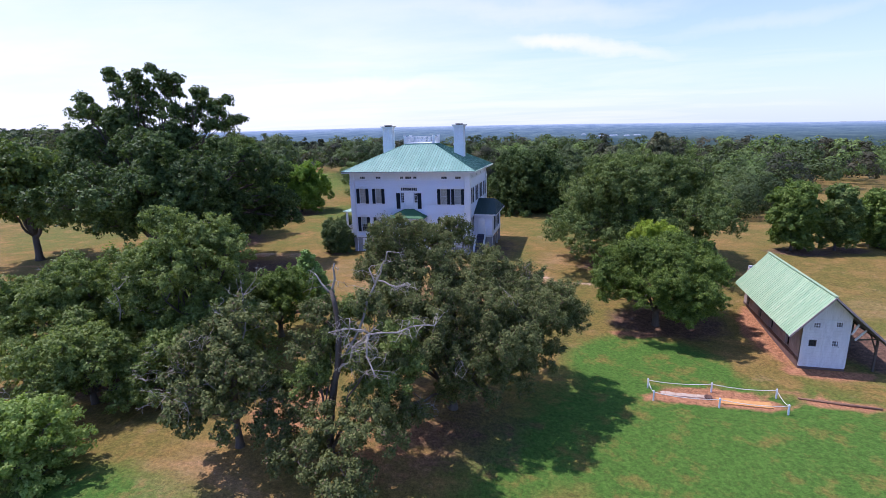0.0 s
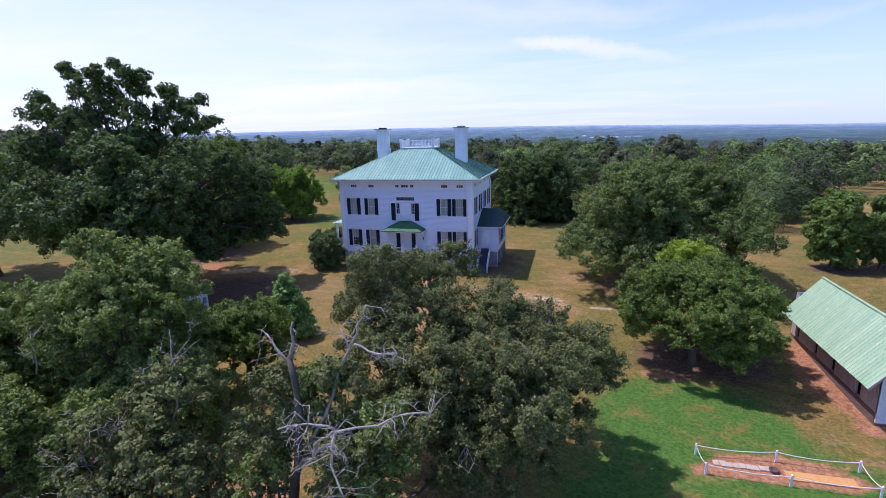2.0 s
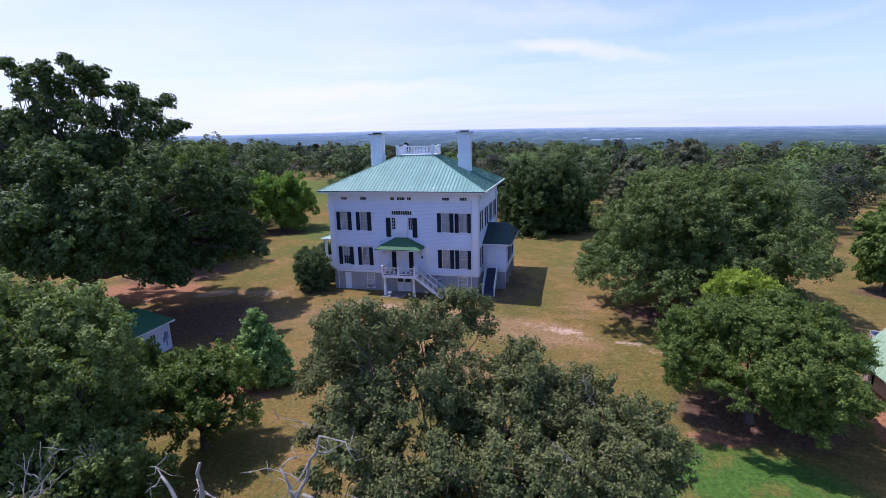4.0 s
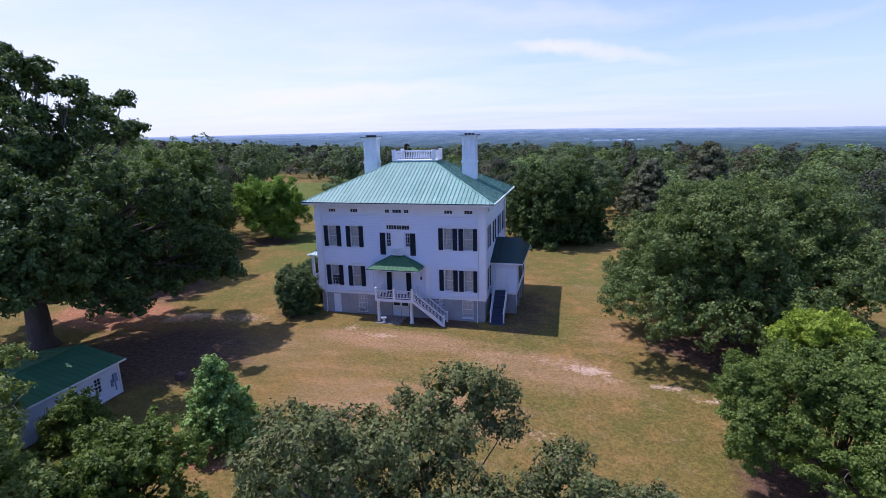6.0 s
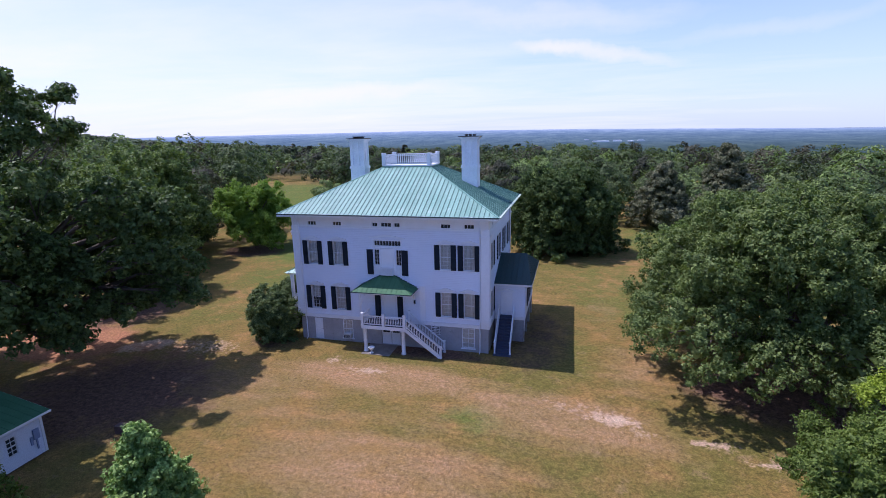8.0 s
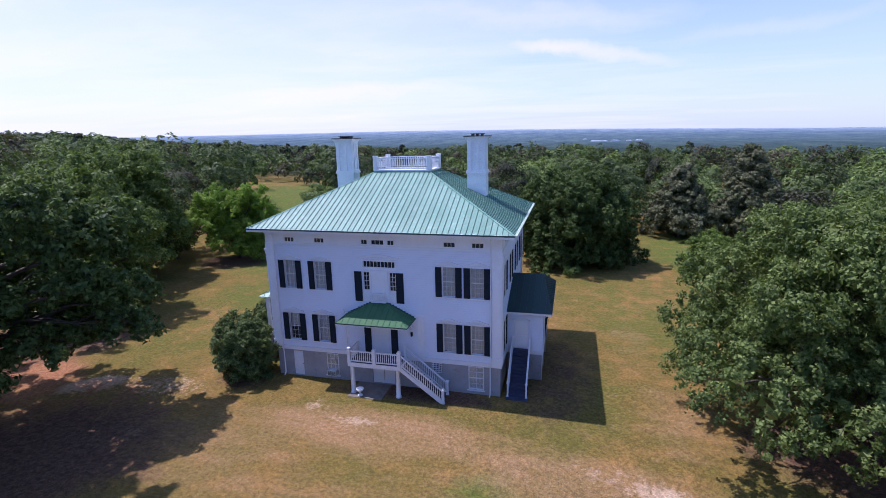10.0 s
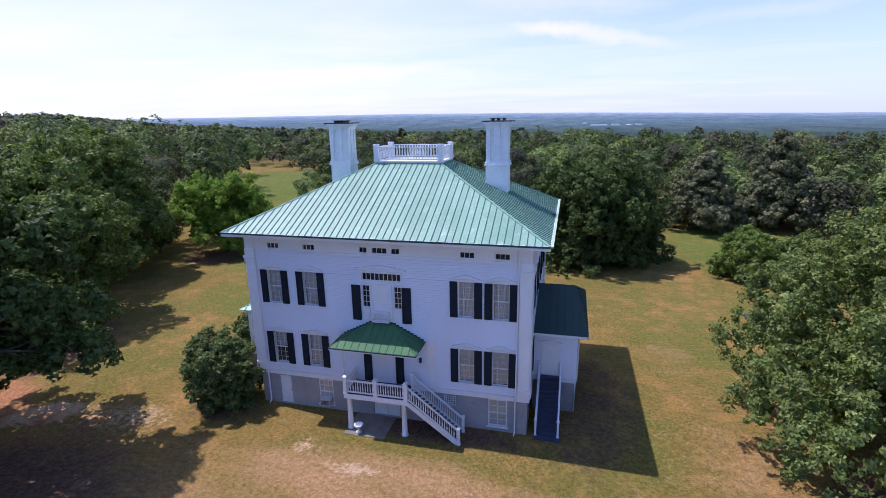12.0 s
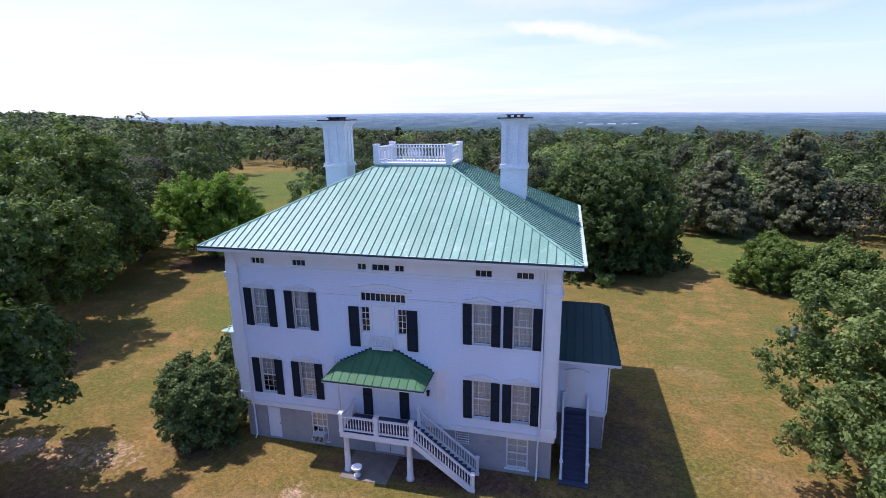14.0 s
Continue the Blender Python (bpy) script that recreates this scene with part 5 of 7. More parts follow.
slope_panels(lroof, "roof_panel", le[1], le[0], lt[1], lt[0], 0.45, ROOF, 0.035)
slope_panels(lroof, "roof_panel", le[0], le[2], lt[0], lt[0], 0.45, ROOF, 0.035)
slope_panels(lroof, "roof_panel", le[3], le[1], lt[1], lt[1], 0.45, ROOF, 0.035)


# ---- barn with lean-to ----
def make_barn():
    barn = thing("barn", "whitewashed plank barn with faded green tin roof", "barn", pose(38.8, -24.6, -0.98) @ Matrix.Scale(1.06, 4))
    W, L, WALL, RIDGE, RX = 2.85, 12.3, 3.3, 5.22, 1.32
    clap_wall("gable_wall", barn, (0, 0, 0), 0, W, -0.3, WALL, [(0.45, 0.93, 1.25, 1.75), (1.85, 2.3, 1.3, 1.78), (0.6, 1.06, 2.62, 3.05), (1.95, 2.4, 2.75, 3.18)], WHITEWASH, 0.12, 0.2, "whitewashed plank gable wall")
    bm = bmesh.new()
    bm_prism(bm, [(0, WALL), (W, WALL), (W, 3.62), (RX, RIDGE - 0.06), (0, 3.5)], -0.01, 0.1)
    part("gable_top", bm, WHITEWASH, barn)
    bm = boxes((0.95, 1.85, -0.05, -0.028, 2.3, 2.36), (1.0, 1.8, -0.05, -0.028, 1.95, 2.0), (1.05, 1.7, -0.03, -0.012, 3.9, 3.96), (-0.02, 0.1, -0.045, 0.0, -0.2, 3.5), (W - 0.1, W + 0.02, -0.045, 0, -0.2, 3.6), (1.3, 1.36, -0.045, -0.02, 0.3, 3.3))
    part("batten", bm, WHITEWASH, barn)
    for x0, x1, z0, z1, lit in ((0.45, 0.93, 1.25, 1.75, 0), (1.85, 2.3, 1.3, 1.78, 1), (0.6, 1.06, 2.62, 3.05, 1), (1.95, 2.4, 2.75, 3.18, 1)):
        w, h = x1 - x0, z1 - z0
        f = part("barn_window", sash_mesh(w, h, 3, 2, 0.03 if lit else 0.012, 0.045, 0.05, False), TRIM if lit else OLD_WOOD, barn, "", pose((x0 + x1) / 2, 0.0, z0))
        part("window_dark", boxes((-w / 2, w / 2, 0.09, 0.11, 0, h)), ROOM_SHADE, f)
    # long wall of upright weathered boards with dark gaps
    gaps = ((0.9, 1.35), (4.0, 4.45), (6.6, 7.1), (9.9, 10.4))
    clap_wall("long_wall", barn, (0, L, 0), -90, L, 0.3, WALL + 0.3, [(a, b, 0.35, 2.6) for a, b in gaps], PLANK_PINK, 0.1, 0, "weathered pinkish plank wall")
    y = 0.12
    while y < L - 0.2:
        if not any(L - b - 0.25 < y < L - a + 0.05 for a, b in gaps):
            part("plank", boxes((-0.035, -0.004, y, y + 0.23, 0.28, WALL + 0.2)), PLANK_PINK, barn)
        y += 0.26
    part("dark_interior", boxes((0.3, 0.34, 0.3, L - 0.3, 0.2, WALL)), ROOM_SHADE, barn)
    clap_wall("back_wall", barn, (W, L, 0), 180, W, 0.3, WALL + 0.5, [], WHITEWASH, 0.1, 0)
    clap_wall("long_wall", barn, (W, 0.12, 0), 90, L - 0.2, 0.3, 3.6, [(2.0, 3.0, 0.3, 2.3), (6.0, 7.2, 0.3, 2.3)], WHITEWASH, 0.1, 0.2)
    part("plinth", boxes((-0.05, W + 0.04, 0.1, L + 0.05, -0.75, 0.3), (-0.03, W + 0.03, -0.03, 0.1, -0.75, -0.3)), BRICK_DARK, barn, "dark brick plinth")
    roof = part("roof", boxes((RX - 0.1, RX + 0.1, -0.9, L - 0.6, RIDGE + 0.02, RIDGE + 0.09)), BARN_TIN, barn, "faded green corrugated tin roof")
    y0, y1 = -0.9, L - 0.6
    slope_panels(roof, "roof_panel", (-1.15, y1, 2.25), (-1.15, y0, 2.25), (RX, y1, RIDGE), (RX, y0, RIDGE), 0.3, BARN_TIN, 0.016)
    slope_panels(roof, "roof_panel", (5.3, y0, 1.62), (5.3, y1, 1.62), (RX, y0, RIDGE), (RX, y1, RIDGE), 0.6, BARN_TIN, 0.03)
    bm = bmesh.new()
    bm_beam(bm, (RX, y0 - 0.02, RIDGE - 0.05), (-1.15, y0 - 0.02, 2.2), 0.04, 0.12)
    bm_beam(bm, (RX, y0 - 0.02, RIDGE - 0.06), (5.3, y0 - 0.02, 1.56), 0.04, 0.12)
    part("bargeboard", bm, PLANK_PINK, roof)
    bm = bmesh.new()
    bm_beam(bm, (W, 0, 3.62), (5.2, 0, 1.6), 0.07, 0.14)
    rafter = mesh_of("rafter", bm, OLD_WOOD)
    for k in range(7):
        part("rafter", rafter, None, roof, "", pose(0, k * (L - 1.2) / 6, 0))
    for k in range(4):
        y = 0.4 + k * 3.3
        p = part("lean_to_post", boxes((4.7, 4.82, y - 0.06, y + 0.06, -0.8, 1.92)), OLD_WOOD, barn)
        bm = bmesh.new()
        bm_beam(bm, (4.76, y, 1.0), (4.3, y, 2.2), 0.06, 0.08)
        part("brace", bm, OLD_WOOD, p)
    bm = boxes((4.68, 4.84, 0.2, L - 0.8, 1.9, 2.0))
    bm_beam(bm, (W, 0.0, 1.9), (4.7, 0.35, 1.95), 0.06, 0.1)
    part("beam", bm, OLD_WOOD, barn)
    bm = bmesh.new()
    bm_beam(bm, (W + 0.1, 0.0, 2.3), (3.3, 0.0, 3.1), 0.05, 0.12)
    bm_beam(bm, (3.2, 0.0, 1.9), (3.8, 0.0, 2.7), 0.05, 0.12)
    part("white_brace", bm, WHITEWASH, barn)


make_barn()


# ---- outbuilding beside the oak ----
def make_outbuilding():
    hut = thing("outbuilding", "small white clapboard outbuilding with green tin roof", "outbuilding", pose(-14.7, -25.3, 0))
    L, W, H, RZ = 6.85, 6.6, 2.62, 3.3
    clap_wall("wall_side", hut, (0, 0, 0), 90, L, 0.1, H, [(4.85, 5.4, 0.88, 1.98)], WHITE, 0.15, 0.13)
    clap_wall("wall_end", hut, (0 - 0.15, L, 0), 180, W - 0.3, 0.1, H, [], WHITE, 0.15, 0.13)
    clap_wall("wall_end", hut, (-W + 0.15, 0, 0), 0, W - 0.3, 0.1, H, [], WHITE, 0.15, 0.13)
    clap_wall("wall_side", hut, (-W, L, 0), -90, L, 0.1, H, [], WHITE, 0.15, 0.13)
    for y in (0.02, L - 0.12):
        bm = bmesh.new()
        bm_prism(bm, [(-W, H), (0, H), (-W / 2, RZ - 0.05)], y, y + 0.1)
        part("gable", bm, WHITE, hut)
    w = part("small_window", sash_mesh(0.55, 1.1, 2, 4, 0.03, 0.05, 0.05), TRIM, hut, "", pose(0, 5.125, 0.88, 0, 0, 90))
    part("window_dark", boxes((-0.275, 0.275, 0.1, 0.12, 0, 1.1)), ROOM_SHADE, w)
    part("electric_meter", boxes((0.03, 0.14, L - 0.62, L - 0.3, 1.15, 1.75), (0.04, 0.09, L - 0.5, L - 0.42, 0.5, 1.15), (0.03, 0.1, L - 0.8, L - 0.66, 0.9, 1.4)), BLUE, hut, "blue meter box on the wall")
    for y in (L - 0.12, -0.03):
        part("corner_board", boxes((0.026, 0.062, y, y + 0.15, 0.1, H)), TRIM, hut)
    part("plinth", boxes((-W + 0.02, -0.02, 0.02, L - 0.02, -0.2, 0.1)), BRICK_DARK, hut)
    roof = part("roof", boxes((-W / 2 - 0.1, -W / 2 + 0.1, -0.3, L + 0.3, RZ + 0.02, RZ + 0.07)), ROOF_PORCH, hut, "green tin roof")
    slope_panels(roof, "roof_panel", (0.4, -0.35, H - 0.05), (0.4, L + 0.35, H - 0.05), (-W / 2, -0.35, RZ), (-W / 2, L + 0.35, RZ), 0.45, ROOF_PORCH, 0.03)
    slope_panels(roof, "roof_panel", (-W - 0.4, L + 0.35, H - 0.05), (-W - 0.4, -0.35, H - 0.05), (-W / 2, L + 0.35, RZ), (-W / 2, -0.35, RZ), 0.45, ROOF_PORCH, 0.03)
    bm = boxes((0.4, 0.43, -0.35, L + 0.35, H - 0.16, H - 0.03))
    bm_beam(bm, (0.42, L + 0.36, H - 0.12), (-W / 2, L + 0.36, RZ - 0.07), 0.03, 0.13)
    part("fascia", bm, TRIM, roof)
    tagged(new("stone_trough", mesh_of("stone_trough", boxes((-12.3, -11.6, -16.1, -15.6, -0.05, 0.5)), BRICK_DARK)), "dark stone block on bare soil by the outbuilding", "stone")


make_outbuilding()


# ---- roped-off dig ----
def make_dig():
    fence = thing("rope_fence", "white posts with drooping white rope round bare soil", "fence", pose(31.5, -30.9, -1.5))
    spots = [(-3.95, -0.85), (0.1, -0.98), (4.1, -1.0), (4.1, 1.05), (0.1, 1.1), (-4.1, 0.85)]
    mesh = None
    for x, y in spots:
        if mesh is None:
            bm = boxes((-0.045, 0.045, -0.045, 0.045, -0.1, 0.68))
            bm_lathe(bm, [(0.06, 0.68), (0.06, 0.71), (0.025, 0.75)], 8)
            mesh = mesh_of("fence_post", bm, TRIM)
        part("fence_post", mesh, None, fence, "", pose(x, y, 0))
    for (xa, ya), (xb, yb) in zip(spots, spots[1:] + spots[:1]):
        pts = [(xa + (xb - xa) * k / 10, ya + (yb - ya) * k / 10, 0.62 - 0.62 * (k / 10) * (1 - k / 10)) for k in range(11)]
        bm = bmesh.new()
        bm_tube(bm, pts, [0.022] * 11, 6)
        part("rope", bm, ROPE, fence, "", None, True)
    rng = random.Random(3)
    bm = bmesh.new()
    for k in range(9):
        x = -3.3 + k * 0.33
        bm_box(bm, x, x + 0.28 + rng.random() * 0.05, 0.0 + rng.random() * 0.06, 0.5 - rng.random() * 0.08, -0.02, 0.05 + rng.random() * 0.03)
    tagged(new("old_foundation", mesh_of("old_foundation", bm, surface("pale_foundation_stone", (0.52, 0.41, 0.32), (0.40, 0.28, 0.20), 3, 0.9, 0.3))), "pale uncovered foundation stones in red soil", "foundation").matrix_basis = pose(31.5, -30.9, -1.5)
    bm = boxes((0.2, 3.5, -0.45, 0.3, -0.02, 0.07))
    tagged(new("brick_course", mesh_of("brick_course", bm, surface("orange_brick_earth", (0.60, 0.32, 0.10), (0.50, 0.23, 0.08), 5, 0.9, 0.4))), "orange strip of uncovered brickwork in the dig", "foundation").matrix_basis = pose(31.5, -30.9, -1.5)
    bm = bmesh.new()
    bm_lathe(bm, [(0.2, 0), (0.25, 0.08), (0.25, 0.17), (0.2, 0.18), (0.18, 0.08)], 14)
    tagged(new("iron_basin", mesh_of("iron_basin", bm, surface("rusty_iron", (0.08, 0.045, 0.035), (0.14, 0.07, 0.05), 4, 0.8, 0.3), True)), "rusty iron basin lying in the dig", "basin").matrix_basis = pose(31.2, -30.75, -1.5)
    bm = bmesh.new()
    bm_tube(bm, [(37.0, -29.6, -1.44), (39.4, -29.9, -1.43), (41.6, -30.1, -1.43)], [0.06, 0.09, 0.07], 8)
    tagged(new("fallen_log", mesh_of("fallen_log", bm, surface("reddish_fallen_wood", (0.26, 0.14, 0.08), (0.16, 0.085, 0.055), 3, 0.85, 0.3), True)), "reddish-brown fallen log on a strip of red soil", "log")


make_dig()


# ---- trees ----
def rand_dirs(rng, n):
    v = rng.normal(size=(n, 3))
    return v / np.linalg.norm(v, axis=1)[:, None]


def unit(v):
    return v / (np.linalg.norm(v, axis=1)[:, None] + 1e-9)


def leaf_arrays(rng, centres, radii, outward, per, size, flat=0.8, up=0.3, loose=0.5, slim=0.34, long=1.3, ball=0.3):
    """three-cornered leaves in tufts: along short twigs that point out of the crown, or (ball 1) over the outer side of a rounded head"""
    k = len(centres)
    n = k * per
    twig = outward + rng.normal(size=(k, 3)) * 0.55
    twig[:, 2] += 0.12
    twig, out = np.repeat(unit(twig), per, axis=0), np.repeat(outward, per, axis=0)
    r = np.repeat(radii, per)
    d = unit(rand_dirs(rng, n) + out * 0.55 * ball + np.array((0, 0, 0.3 * ball)))
    far = ball * rng.uniform(0.72, 1.06, n) + (1 - ball) * rng.random(n) ** 0.5 * 0.85
    p = np.repeat(centres, per, axis=0) + d * (r * far)[:, None] * np.array((1, 1, flat)) + twig * (rng.uniform(-1, 1, n) * r * long * 0.7 * (1 - ball))[:, None]
    nrm = d * (0.45 + 0.5 * ball) + out * 0.4 + rng.normal(size=(n, 3)) * loose
    nrm[:, 2] += up
    nrm = unit(nrm)
    t = unit(np.cross(nrm, rand_dirs(rng, n)))
    b = np.cross(nrm, t)
    s = size * rng.uniform(0.6, 1.4, n)[:, None]
    verts = np.stack((p - t * s * 0.5 - b * s * slim, p + t * s * 0.5 - b * s * slim * 0.6, p + b * s * (slim + 0.16)), 1).reshape(-1, 3)
    return verts, np.arange(n * 3).reshape(-1, 3)


def limb_points(rng, a, b, n=6, sag=0.0, wander=0.12):
    a, b = np.array(a, float), np.array(b, float)
    length = np.linalg.norm(b - a)
    out = []
    off = np.zeros(3)
    for k in range(n + 1):
        s = k / n
        if 0 < k < n:
            off = off * 0.6 + rng.normal(size=3) * wander * length / n
        p = a + (b - a) * s + off * (1 if k < n else 0)
        p[2] += sag * length * math.sin(math.pi * s)
        out.append(p)
    return out


def boughs_of(rng, lobes, share=0.40, count=10):
    """boughs over the outer part of each lobe, a lobe being (x, y, z, rx, ry, rz); gives centre, radius, outward and the lobe's number"""
    cs, rs, out, owner = [], [], [], []
    for i, (x, y, z, rx, ry, rz) in enumerate(lobes):
        k = count
        turn = rng.uniform(0, 6.28)
        up = np.clip(0.97 - 1.62 * (np.arange(k) + rng.uniform(0.2, 0.8, k)) / k, -0.68, 1)
        a = turn + np.arange(k) * 2.39996 + rng.uniform(-0.35, 0.35, k)
        ring = np.sqrt(1 - up * up)
        d = np.column_stack((np.cos(a) * ring, np.sin(a) * ring, up))
        cs.append(np.array((x, y, z)) + d * rng.uniform(0.52, 0.92, k)[:, None] * np.array((rx, ry, rz)))
        rs.append((rx * ry * rz) ** (1 / 3) * share * rng.uniform(0.65, 1.35, k))
        out.append(d)
        owner += [i] * k
    return np.concatenate(cs), np.concatenate(rs), unit(np.concatenate(out)), np.array(owner)


def tufts_of(rng, cs, rs, out, tuft, cover, inner=0.1):
    """leaf tufts over the outer side of the boughs, a few in their hearts"""
    want = np.maximum(3, np.round(cover * 2.6 * (rs / tuft) ** 2 * rng.uniform(0.75, 1.25, len(rs)))).astype(int)
    idx = np.repeat(np.arange(len(rs)), want)
    n = len(idx)
    d = rand_dirs(rng, n) + out[idx] * 0.45
    d[:, 2] += 0.15
    d = unit(d)
    f = np.where(rng.random(n) < inner, rng.uniform(0.1, 0.5, n), rng.uniform(0.62, 1.08, n) + 0.18 * np.maximum(0, rng.normal(size=n) - 0.8))
    p = cs[idx] + d * (rs[idx] * f)[:, None] * np.array((1, 1, 0.85))
    return p, tuft * rng.uniform(0.6, 1.35, n), unit(d + out[idx] * 0.6), idx


def crown_mesh(rng, lobes, leaf, tuft, size, cover, dense, boughs=10, share=0.40, flat=0.8, slim=0.34, up=0.3, ball=0.35):
    cs, rs, out, owner = boughs_of(rng, lobes, share, boughs)
    tc, tr, to, idx = tufts_of(rng, cs, rs, out, tuft, cover)
    per = max(8, int(dense * math.pi * tuft * tuft / (0.62 * size * size * (0.9 * slim + 0.08))))
    v, f = leaf_arrays(rng, tc, tr, to, per, size, flat, up, slim=slim, ball=ball)
    # oversized inner leaves added to block light and darken crowns and their shadows
    hv, hf = leaf_arrays(rng, cs - out * rs[:, None] * 0.5, rs * 0.5, out, 26, float(np.mean(rs)) * 0.42, 0.8, 0.2, 0.9, 0.4, ball=0.1)
    v, f = np.concatenate((v, hv)), np.concatenate((f, hf + len(v)))
    return numpy_mesh("crown", v, f, leaf), cs, owner, tc, idx


def tree(name, label, base, lobes, leaf, seed, size=0.3, tuft=0.5, cover=1.0, dense=1.15, trunk=0.4, fork=0.35, lean=(0, 0), category="tree", extra=None, dead=0, flat=0.8, share=0.40, boughs=10, bark=None, group="", sides=8, slim=0.34, up=0.3, ball=0.35, bare=()):
    """trunk, limbs to each lobe of the crown, boughs and twigs, tufts of leaves on the twigs. Lobes: relative to the base, heights in the world."""
    rng = np.random.default_rng(seed)
    drop = float(ground_z(base[0], base[1]))
    t = thing(name, label, category, pose(base[0], base[1], drop), group)
    lobes = [(l[0], l[1], l[2] - drop, *l[3:]) for l in lobes]
    crown, cs, owner, tc, idx = crown_mesh(rng, lobes, leaf, tuft, size, cover, dense, boughs, share, flat, slim, up, ball)
    bm = bmesh.new()
    zmean, biggest = np.mean([l[2] for l in lobes]), max(l[3] for l in lobes)
    top = np.array((lean[0], lean[1], max(0.8, fork * zmean)))
    pts = limb_points(rng, (0, 0, -0.2), top, 4, 0, 0.05)
    bm_tube(bm, pts, [trunk * (1.35 if k == 0 else 1 - 0.07 * k) for k in range(5)], sides + 2)
    for i, l in enumerate(lobes):
        end = np.array(l[:3])
        start = top + (pts[-1] - pts[-2]) * rng.uniform(-0.6, 0.0)
        lp = limb_points(rng, start, end, 6, 0.05, 0.18)
        r0 = trunk * 0.62 * rng.uniform(0.75, 1.0) * min(1.0, max(0.22, 1.2 * l[3] / biggest))
        bm_tube(bm, lp, [r0 * (1 - 0.85 * k / 6) for k in range(7)], sides - 2)
        for j in np.flatnonzero(owner == i)[::2]:
            k = int(rng.integers(3, 7))
            bp = limb_points(rng, lp[k], cs[j], 3, 0.04, 0.2)
            rb = max(0.02, r0 * 0.28)
            bm_tube(bm, bp, [rb, rb * 0.7, rb * 0.45, rb * 0.3], 4)
            for q in np.flatnonzero(idx == j)[:1]:
                bm_tube(bm, [bp[-1], (bp[-1] + tc[q]) / 2 + rng.normal(size=3) * 0.06, tc[q]], [rb * 0.3, rb * 0.2, 0.006], 3)
    part("trunk", bm, bark or BARK, t, "", None, True)
    part("crown", crown, None, t)
    if extra:
        ex_lobes, ex_leaf, ex_label = extra
        ex_lobes = [(l[0], l[1], l[2] - drop, *l[3:]) for l in ex_lobes]
        part("crown", crown_mesh(rng, ex_lobes, ex_leaf, tuft, size, cover, dense, boughs, share, flat, slim, up, ball)[0], None, t, ex_label)
    for k in range(dead):
        l = lobes[int(rng.integers(len(lobes)))]
        d = rand_dirs(rng, 1)[0]
        d[2] = abs(d[2]) * 0.7
        a = np.array(l[:3]) + rng.normal(size=3) * 0.3
        dead_branch(t, rng, a, a + d * np.array(l[3:]) * rng.uniform(0.8, 1.08), 0.024)
    for a, b in bare:
        shift = np.array((base[0], base[1], drop))
        dead_branch(t, rng, np.array(a) - shift, np.array(b) - shift, 0.05)
    return t


def dead_branch(t, rng, a, e, r=0.06):
    """a bleached branch with a spray of bare twigs"""
    bm = bmesh.new()
    lp = limb_points(rng, a, e, 5, 0.03, 0.3)
    bm_tube(bm, lp, [r * (1 - 0.15 * k) for k in range(6)], 5)
    d = unit((np.array(e) - np.array(a))[None])[0]
    for q in range(8):
        s = lp[int(rng.integers(1, 6))]
        e2 = s + (rand_dirs(rng, 1)[0] + d * 0.6) * rng.uniform(0.3, 1.0)
        tw = limb_points(rng, s, e2, 3, 0, 0.3)
        bm_tube(bm, tw, [0.018, 0.014, 0.010, 0.005], 4)
        for h in range(2):
            e3 = tw[2] + (rand_dirs(rng, 1)[0] + d * 0.4) * rng.uniform(0.25, 0.7)
            bm_tube(bm, [tw[2], (tw[2] + e3) / 2 + rng.normal(size=3) * 0.05, e3], [0.013, 0.010, 0.005], 3)
    part("dead_branch", bm, DEADWOOD, t, "bare bleached dead branch", None, True)


def round_lobes(seed, r, z0, z1, n, share=0.5, wide=0.62, dome=0.5):
    """lobes spread through a round crown, widest below the middle"""
    rng = np.random.default_rng(seed)
    h = z1 - z0
    out = [(0, 0, z0 + h * 0.5, r * 0.55, r * 0.55, h * 0.4), (0, 0, z0 + h * 0.74, r * 0.42, r * 0.42, h * 0.24)]
    for k in range(n):
        a = k * 2.39996 + rng.uniform(-0.3, 0.3)
        f = 1.0 - 0.55 * rng.random() ** 2
        s_z = (k + 0.5) / n * 0.8 + rng.uniform(-0.04, 0.04)
        z = z0 + h * (0.1 + s_z)
        u = (0.1 + s_z - 0.36) / (0.68 if s_z > 0.26 else 0.8)
        squeeze = max(0.1, 1 - u * u) ** dome
        s = r * share * rng.uniform(0.75, 1.15) * (0.55 + 0.45 * squeeze)
        out.append((math.cos(a) * r * wide * f * squeeze, math.sin(a) * r * wide * f * squeeze, z, s, s, min(s * 0.85, (z1 - z) * 1.0 + 0.2 * s, (z - z0) + 0.35 * s)))
    return out


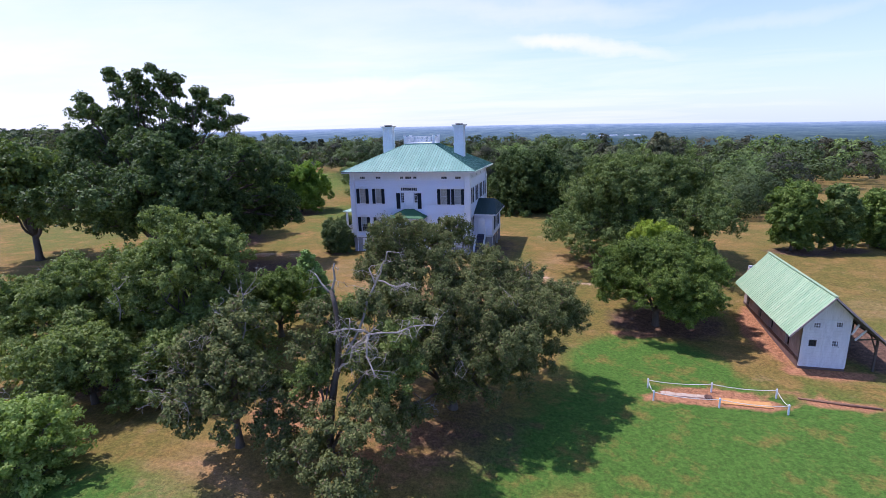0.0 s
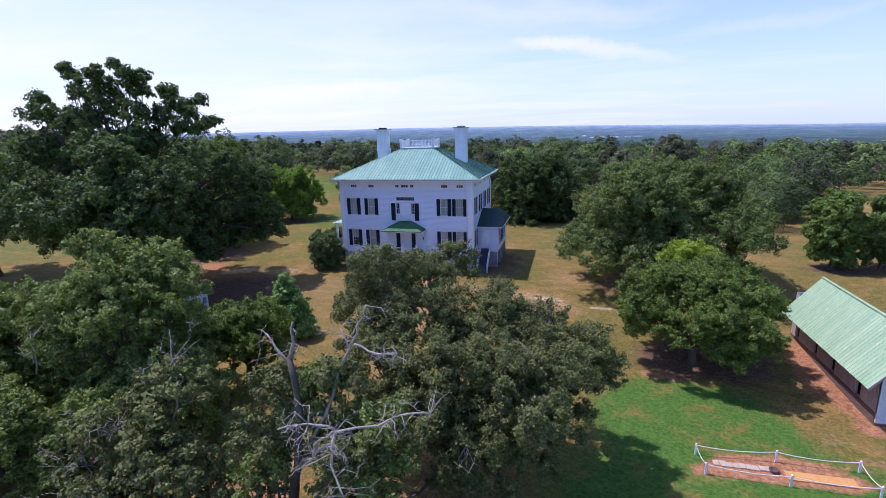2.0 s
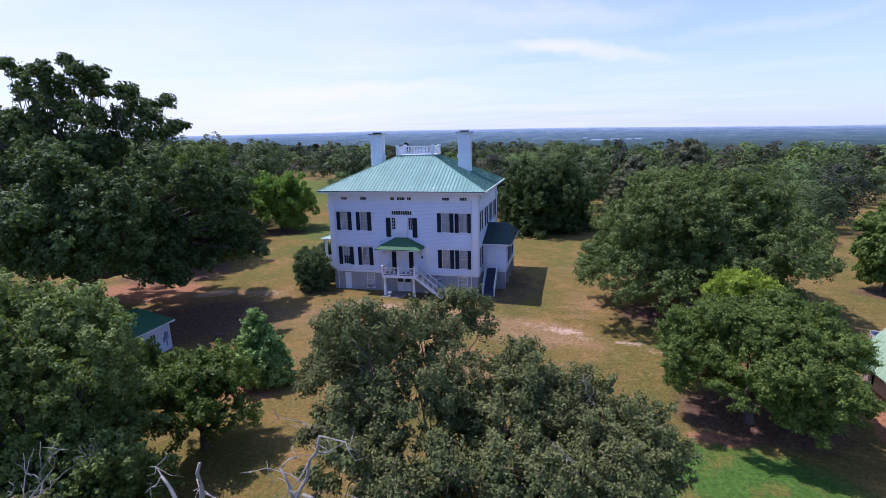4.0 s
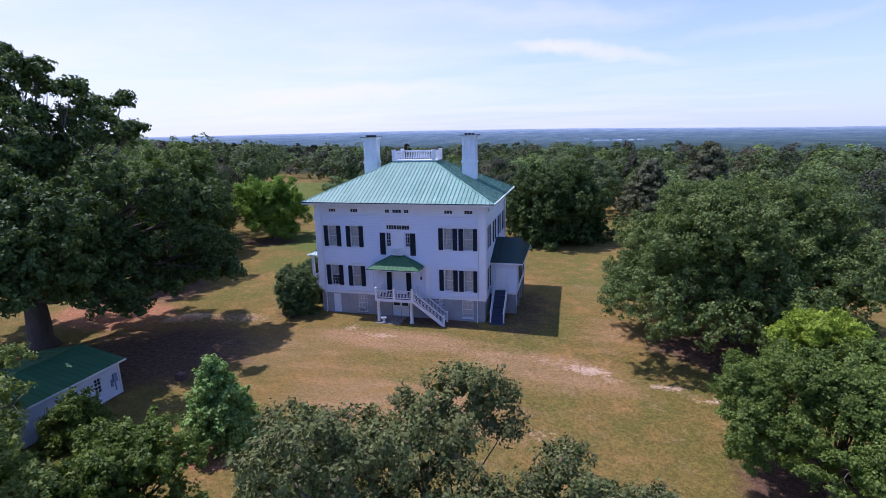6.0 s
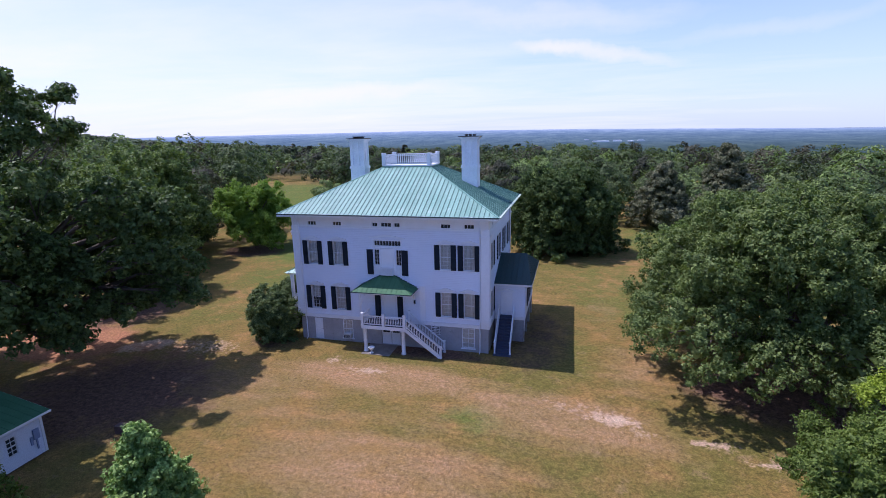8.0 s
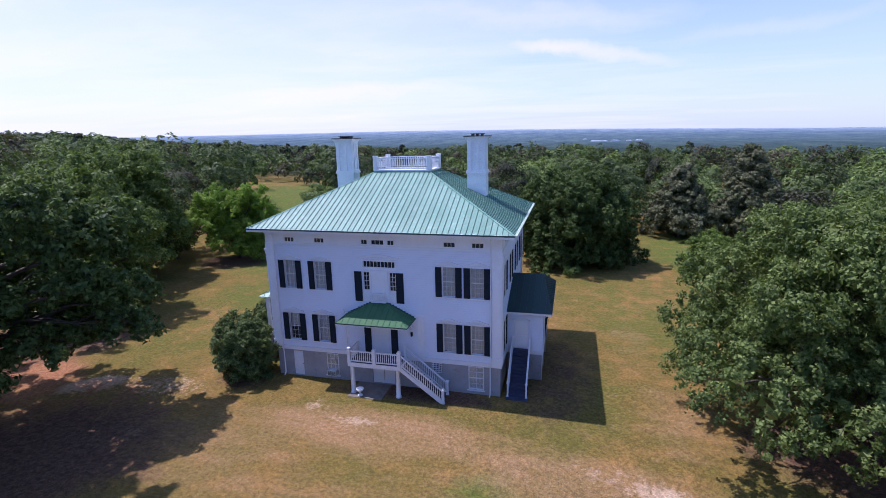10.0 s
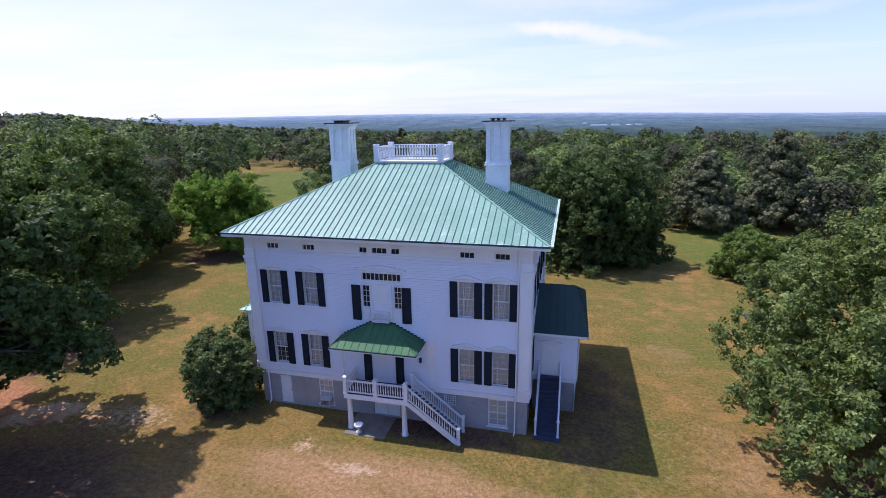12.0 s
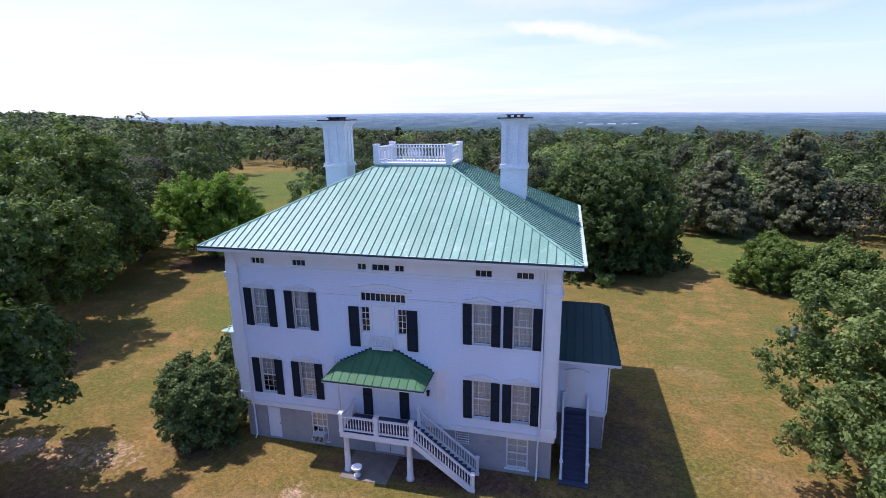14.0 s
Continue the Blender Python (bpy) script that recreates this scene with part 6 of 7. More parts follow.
# the great oak on the left: tall middle, spreading low limbs
tree("oak_tree", "huge dark oak with spreading limbs over bare soil", (-28.8, -13.3), [
    (-1.6, -2.3, 24.2, 0.5, 0.5, 0.4), (-4.5, 0.7, 23.8, 0.7, 0.7, 0.6), (0.6, -1.2, 23.6, 0.9, 0.9, 0.8), (-2.5, 0.2, 22, 1.5, 1.5, 1.3), (0.7, -0.2, 22.6, 1.2, 1.2, 1), (0.8, 1.3, 24.8, 0.6, 0.6, 0.5), (3.6, -0.2, 23.6, 0.6, 0.6, 0.5), (2.9, 1.2, 22.6, 1.3, 1.3, 1.1), (4.6, 0.8, 23.3, 0.8, 0.8, 0.7),
    (2.4, 2.9, 22, 1, 1, 0.8), (7.9, 0.5, 21.6, 0.9, 0.9, 0.8), (6.9, 2.6, 20.4, 1.1, 1.1, 0.9), (9.3, 1.3, 19.5, 0.9, 0.9, 0.8), (8.2, 4.4, 20.9, 0.8, 0.8, 0.6), (12.2, 1.1, 18.5, 0.7, 0.7, 0.6), (8.3, 4.1, 18, 1, 1, 0.8), (8.5, 1.1, 17.9, 1.2, 1.2, 1), (-7.5, -0.7, 21.3, 1.1, 1.1, 0.9),
    (-5.4, -3, 19.8, 1.4, 1.4, 1.2), (-5.1, -0.9, 19.3, 1.3, 1.3, 1.1), (-1.8, -1.9, 19.2, 1.5, 1.5, 1.3), (-1.1, 0.6, 19.5, 1.7, 1.7, 1.5), (4.2, -0.9, 19.6, 1.6, 1.6, 1.4), (4.8, 1.7, 19.3, 1.6, 1.6, 1.4), (-0.4, -1.7, 16.7, 1.8, 1.8, 1.5), (-0.3, 1.9, 16.9, 1.9, 1.9, 1.6), (4.8, 0.5, 16.8, 1.6, 1.6, 1.3),
    (-7.3, 0.2, 16.8, 1.6, 1.6, 1.4), (-5, -4, 13, 3.61, 3.44, 2.79), (5, -3, 13, 3.94, 3.61, 2.95), (0, 5, 14, 3.69, 3.69, 2.87), (-7, 3, 12, 3.28, 3.28, 2.62), (8, 4, 11.5, 3.77, 3.77, 2.79), (0, -6, 10.5, 3.44, 3.44, 2.62), (9.4, 2, 8.2, 2.62, 2.79, 1.8), (8.6, 7, 7.4, 2.79, 2.79, 1.97),
    (7, -6, 7.6, 2.95, 2.79, 1.8), (9.6, -1.5, 6.2, 2.4, 2.2, 1.4), (-8, -3, 7.5, 3.28, 3.28, 2.13), (3, 9, 7, 3.61, 3.28, 2.3), (3, -9, 8.5, 2.79, 2.79, 1.97), (9.5, -3, 9.5, 2.62, 2.62, 1.97), (10.4, 4.5, 5.6, 2.2, 2.2, 1.5), (5, 3, 8.5, 3.44, 3.44, 2.46),
    (-8, -7, 9.5, 2.95, 2.95, 2.13), (8.6, 9, 5.4, 3, 3, 1.8), (4, -7, 12.5, 2.62, 2.46, 1.97), (0, -9, 12, 2.62, 2.46, 1.97), (6, -9, 9.5, 2.6, 2.6, 1.8), (8.5, -4.5, 13.5, 2.4, 2.4, 1.8), (7, -8, 12, 2.8, 2.6, 2), (6, 0, 6.4, 2.4, 2.2, 1.5),
    (9.3, 0.5, 5.3, 2, 1.9, 1.2), (10.6, 0.3, 4.5, 1.3, 1.3, 0.8), (9.4, 6.5, 5.2, 1.9, 1.9, 1.2), (-2, -3, 6.4, 2.8, 2.8, 1.8), (-10, 0, 15, 2.4, 2.4, 2), (10.5, -1, 15.2, 1.8, 1.8, 1.2), (9.8, -7, 12.6, 2.2, 2.2, 1.7), (7.8, -7.6, 15.4, 2, 2, 1.6), (10.8, -5, 8.4, 2.2, 2.2, 1.6),
    (2, -4, 16, 2.4, 2.4, 1.9), (-6, -3, 16.6, 2.2, 2.2, 1.8), (-1.5, -2, 18.6, 2, 2, 1.7), (5.2, -1.6, 16.6, 2, 2, 1.6), (0, 0, 21.2, 1.8, 1.8, 1.6), (11.5, -7.5, 11, 2.4, 2.4, 1.8), (12.4, -5.4, 13.2, 2, 2, 1.6), (10.5, -9.6, 9.5, 2.3, 2.3, 1.7), (8.5, -10.6, 12, 2.4, 2.4, 1.8), (5.5, -11.5, 10.5, 2.4, 2.4, 1.8), (13, 6, 11.8, 2.0, 2.2, 1.6), (13.6, 4.6, 9.2, 2.0, 2.0, 1.5), (12, 8, 12.6, 2.2, 2.2, 1.7), (13.2, 7.4, 8, 2.2, 2.2, 1.5), (12, 4.6, 13.8, 1.8, 1.8, 1.4), (14.2, 6.4, 6.2, 1.7, 1.7, 1.1),
    (-8, 4, 6.2, 2.8, 2.8, 1.8), (-4, 8, 6, 3, 2.8, 1.9), (1.5, 7, 6.2, 2.6, 2.4, 1.6)],
    OAK_LEAF, 11, size=0.27, tuft=0.40, cover=0.95, dense=0.95, share=0.40, trunk=1.05, fork=0.36)
tree("oak_tree", "dense dark oak at the edge of the lawn", (-36, 7), round_lobes(12, 7.6, 2.0, 14.5, 13), OAK_LEAF_MID, 12, size=0.27, tuft=0.45, cover=0.75, dense=0.95, trunk=0.6)
tree("oak_tree", "dense dark oak among other trees", (-43, 19), round_lobes(13, 9, 1.5, 15.5, 12), OAK_LEAF_MID, 13, size=0.30, tuft=0.5, cover=0.72, dense=0.95, trunk=0.55)
tree("oak_tree", "spreading oak with thin lower branches", (-52, -12), round_lobes(14, 7.5, 5.0, 16.0, 11), OAK_LEAF_MID, 14, size=0.42, tuft=0.6, cover=0.7, dense=0.9, trunk=0.5)
# the wide oak right of the house
tree("oak_tree", "broad low-branched oak over leaf litter", (30.0, 1.2), round_lobes(21, 11.3, 0.3, 13.8, 42, 0.26, 0.81, 0.85), BROAD_LEAF, 21, size=0.165, tuft=0.37, cover=0.62, dense=0.72, trunk=0.8, fork=0.3)
# fresh green tree by the barn, with a lime-green top
tree("pecan_tree", "bright green rounded tree with lime new growth", (29.6, -18.2), round_lobes(23, 6.5, 0.4, 7.0, 26, 0.25, 0.82, 0.75), PECAN_LEAF, 23, flat=0.7, ball=0.12, slim=0.24, size=0.14, tuft=0.30, cover=1.0, dense=0.95, trunk=0.35, fork=0.3,
     extra=([(-0.3, 3.4, 7.0, 1.5, 1.4, 0.9), (0.9, 4.2, 6.6, 1.3, 1.2, 0.8), (-1.3, 4.2, 6.2, 1.0, 1.0, 0.7)], LIME_LEAF, "lime-green new growth at the top"))
# the old grey-green tree under the flight path, many-topped
OLIVE = (14.6, -36.6)
tree("olive_tree", "old grey-green many-stemmed tree with dead twigs", OLIVE, [(x - OLIVE[0], y - OLIVE[1], *l) for x, y, *l in (
    (13.3, -31.0, 9.5, 1.5, 1.3, 1.4), (12.3, -32.6, 9.1, 1.6, 1.4, 1.5), (10.9, -35.0, 10.1, 1.8, 1.6, 1.6), (9.3, -33.8, 8.6, 1.6, 1.5, 1.5), (8.4, -33.2, 7.7, 1.3, 1.3, 1.4), (16.4, -31.8, 7.3, 1.5, 1.5, 1.5), (18.2, -31.6, 6.5, 1.5, 1.5, 1.4), (19.5, -31.6, 6.0, 1.4, 1.4, 1.4),
    (20.6, -33.0, 4.6, 1.4, 1.5, 1.5), (18.6, -34.0, 6.0, 1.8, 1.8, 1.6), (15.5, -34.0, 7.0, 1.9, 1.8, 1.7), (13.0, -35.5, 8.0, 1.8, 1.8, 1.8), (16.8, -37.0, 6.5, 1.9, 1.8, 1.7), (21.2, -31.4, 5.4, 1.3, 1.3, 1.2), (14.0, -38.5, 6.8, 1.8, 1.8, 1.7), (15.6, -39.8, 4.7, 1.6, 1.6, 1.5),
    (13.5, -41.0, 4.8, 1.7, 1.7, 1.6), (11.6, -38.0, 6.6, 1.7, 1.7, 1.6), (10.2, -36.0, 7.0, 1.7, 1.7, 1.7), (13.4, -43.0, 2.4, 1.6, 1.5, 1.4), (15.5, -36.0, 4.0, 2.2, 2.2, 1.9),
    (12.5, -37.0, 3.8, 2.0, 2.0, 1.9), (18.0, -33.0, 3.6, 1.9, 1.9, 1.7), (14.0, -32.8, 5.6, 1.8, 1.8, 1.7), (10.8, -39.8, 4.0, 1.4, 1.4, 1.4), (9.6, -35.0, 5.4, 1.5, 1.5, 1.5), (20.9, -34.0, 5.7, 1.4, 1.5, 1.3), (19.2, -35.6, 5.6, 1.5, 1.5, 1.3), (18.4, -36.0, 2.0, 1.8, 1.8, 1.4), (16.4, -38.6, 2.4, 1.9, 1.9, 1.5), (19.6, -34.0, 2.4, 1.6, 1.6, 1.4), (18.6, -38.4, 5.0, 1.6, 1.6, 1.4), (16.8, -29.6, 5.4, 1.5, 1.4, 1.3), (19.0, -29.4, 4.9, 1.5, 1.4, 1.3), (21.0, -29.6, 4.3, 1.4, 1.4, 1.2), (22.0, -31.4, 4.0, 1.1, 1.3, 1.1))],
    GREY_LEAF, 31, size=0.125, tuft=0.28, cover=0.9, dense=0.8, ball=0.15, trunk=0.3, fork=0.25, dead=7, flat=0.95, slim=0.2)
# the leaning, half-dead tree beside it
TWIST = (9.2, -43.7)
twisted = tree("twisted_tree", "leaning half-dead tree with bleached bare limbs", TWIST, [
    (0.4, 0.7, 7.7, 1.1, 1.1, 1.0), (-0.5, 0.4, 6.0, 1.4, 1.4, 1.1), (2.6, 1.0, 8.2, 0.9, 0.9, 0.9), (3.4, -0.1, 6.0, 1.4, 1.3, 1.0), (-1.5, 0.3, 3.3, 1.5, 1.4, 1.3), (1.6, -1.7, 2.6, 1.6, 1.5, 1.4), (3.6, -2.1, 3.2, 1.6, 1.5, 1.4), (-2.2, -1.1, 1.9, 1.4, 1.3, 1.2), (0.0, -2.7, 1.4, 1.5, 1.4, 1.2), (2.8, -3.3, 1.4, 1.5, 1.4, 1.3)],
    GREY_LEAF, 33, size=0.13, tuft=0.27, cover=0.85, dense=0.85, trunk=0.14, fork=0.3, lean=(0.9, -0.7), slim=0.28,
    extra=([(0.9, 0.9, 6.6, 1.1, 1.0, 1.0), (1.7, 1.2, 7.8, 0.9, 0.9, 0.9), (0.3, 0.9, 5.0, 1.2, 1.1, 1.0), (2.2, 0.5, 5.6, 1.1, 1.0, 0.9), (3.9, 0.6, 6.8, 1.2, 1.1, 0.8), (2.6, 0.8, 3.6, 1.3, 1.2, 1.0), (-0.8, 0.3, 4.4, 1.1, 1.1, 0.9), (4.4, 0.2, 5.0, 1.3, 1.2, 1.0)], THICKET_LEAF, "fresh green leaves round the bare stems"))


def make_snags():
    """the leaning stem, its fork, and the broken and bleached limbs; world places"""
    rng = np.random.default_rng(34)
    drop = float(ground_z(*TWIST))
    limbs = [([(9.2, -43.7, drop - 0.2), (9.3, -43.4, 1.0), (9.55, -43.1, 3.0), (10.3, -43.7, 5.0), (10.5, -43.6, 7.0), (10.1, -43.3, 9.2)], 0.27, 0.6, BARK, 0),
             ([(10.1, -43.3, 9.1), (10.35, -43.3, 9.8), (10.4, -43.3, 10.6)], 0.08, 0.6, DEADWOOD, 2),
             ([(10.1, -43.3, 9.0), (9.6, -43.3, 9.5), (9.2, -43.2, 10.0)], 0.07, 0.6, DEADWOOD, 3),
             ([(10.2, -43.6, 4.8), (11.4, -43.3, 7.0), (12.2, -42.6, 9.4), (12.5, -42.5, 10.0), (12.9, -42.5, 11.1)], 0.08, 0.65, DEADWOOD, 7),
             ([(12.2, -42.6, 9.3), (11.9, -42.6, 10.2)], 0.05, 0.5, DEADWOOD, 2),
             ([(10.3, -43.7, 4.9), (11.6, -44.6, 6.4), (12.6, -45.4, 7.6), (13.0, -45.6, 8.0), (14.4, -44.4, 7.9), (15.6, -43.8, 7.9)], 0.07, 0.6, DEADWOOD, 34),
             ([(13.0, -45.6, 8.0), (13.1, -46.2, 7.2), (13.6, -46.6, 6.5)], 0.06, 0.6, DEADWOOD, 14),
             ([(13.0, -45.5, 8.0), (12.2, -45.8, 8.3), (11.2, -46.0, 8.1)], 0.05, 0.6, DEADWOOD, 14),
             ([(12.4, -42.6, 9.6), (13.4, -42.8, 9.4), (14.2, -43.0, 9.6)], 0.045, 0.6, DEADWOOD, 9)]
    shift = np.array((TWIST[0], TWIST[1], drop))
    for pts, r, taper, wood, twigs in limbs:
        pts = [np.array(p) - shift for p in pts]
        bm = bmesh.new()
        path = []
        for a, b in zip(pts, pts[1:]):
            path += limb_points(rng, a, b, 3, 0, 0.10)[:-1]
        path.append(pts[-1])
        n = len(path) - 1
        bm_tube(bm, path, [r * (1 - taper * k / n) for k in range(n + 1)], 8)
        for k in range(twigs):
            s0 = path[int(rng.integers(1, n + 1))]
            e = s0 + rand_dirs(rng, 1)[0] * np.array((1, 1, 0.7)) * rng.uniform(0.5, 1.5)
            q = limb_points(rng, s0, e, 3, 0.04, 0.35)
            bm_tube(bm, q, [0.020, 0.015, 0.010, 0.005], 4)
            for h in range(3):
                e2 = q[2] + rand_dirs(rng, 1)[0] * rng.uniform(0.2, 0.7)
                bm_tube(bm, limb_points(rng, q[2], e2, 2, 0, 0.3), [0.013, 0.009, 0.005], 3)
        if wood is BARK:
            part("stem", bm, wood, twisted, "dark leaning stem", None, True)
        else:
            part("dead_limb", bm, wood, twisted, "broken bleached dead limb", None, True)


make_snags()
# thicket of small trees on the left
ELM = dict(size=0.155, tuft=0.29, cover=0.64, dense=0.85, flat=0.8, slim=0.3)
tree("elm_tree", "green leafy tree in a thicket", (-5.0, -35.6), round_lobes(41, 5.2, 1.5, 12.0, 18, 0.33, 0.74) + [(3.2, 0.4, 9.3, 1.3, 1.3, 1.0), (1.8, 0.2, 9.9, 1.3, 1.3, 1.0)], THICKET_LEAF, 41, trunk=0.32, fork=0.3, dead=7, **ELM)
tree("elm_tree", "dark green leafy tree in a thicket", (-14.2, -38.0), round_lobes(42, 6.0, 0.8, 8.2, 15, 0.36, 0.72), THICKET_LEAF, 42, trunk=0.3, fork=0.3, dead=2, **ELM)
tree("elm_tree", "sprawling green tree in a thicket", (-8.2, -42.2), round_lobes(43, 4.2, 0.5, 5.4, 11, 0.4, 0.72), THICKET_LEAF, 43, trunk=0.24, fork=0.3, dead=6, **ELM, bare=(((-7.4, -40.0, 5.0), (-7.0, -39.3, 7.7)),))
tree("elm_tree", "sprawling grey-green tree with a broken bleached top", (4.2, -44.2), [
    (0.4, 0.6, 7.2, 1.5, 1.5, 1.4), (-0.9, -0.4, 6.2, 1.7, 1.6, 1.4), (1.4, -1.2, 5.2, 1.6, 1.5, 1.3), (-1.2, -1.8, 4.2, 1.6, 1.6, 1.3), (0.4, -2.3, 3.4, 1.6, 1.4, 1.3), (-2.0, 0.0, 4.4, 1.6, 1.6, 1.4), (1.5, 0.4, 3.6, 1.4, 1.4, 1.3), (0.0, 0.2, 5.0, 1.4, 1.4, 1.2)],
    GREY_LEAF, 44, trunk=0.24, fork=0.35, dead=8, **ELM, bare=(((4.6, -43.5, 6.0), (5.5, -42.9, 9.4)), ((4.0, -45.4, 4.4), (2.6, -46.8, 4.4)), ((3.8, -45.6, 4.0), (3.4, -47.2, 4.2)), ((4.4, -45.6, 4.2), (1.8, -46.0, 4.8)), ((4.4, -43.4, 7.0), (2.6, -42.6, 7.6)), ((4.4, -43.4, 6.6), (3.6, -42.0, 8.0))))
tree("elm_tree", "low-branched green tree beside a thicket", (-2.0, -29.9), round_lobes(45, 3.2, 1.6, 5.7, 12, 0.42, 0.72), PECAN_LEAF, 45, trunk=0.26, fork=0.35, **ELM)
tree("elm_tree", "small green tree with dead twigs in a thicket", (-0.6, -37.2), round_lobes(46, 2.6, 0.8, 5.6, 10, 0.46, 0.68), THICKET_LEAF, 46, trunk=0.22, fork=0.35, dead=5, **ELM)
tree("elm_tree", "leafy tree at the back of a thicket", (-14.5, -29.2), round_lobes(47, 4.6, 1.0, 7.4, 12, 0.4, 0.72), THICKET_LEAF, 47, trunk=0.26, fork=0.35, **ELM)
tree("elm_tree", "low green tree tangled with dead twigs", (-3.6, -39.4), round_lobes(49, 3.6, 0.2, 4.8, 12, 0.4, 0.72), THICKET_LEAF, 49, trunk=0.2, fork=0.35, dead=10, **ELM)
tree("elm_tree", "leafy tree in the middle of a thicket", (-11.8, -33.6), round_lobes(50, 4.0, 0.6, 6.6, 12, 0.4, 0.72), THICKET_LEAF, 50, trunk=0.22, fork=0.35, dead=4, **ELM)
tree("sapling", "pale fresh-green young tree", (-5.4, -49.0), round_lobes(48, 3.2, 0.0, 4.2, 12, 0.4, 0.72), PALE_LEAF, 48, trunk=0.16, fork=0.35, **ELM)


# shrub against the outbuilding
tree("green_shrub", "loose green shrub beside the white outbuilding", (-12.3, -24.0), round_lobes(55, 2.0, -0.2, 2.8, 12, 0.45, 0.66), PECAN_LEAF, 55, trunk=0.1, fork=0.2, category="shrub", **ELM)


# evergreen cone and shrubs near the house
def cone_lobes(r, h, n, seed):
    rng = np.random.default_rng(seed)
    out = []
    for k in range(n):
        z = h * (0.08 + 0.86 * (k / n))
        rr = r * (1 - z / h) ** 0.8 * 0.72
        a = k * 2.4
        s = max(0.25, 0.5 * r * (1.05 - z / h))
        out.append((math.cos(a) * rr, math.sin(a) * rr, z + s * 0.2, s * 1.15, s * 1.15, s * 0.9))
    return out


tree("magnolia", "young cone-shaped magnolia with glossy leaves", (-3.4, -22.2), cone_lobes(2.1, 5.9, 24, 51), MAGNOLIA_LEAF, 51, size=0.15, tuft=0.22, cover=0.8, share=0.45, trunk=0.13, fork=0.2)
tree("camellia_shrub", "dense rounded evergreen shrub by the house corner", (-10.7, -0.9), round_lobes(52, 2.35, -0.5, 4.7, 18, 0.48, 0.64), SHRUB_LEAF, 52, size=0.13, tuft=0.2, cover=0.9, trunk=0.12, fork=0.2, category="shrub")
tree("camellia_shrub", "smaller evergreen shrub beside the side porch", (-11.6, 3.6), round_lobes(53, 1.7, -0.4, 4.6, 12, 0.5, 0.6), SHRUB_LEAF, 53, size=0.16, tuft=0.24, trunk=0.1, fork=0.2, category="shrub")
tree("maple_tree", "light green tree behind the house on the lawn edge", (-35.5, 32.5), round_lobes(54, 6.6, 1.0, 10.6, 14, 0.42, 0.7), BRIGHT_LEAF, 54, size=0.25, tuft=0.42, cover=0.85, dense=0.95, trunk=0.3, fork=0.25)
tree("cedar_tree", "dark dense cedar behind the house", (12.6, 37.5), round_lobes(55, 7.8, -1.0, 12.4, 28, 0.40, 0.74), CEDAR_LEAF, 55, size=0.28, tuft=0.45, cover=0.62, dense=0.9, ball=0.6, trunk=0.45, fork=0.2)
tree("cedar_tree", "dark dense cedar behind the house", (17.6, 38.5), round_lobes(56, 4.6, -0.8, 10.4, 18, 0.42, 0.7), CEDAR_LEAF, 56, size=0.28, tuft=0.42, cover=0.62, dense=0.9, ball=0.6, trunk=0.35, fork=0.2)
tree("magnolia", "old dark magnolia at the far lawn edge", (30.0, 58.0), cone_lobes(5.6, 12.6, 22, 57), MAGNOLIA_BROWN, 57, size=0.3, tuft=0.5, cover=0.75, ball=0.85, trunk=0.3, fork=0.2)
tree("magnolia", "tall old dark magnolia at the far lawn edge", (41.0, 61.5), cone_lobes(6.4, 15.6, 26, 58), MAGNOLIA_BROWN, 58, size=0.3, tuft=0.5, cover=0.75, ball=0.85, trunk=0.3, fork=0.2)
tree("lawn_shrub", "rounded green shrub on the back lawn", (29.0, 33.0), round_lobes(59, 3.2, -0.5, 5.3, 12, 0.5, 0.66), FRESH_LEAF, 59, size=0.19, tuft=0.32, cover=0.9, trunk=0.14, fork=0.2, category="shrub")
tree("lawn_shrub", "rounded dark green shrub on the back lawn", (33.5, 30.0), round_lobes(60, 3.4, -0.5, 5.6, 12, 0.5, 0.66), OAK_LEAF_MID, 60, size=0.19, tuft=0.32, cover=0.9, trunk=0.14, fork=0.2, category="shrub")
for i, (x, y, h, r, n) in enumerate(((50.0, 8.7, 9.2, 2.9, 14), (55.4, 9.6, 8.8, 2.5, 12), (61.4, 12.0, 7.6, 3.0, 12), (68.0, 13.5, 8.2, 3.2, 12))):
    tree("lawn_tree", "dense upright tree in a ring of bare soil", (x, y), round_lobes(61 + i, r * 1.1, 0.0, h, n + 6, 0.46, 0.62), FRESH_LEAF if i % 2 == 0 else OAK_LEAF_MID, 61 + i, size=0.28, tuft=0.42, ball=0.6, trunk=0.2, fork=0.25, group="trees beyond the barn")


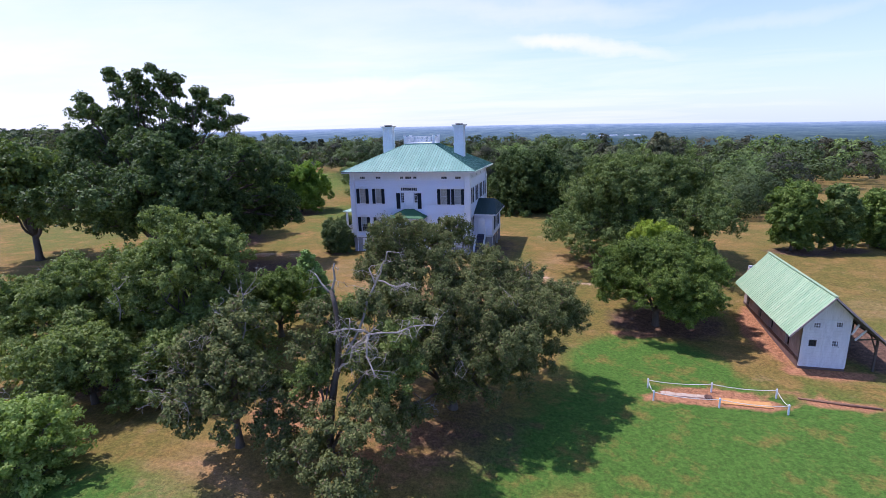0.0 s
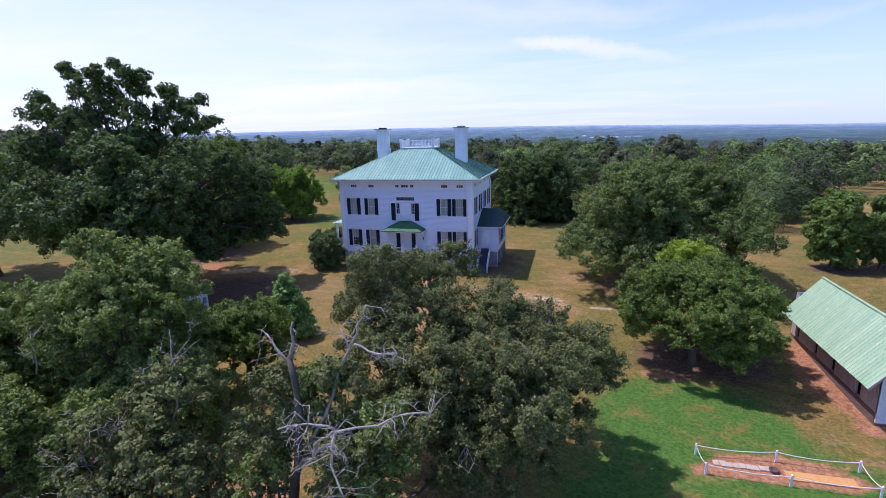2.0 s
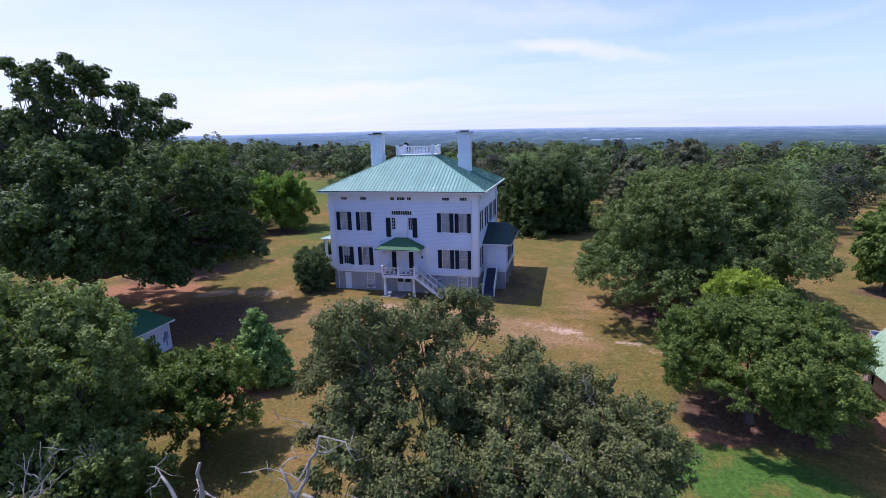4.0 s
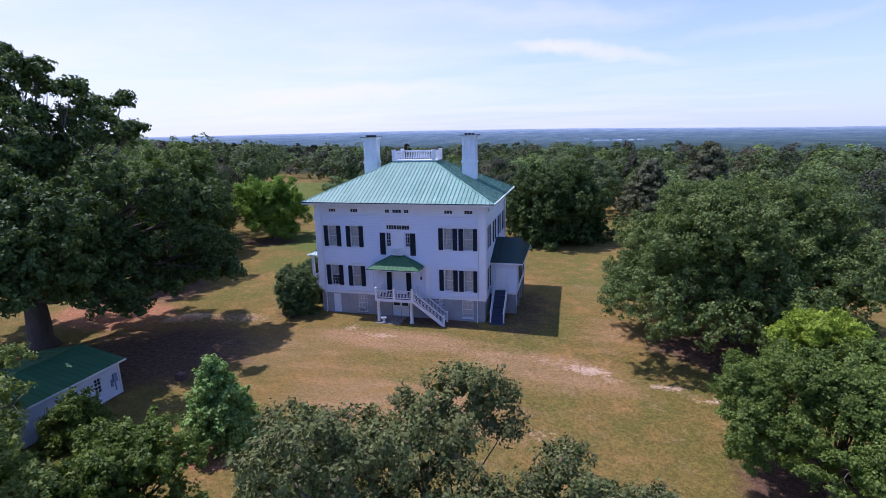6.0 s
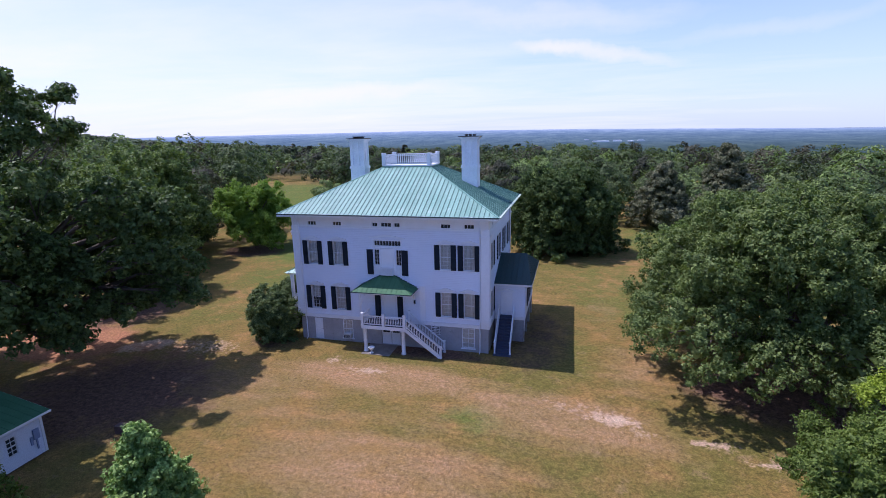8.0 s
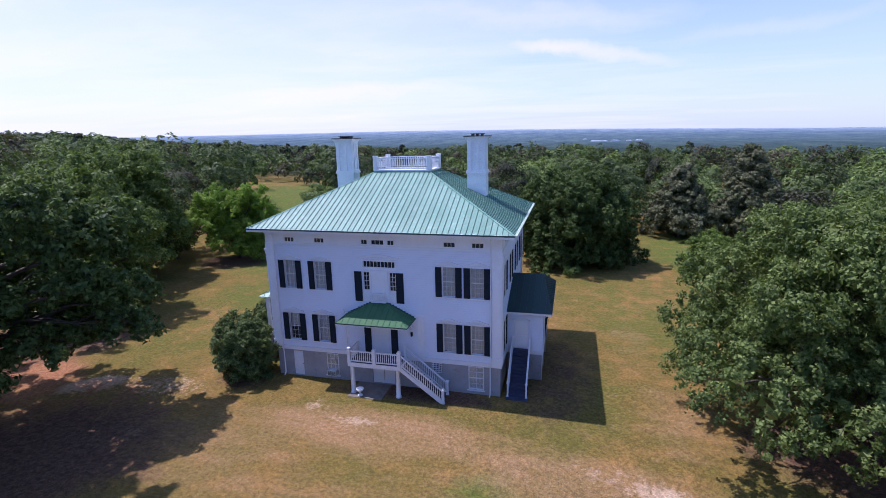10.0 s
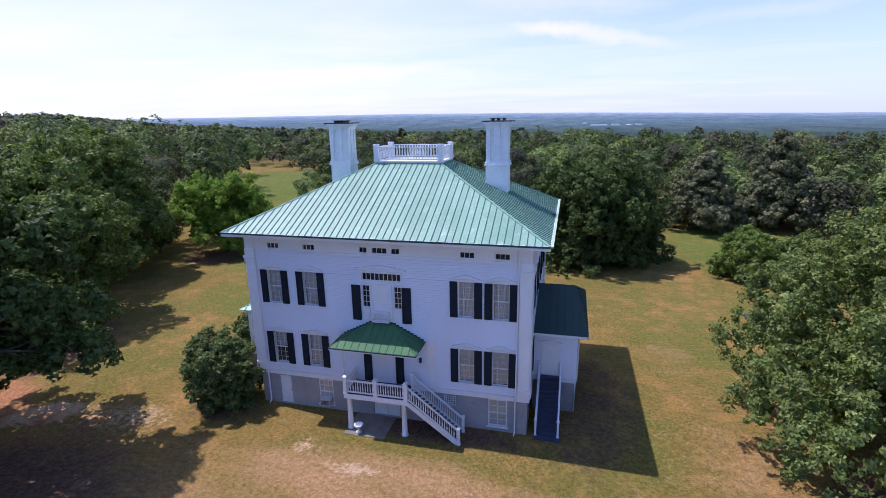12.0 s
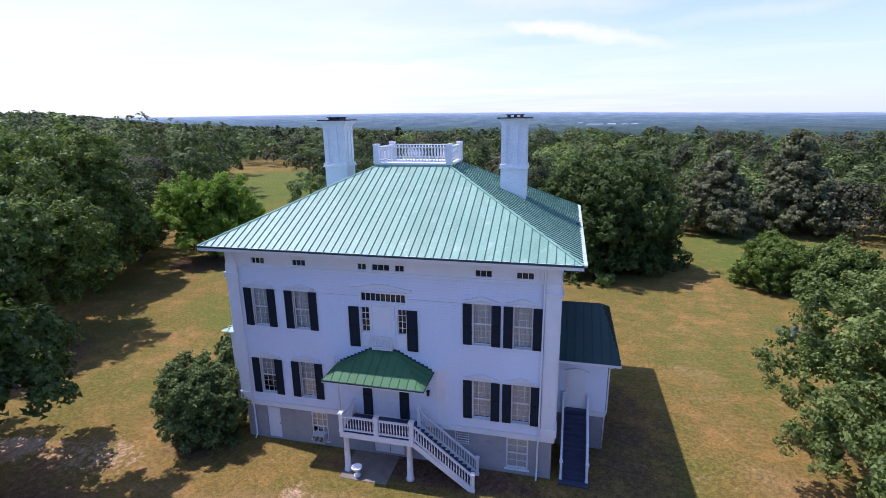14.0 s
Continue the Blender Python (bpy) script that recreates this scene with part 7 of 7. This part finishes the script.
# ---- woods: uncountable crowns round the lawn and on to the valley ----
def open_ground(x, y):
    """1 where lawn and fields lie, 0 in the woods"""
    lawn = (y < 42) & (x > -40) & (x < 24) & (y > -200)
    lawn |= (x >= 18) & (x < 47) & (y < 62)
    lawn |= (x >= 47) & (y < 30 + 0.02 * (x - 47))
    lawn |= (x <= -40) & (y < 8 - 0.1 * (x + 40) * -1) & (x > -62)
    lawn |= (x <= -62) & (y < 16 + 0.12 * (-62 - x)) & (x > -120)
    lawn |= (x <= -120) & (y < 10)
    u, v = (x + 70) * 0.57 + (y - 102) * -0.82, (x + 70) * 0.82 + (y - 102) * 0.57
    lawn |= (np.abs(u) < 66) & (np.abs(v) < 6.5)
    ahead, aside = (x - 8.5) * -0.553 + (y + 21.8) * 0.833, (x - 8.5) * 0.833 + (y + 21.8) * 0.553
    lawn |= (ahead > 96) & (ahead < 150) & (np.abs(aside) < 7)
    lawn |= (np.hypot((x - 42) / 9, (y - 105) / 26) < 1)
    return lawn


def make_woods(name, label, r0, r1, step, tall, wide, clumps, per, size, seed, leaf, az0=-62, az1=36, low=-0.95, pines=0.05, cap=14.6):
    """crowns of many rounded boughs, each tree of its own kind and colour"""
    rng = np.random.default_rng(seed)
    n = int(r1 / step) + 1
    gx, gy = np.meshgrid(np.arange(-n, n + 1) * step, np.arange(-n, n + 1) * step)
    x, y = gx.ravel() + rng.uniform(-0.42, 0.42, gx.size) * step, gy.ravel() + rng.uniform(-0.42, 0.42, gx.size) * step
    r, az = np.hypot(x - 10, y + 25), np.degrees(np.arctan2(x - 10, y + 25))
    keep = (r > r0) & (r <= r1) & (az > az0) & (az < az1) & ~open_ground(x, y)
    x, y = x[keep], y[keep]
    m = len(x)
    az = np.degrees(np.arctan2(x - 10, y + 25))
    pine = rng.random(m) < pines * np.interp(az, (-40, -8, 4), (1.3, 1.0, 0.25))
    h = np.minimum(tall * rng.uniform(0.6, 1.25, m) * np.where((x > 40) & (y < 130), 0.82, 1), cap)
    h = h * np.interp(az, (-62, -42, -20), (1.4, 1.3, 1.0)) if r1 < 300 else h
    h = np.where(pine, tall * rng.uniform(1.25, 1.5, m), h)
    w = wide * rng.uniform(0.7, 1.25, m) * np.where(pine, 0.5, 1)
    kin = np.where(pine, rng.uniform(0.0, 0.12, m), rng.uniform(0.12, 1.0, m))
    z = ground_z(x, y)
    k = m * clumps
    X, Y, Z, H, W = (np.repeat(v, clumps) for v in (x, y, z, h, w))
    a = rng.uniform(0, 2 * math.pi, k)
    e = rng.uniform(low, 1.0, k)
    e = np.where(np.repeat(pine, clumps), np.maximum(e, rng.uniform(0.1, 1, k)), e)
    ring = np.sqrt(1 - np.clip(e, -0.9, 1) ** 2 * 0.92) * rng.uniform(0.6, 1.0, k)
    d = np.column_stack((np.cos(a) * ring, np.sin(a) * ring, e))
    c = np.column_stack((X + d[:, 0] * W * 0.75, Y + d[:, 1] * W * 0.75, Z + H * 0.52 + e * H * 0.42))
    v, q = leaf_arrays(rng, c, W * rng.uniform(0.17, 0.36, k), unit(d), per, size, 0.85, 0.35, 0.32, ball=0.9)
    me = numpy_mesh(name, v, q, leaf)
    tint = me.attributes.new("kin", "FLOAT", "POINT")
    tint.data.foreach_set("value", np.repeat(kin, clumps * per * 3).astype(np.float32))
    tagged(new(name, me), label, "woods", kind="stuff")
    return x, y, z, h


wx, wy, wz, wh = make_woods("woods_near", "mixed green woodland round the lawn", 40, 84, 7.4, 10.8, 4.8, 46, 150, 0.27, 71, WOODS_LEAF, pines=0.0)
make_woods("woods_border", "mixed green woodland behind the lawn", 84, 115, 7.8, 10.8, 4.8, 38, 60, 0.42, 76, WOODS_LEAF, low=-0.7, pines=0.0)
make_woods("woods_edge", "mixed green woodland behind the house", 115, 205, 8.6, 12.8, 5.4, 24, 36, 0.62, 75, WOODS_LEAF, low=-0.4, pines=0.0)
make_woods("woods_middle", "mixed green woodland falling away to the valley", 205, 430, 11.0, 12.5, 6.6, 12, 15, 1.3, 72, WOODS_LEAF, low=-0.3, pines=0.05)
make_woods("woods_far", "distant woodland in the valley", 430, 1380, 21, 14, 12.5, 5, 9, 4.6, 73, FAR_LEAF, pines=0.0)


def make_wood_trunks():
    """stems under the near woods"""
    keep = np.hypot(wx - 10, wy + 25) < 110
    rng = np.random.default_rng(74)
    bm = bmesh.new()
    for x, y, z, h in zip(wx[keep], wy[keep], wz[keep], wh[keep]):
        bm_tube(bm, [(x, y, z - 0.2), (x + rng.normal() * 0.2, y + rng.normal() * 0.2, z + h * 0.6)], [0.24, 0.12], 5)
    tagged(new("woods_trunks", mesh_of("woods_trunks", bm, BARK)), "slim trunks of the woodland edge", "woods", kind="stuff")


make_wood_trunks()

# pale roofs of far works and the town on the skyline
for x, y, w, h in ((130, 2500, 75, 3.5), (205, 2520, 40, 4.5), (265, 2510, 26, 3), (70, 2700, 22, 3), (315, 2560, 30, 2.5)):
    z = float(ground_z(x, y)) + 6
    ob = new("distant_shed", mesh_of("distant_shed", boxes((-w / 2, w / 2, -12, 12, -4, h), (-w / 2 + 3, w / 2 - 3, -9, 9, h, h + 2)), TRIM))
    ob.matrix_basis = pose(x, y, z)
    tagged(ob, "far-off long white industrial shed", "shed", "far white sheds")
# blue-white town walls: the far haze is put into their colour
haze_white = surface("hazy_white_walls", (0.74, 0.8, 0.9), (0.8, 0.84, 0.92), 0.05, 0.9, 0)
for k, (az, w, h) in enumerate(((4.6, 26, 5), (5.4, 18, 9), (6.0, 30, 4), (6.9, 14, 8), (7.6, 34, 4), (8.6, 16, 7))):
    x, y = 12 + 4600 * math.sin(radians(az)), -40 + 4600 * math.cos(radians(az))
    ob = new("distant_tower", mesh_of("distant_tower", boxes((-w / 2, w / 2, -15, 15, -10, h), (-w / 3, w / 3, -10, 10, h, h + 4)), haze_white))
    ob.matrix_basis = pose(x, y, float(ground_z(x, y)) - 4)
    tagged(ob, "pale town building far off on the skyline", "building", "town on the skyline")


# ---- a clump of prickly pear on the back lawn ----
def make_prickly_pear():
    rng = random.Random(9)
    plant = thing("prickly_pear", "dark grey-green clump of prickly pear on the lawn", "cactus", pose(27.0, 20.4, 0))
    bm = bmesh.new()
    bmesh.ops.create_uvsphere(bm, u_segments=10, v_segments=6, radius=0.26, matrix=Matrix.Diagonal((0.8, 0.18, 1.15, 1)))
    pad = mesh_of("pad", bm, surface("cactus_skin", (0.06, 0.085, 0.06), (0.11, 0.13, 0.10), 5, 0.5, 0.2), True)
    for k in range(46):
        x, y = rng.uniform(-1.2, 1.2), rng.uniform(-0.7, 0.7)
        z = 0.22 + rng.random() * 0.75 * (1 - abs(x) / 1.6)
        part("pad", pad, None, plant, "", pose(x, y, z, rng.uniform(-25, 25), rng.uniform(-40, 40), rng.uniform(0, 180)))


make_prickly_pear()
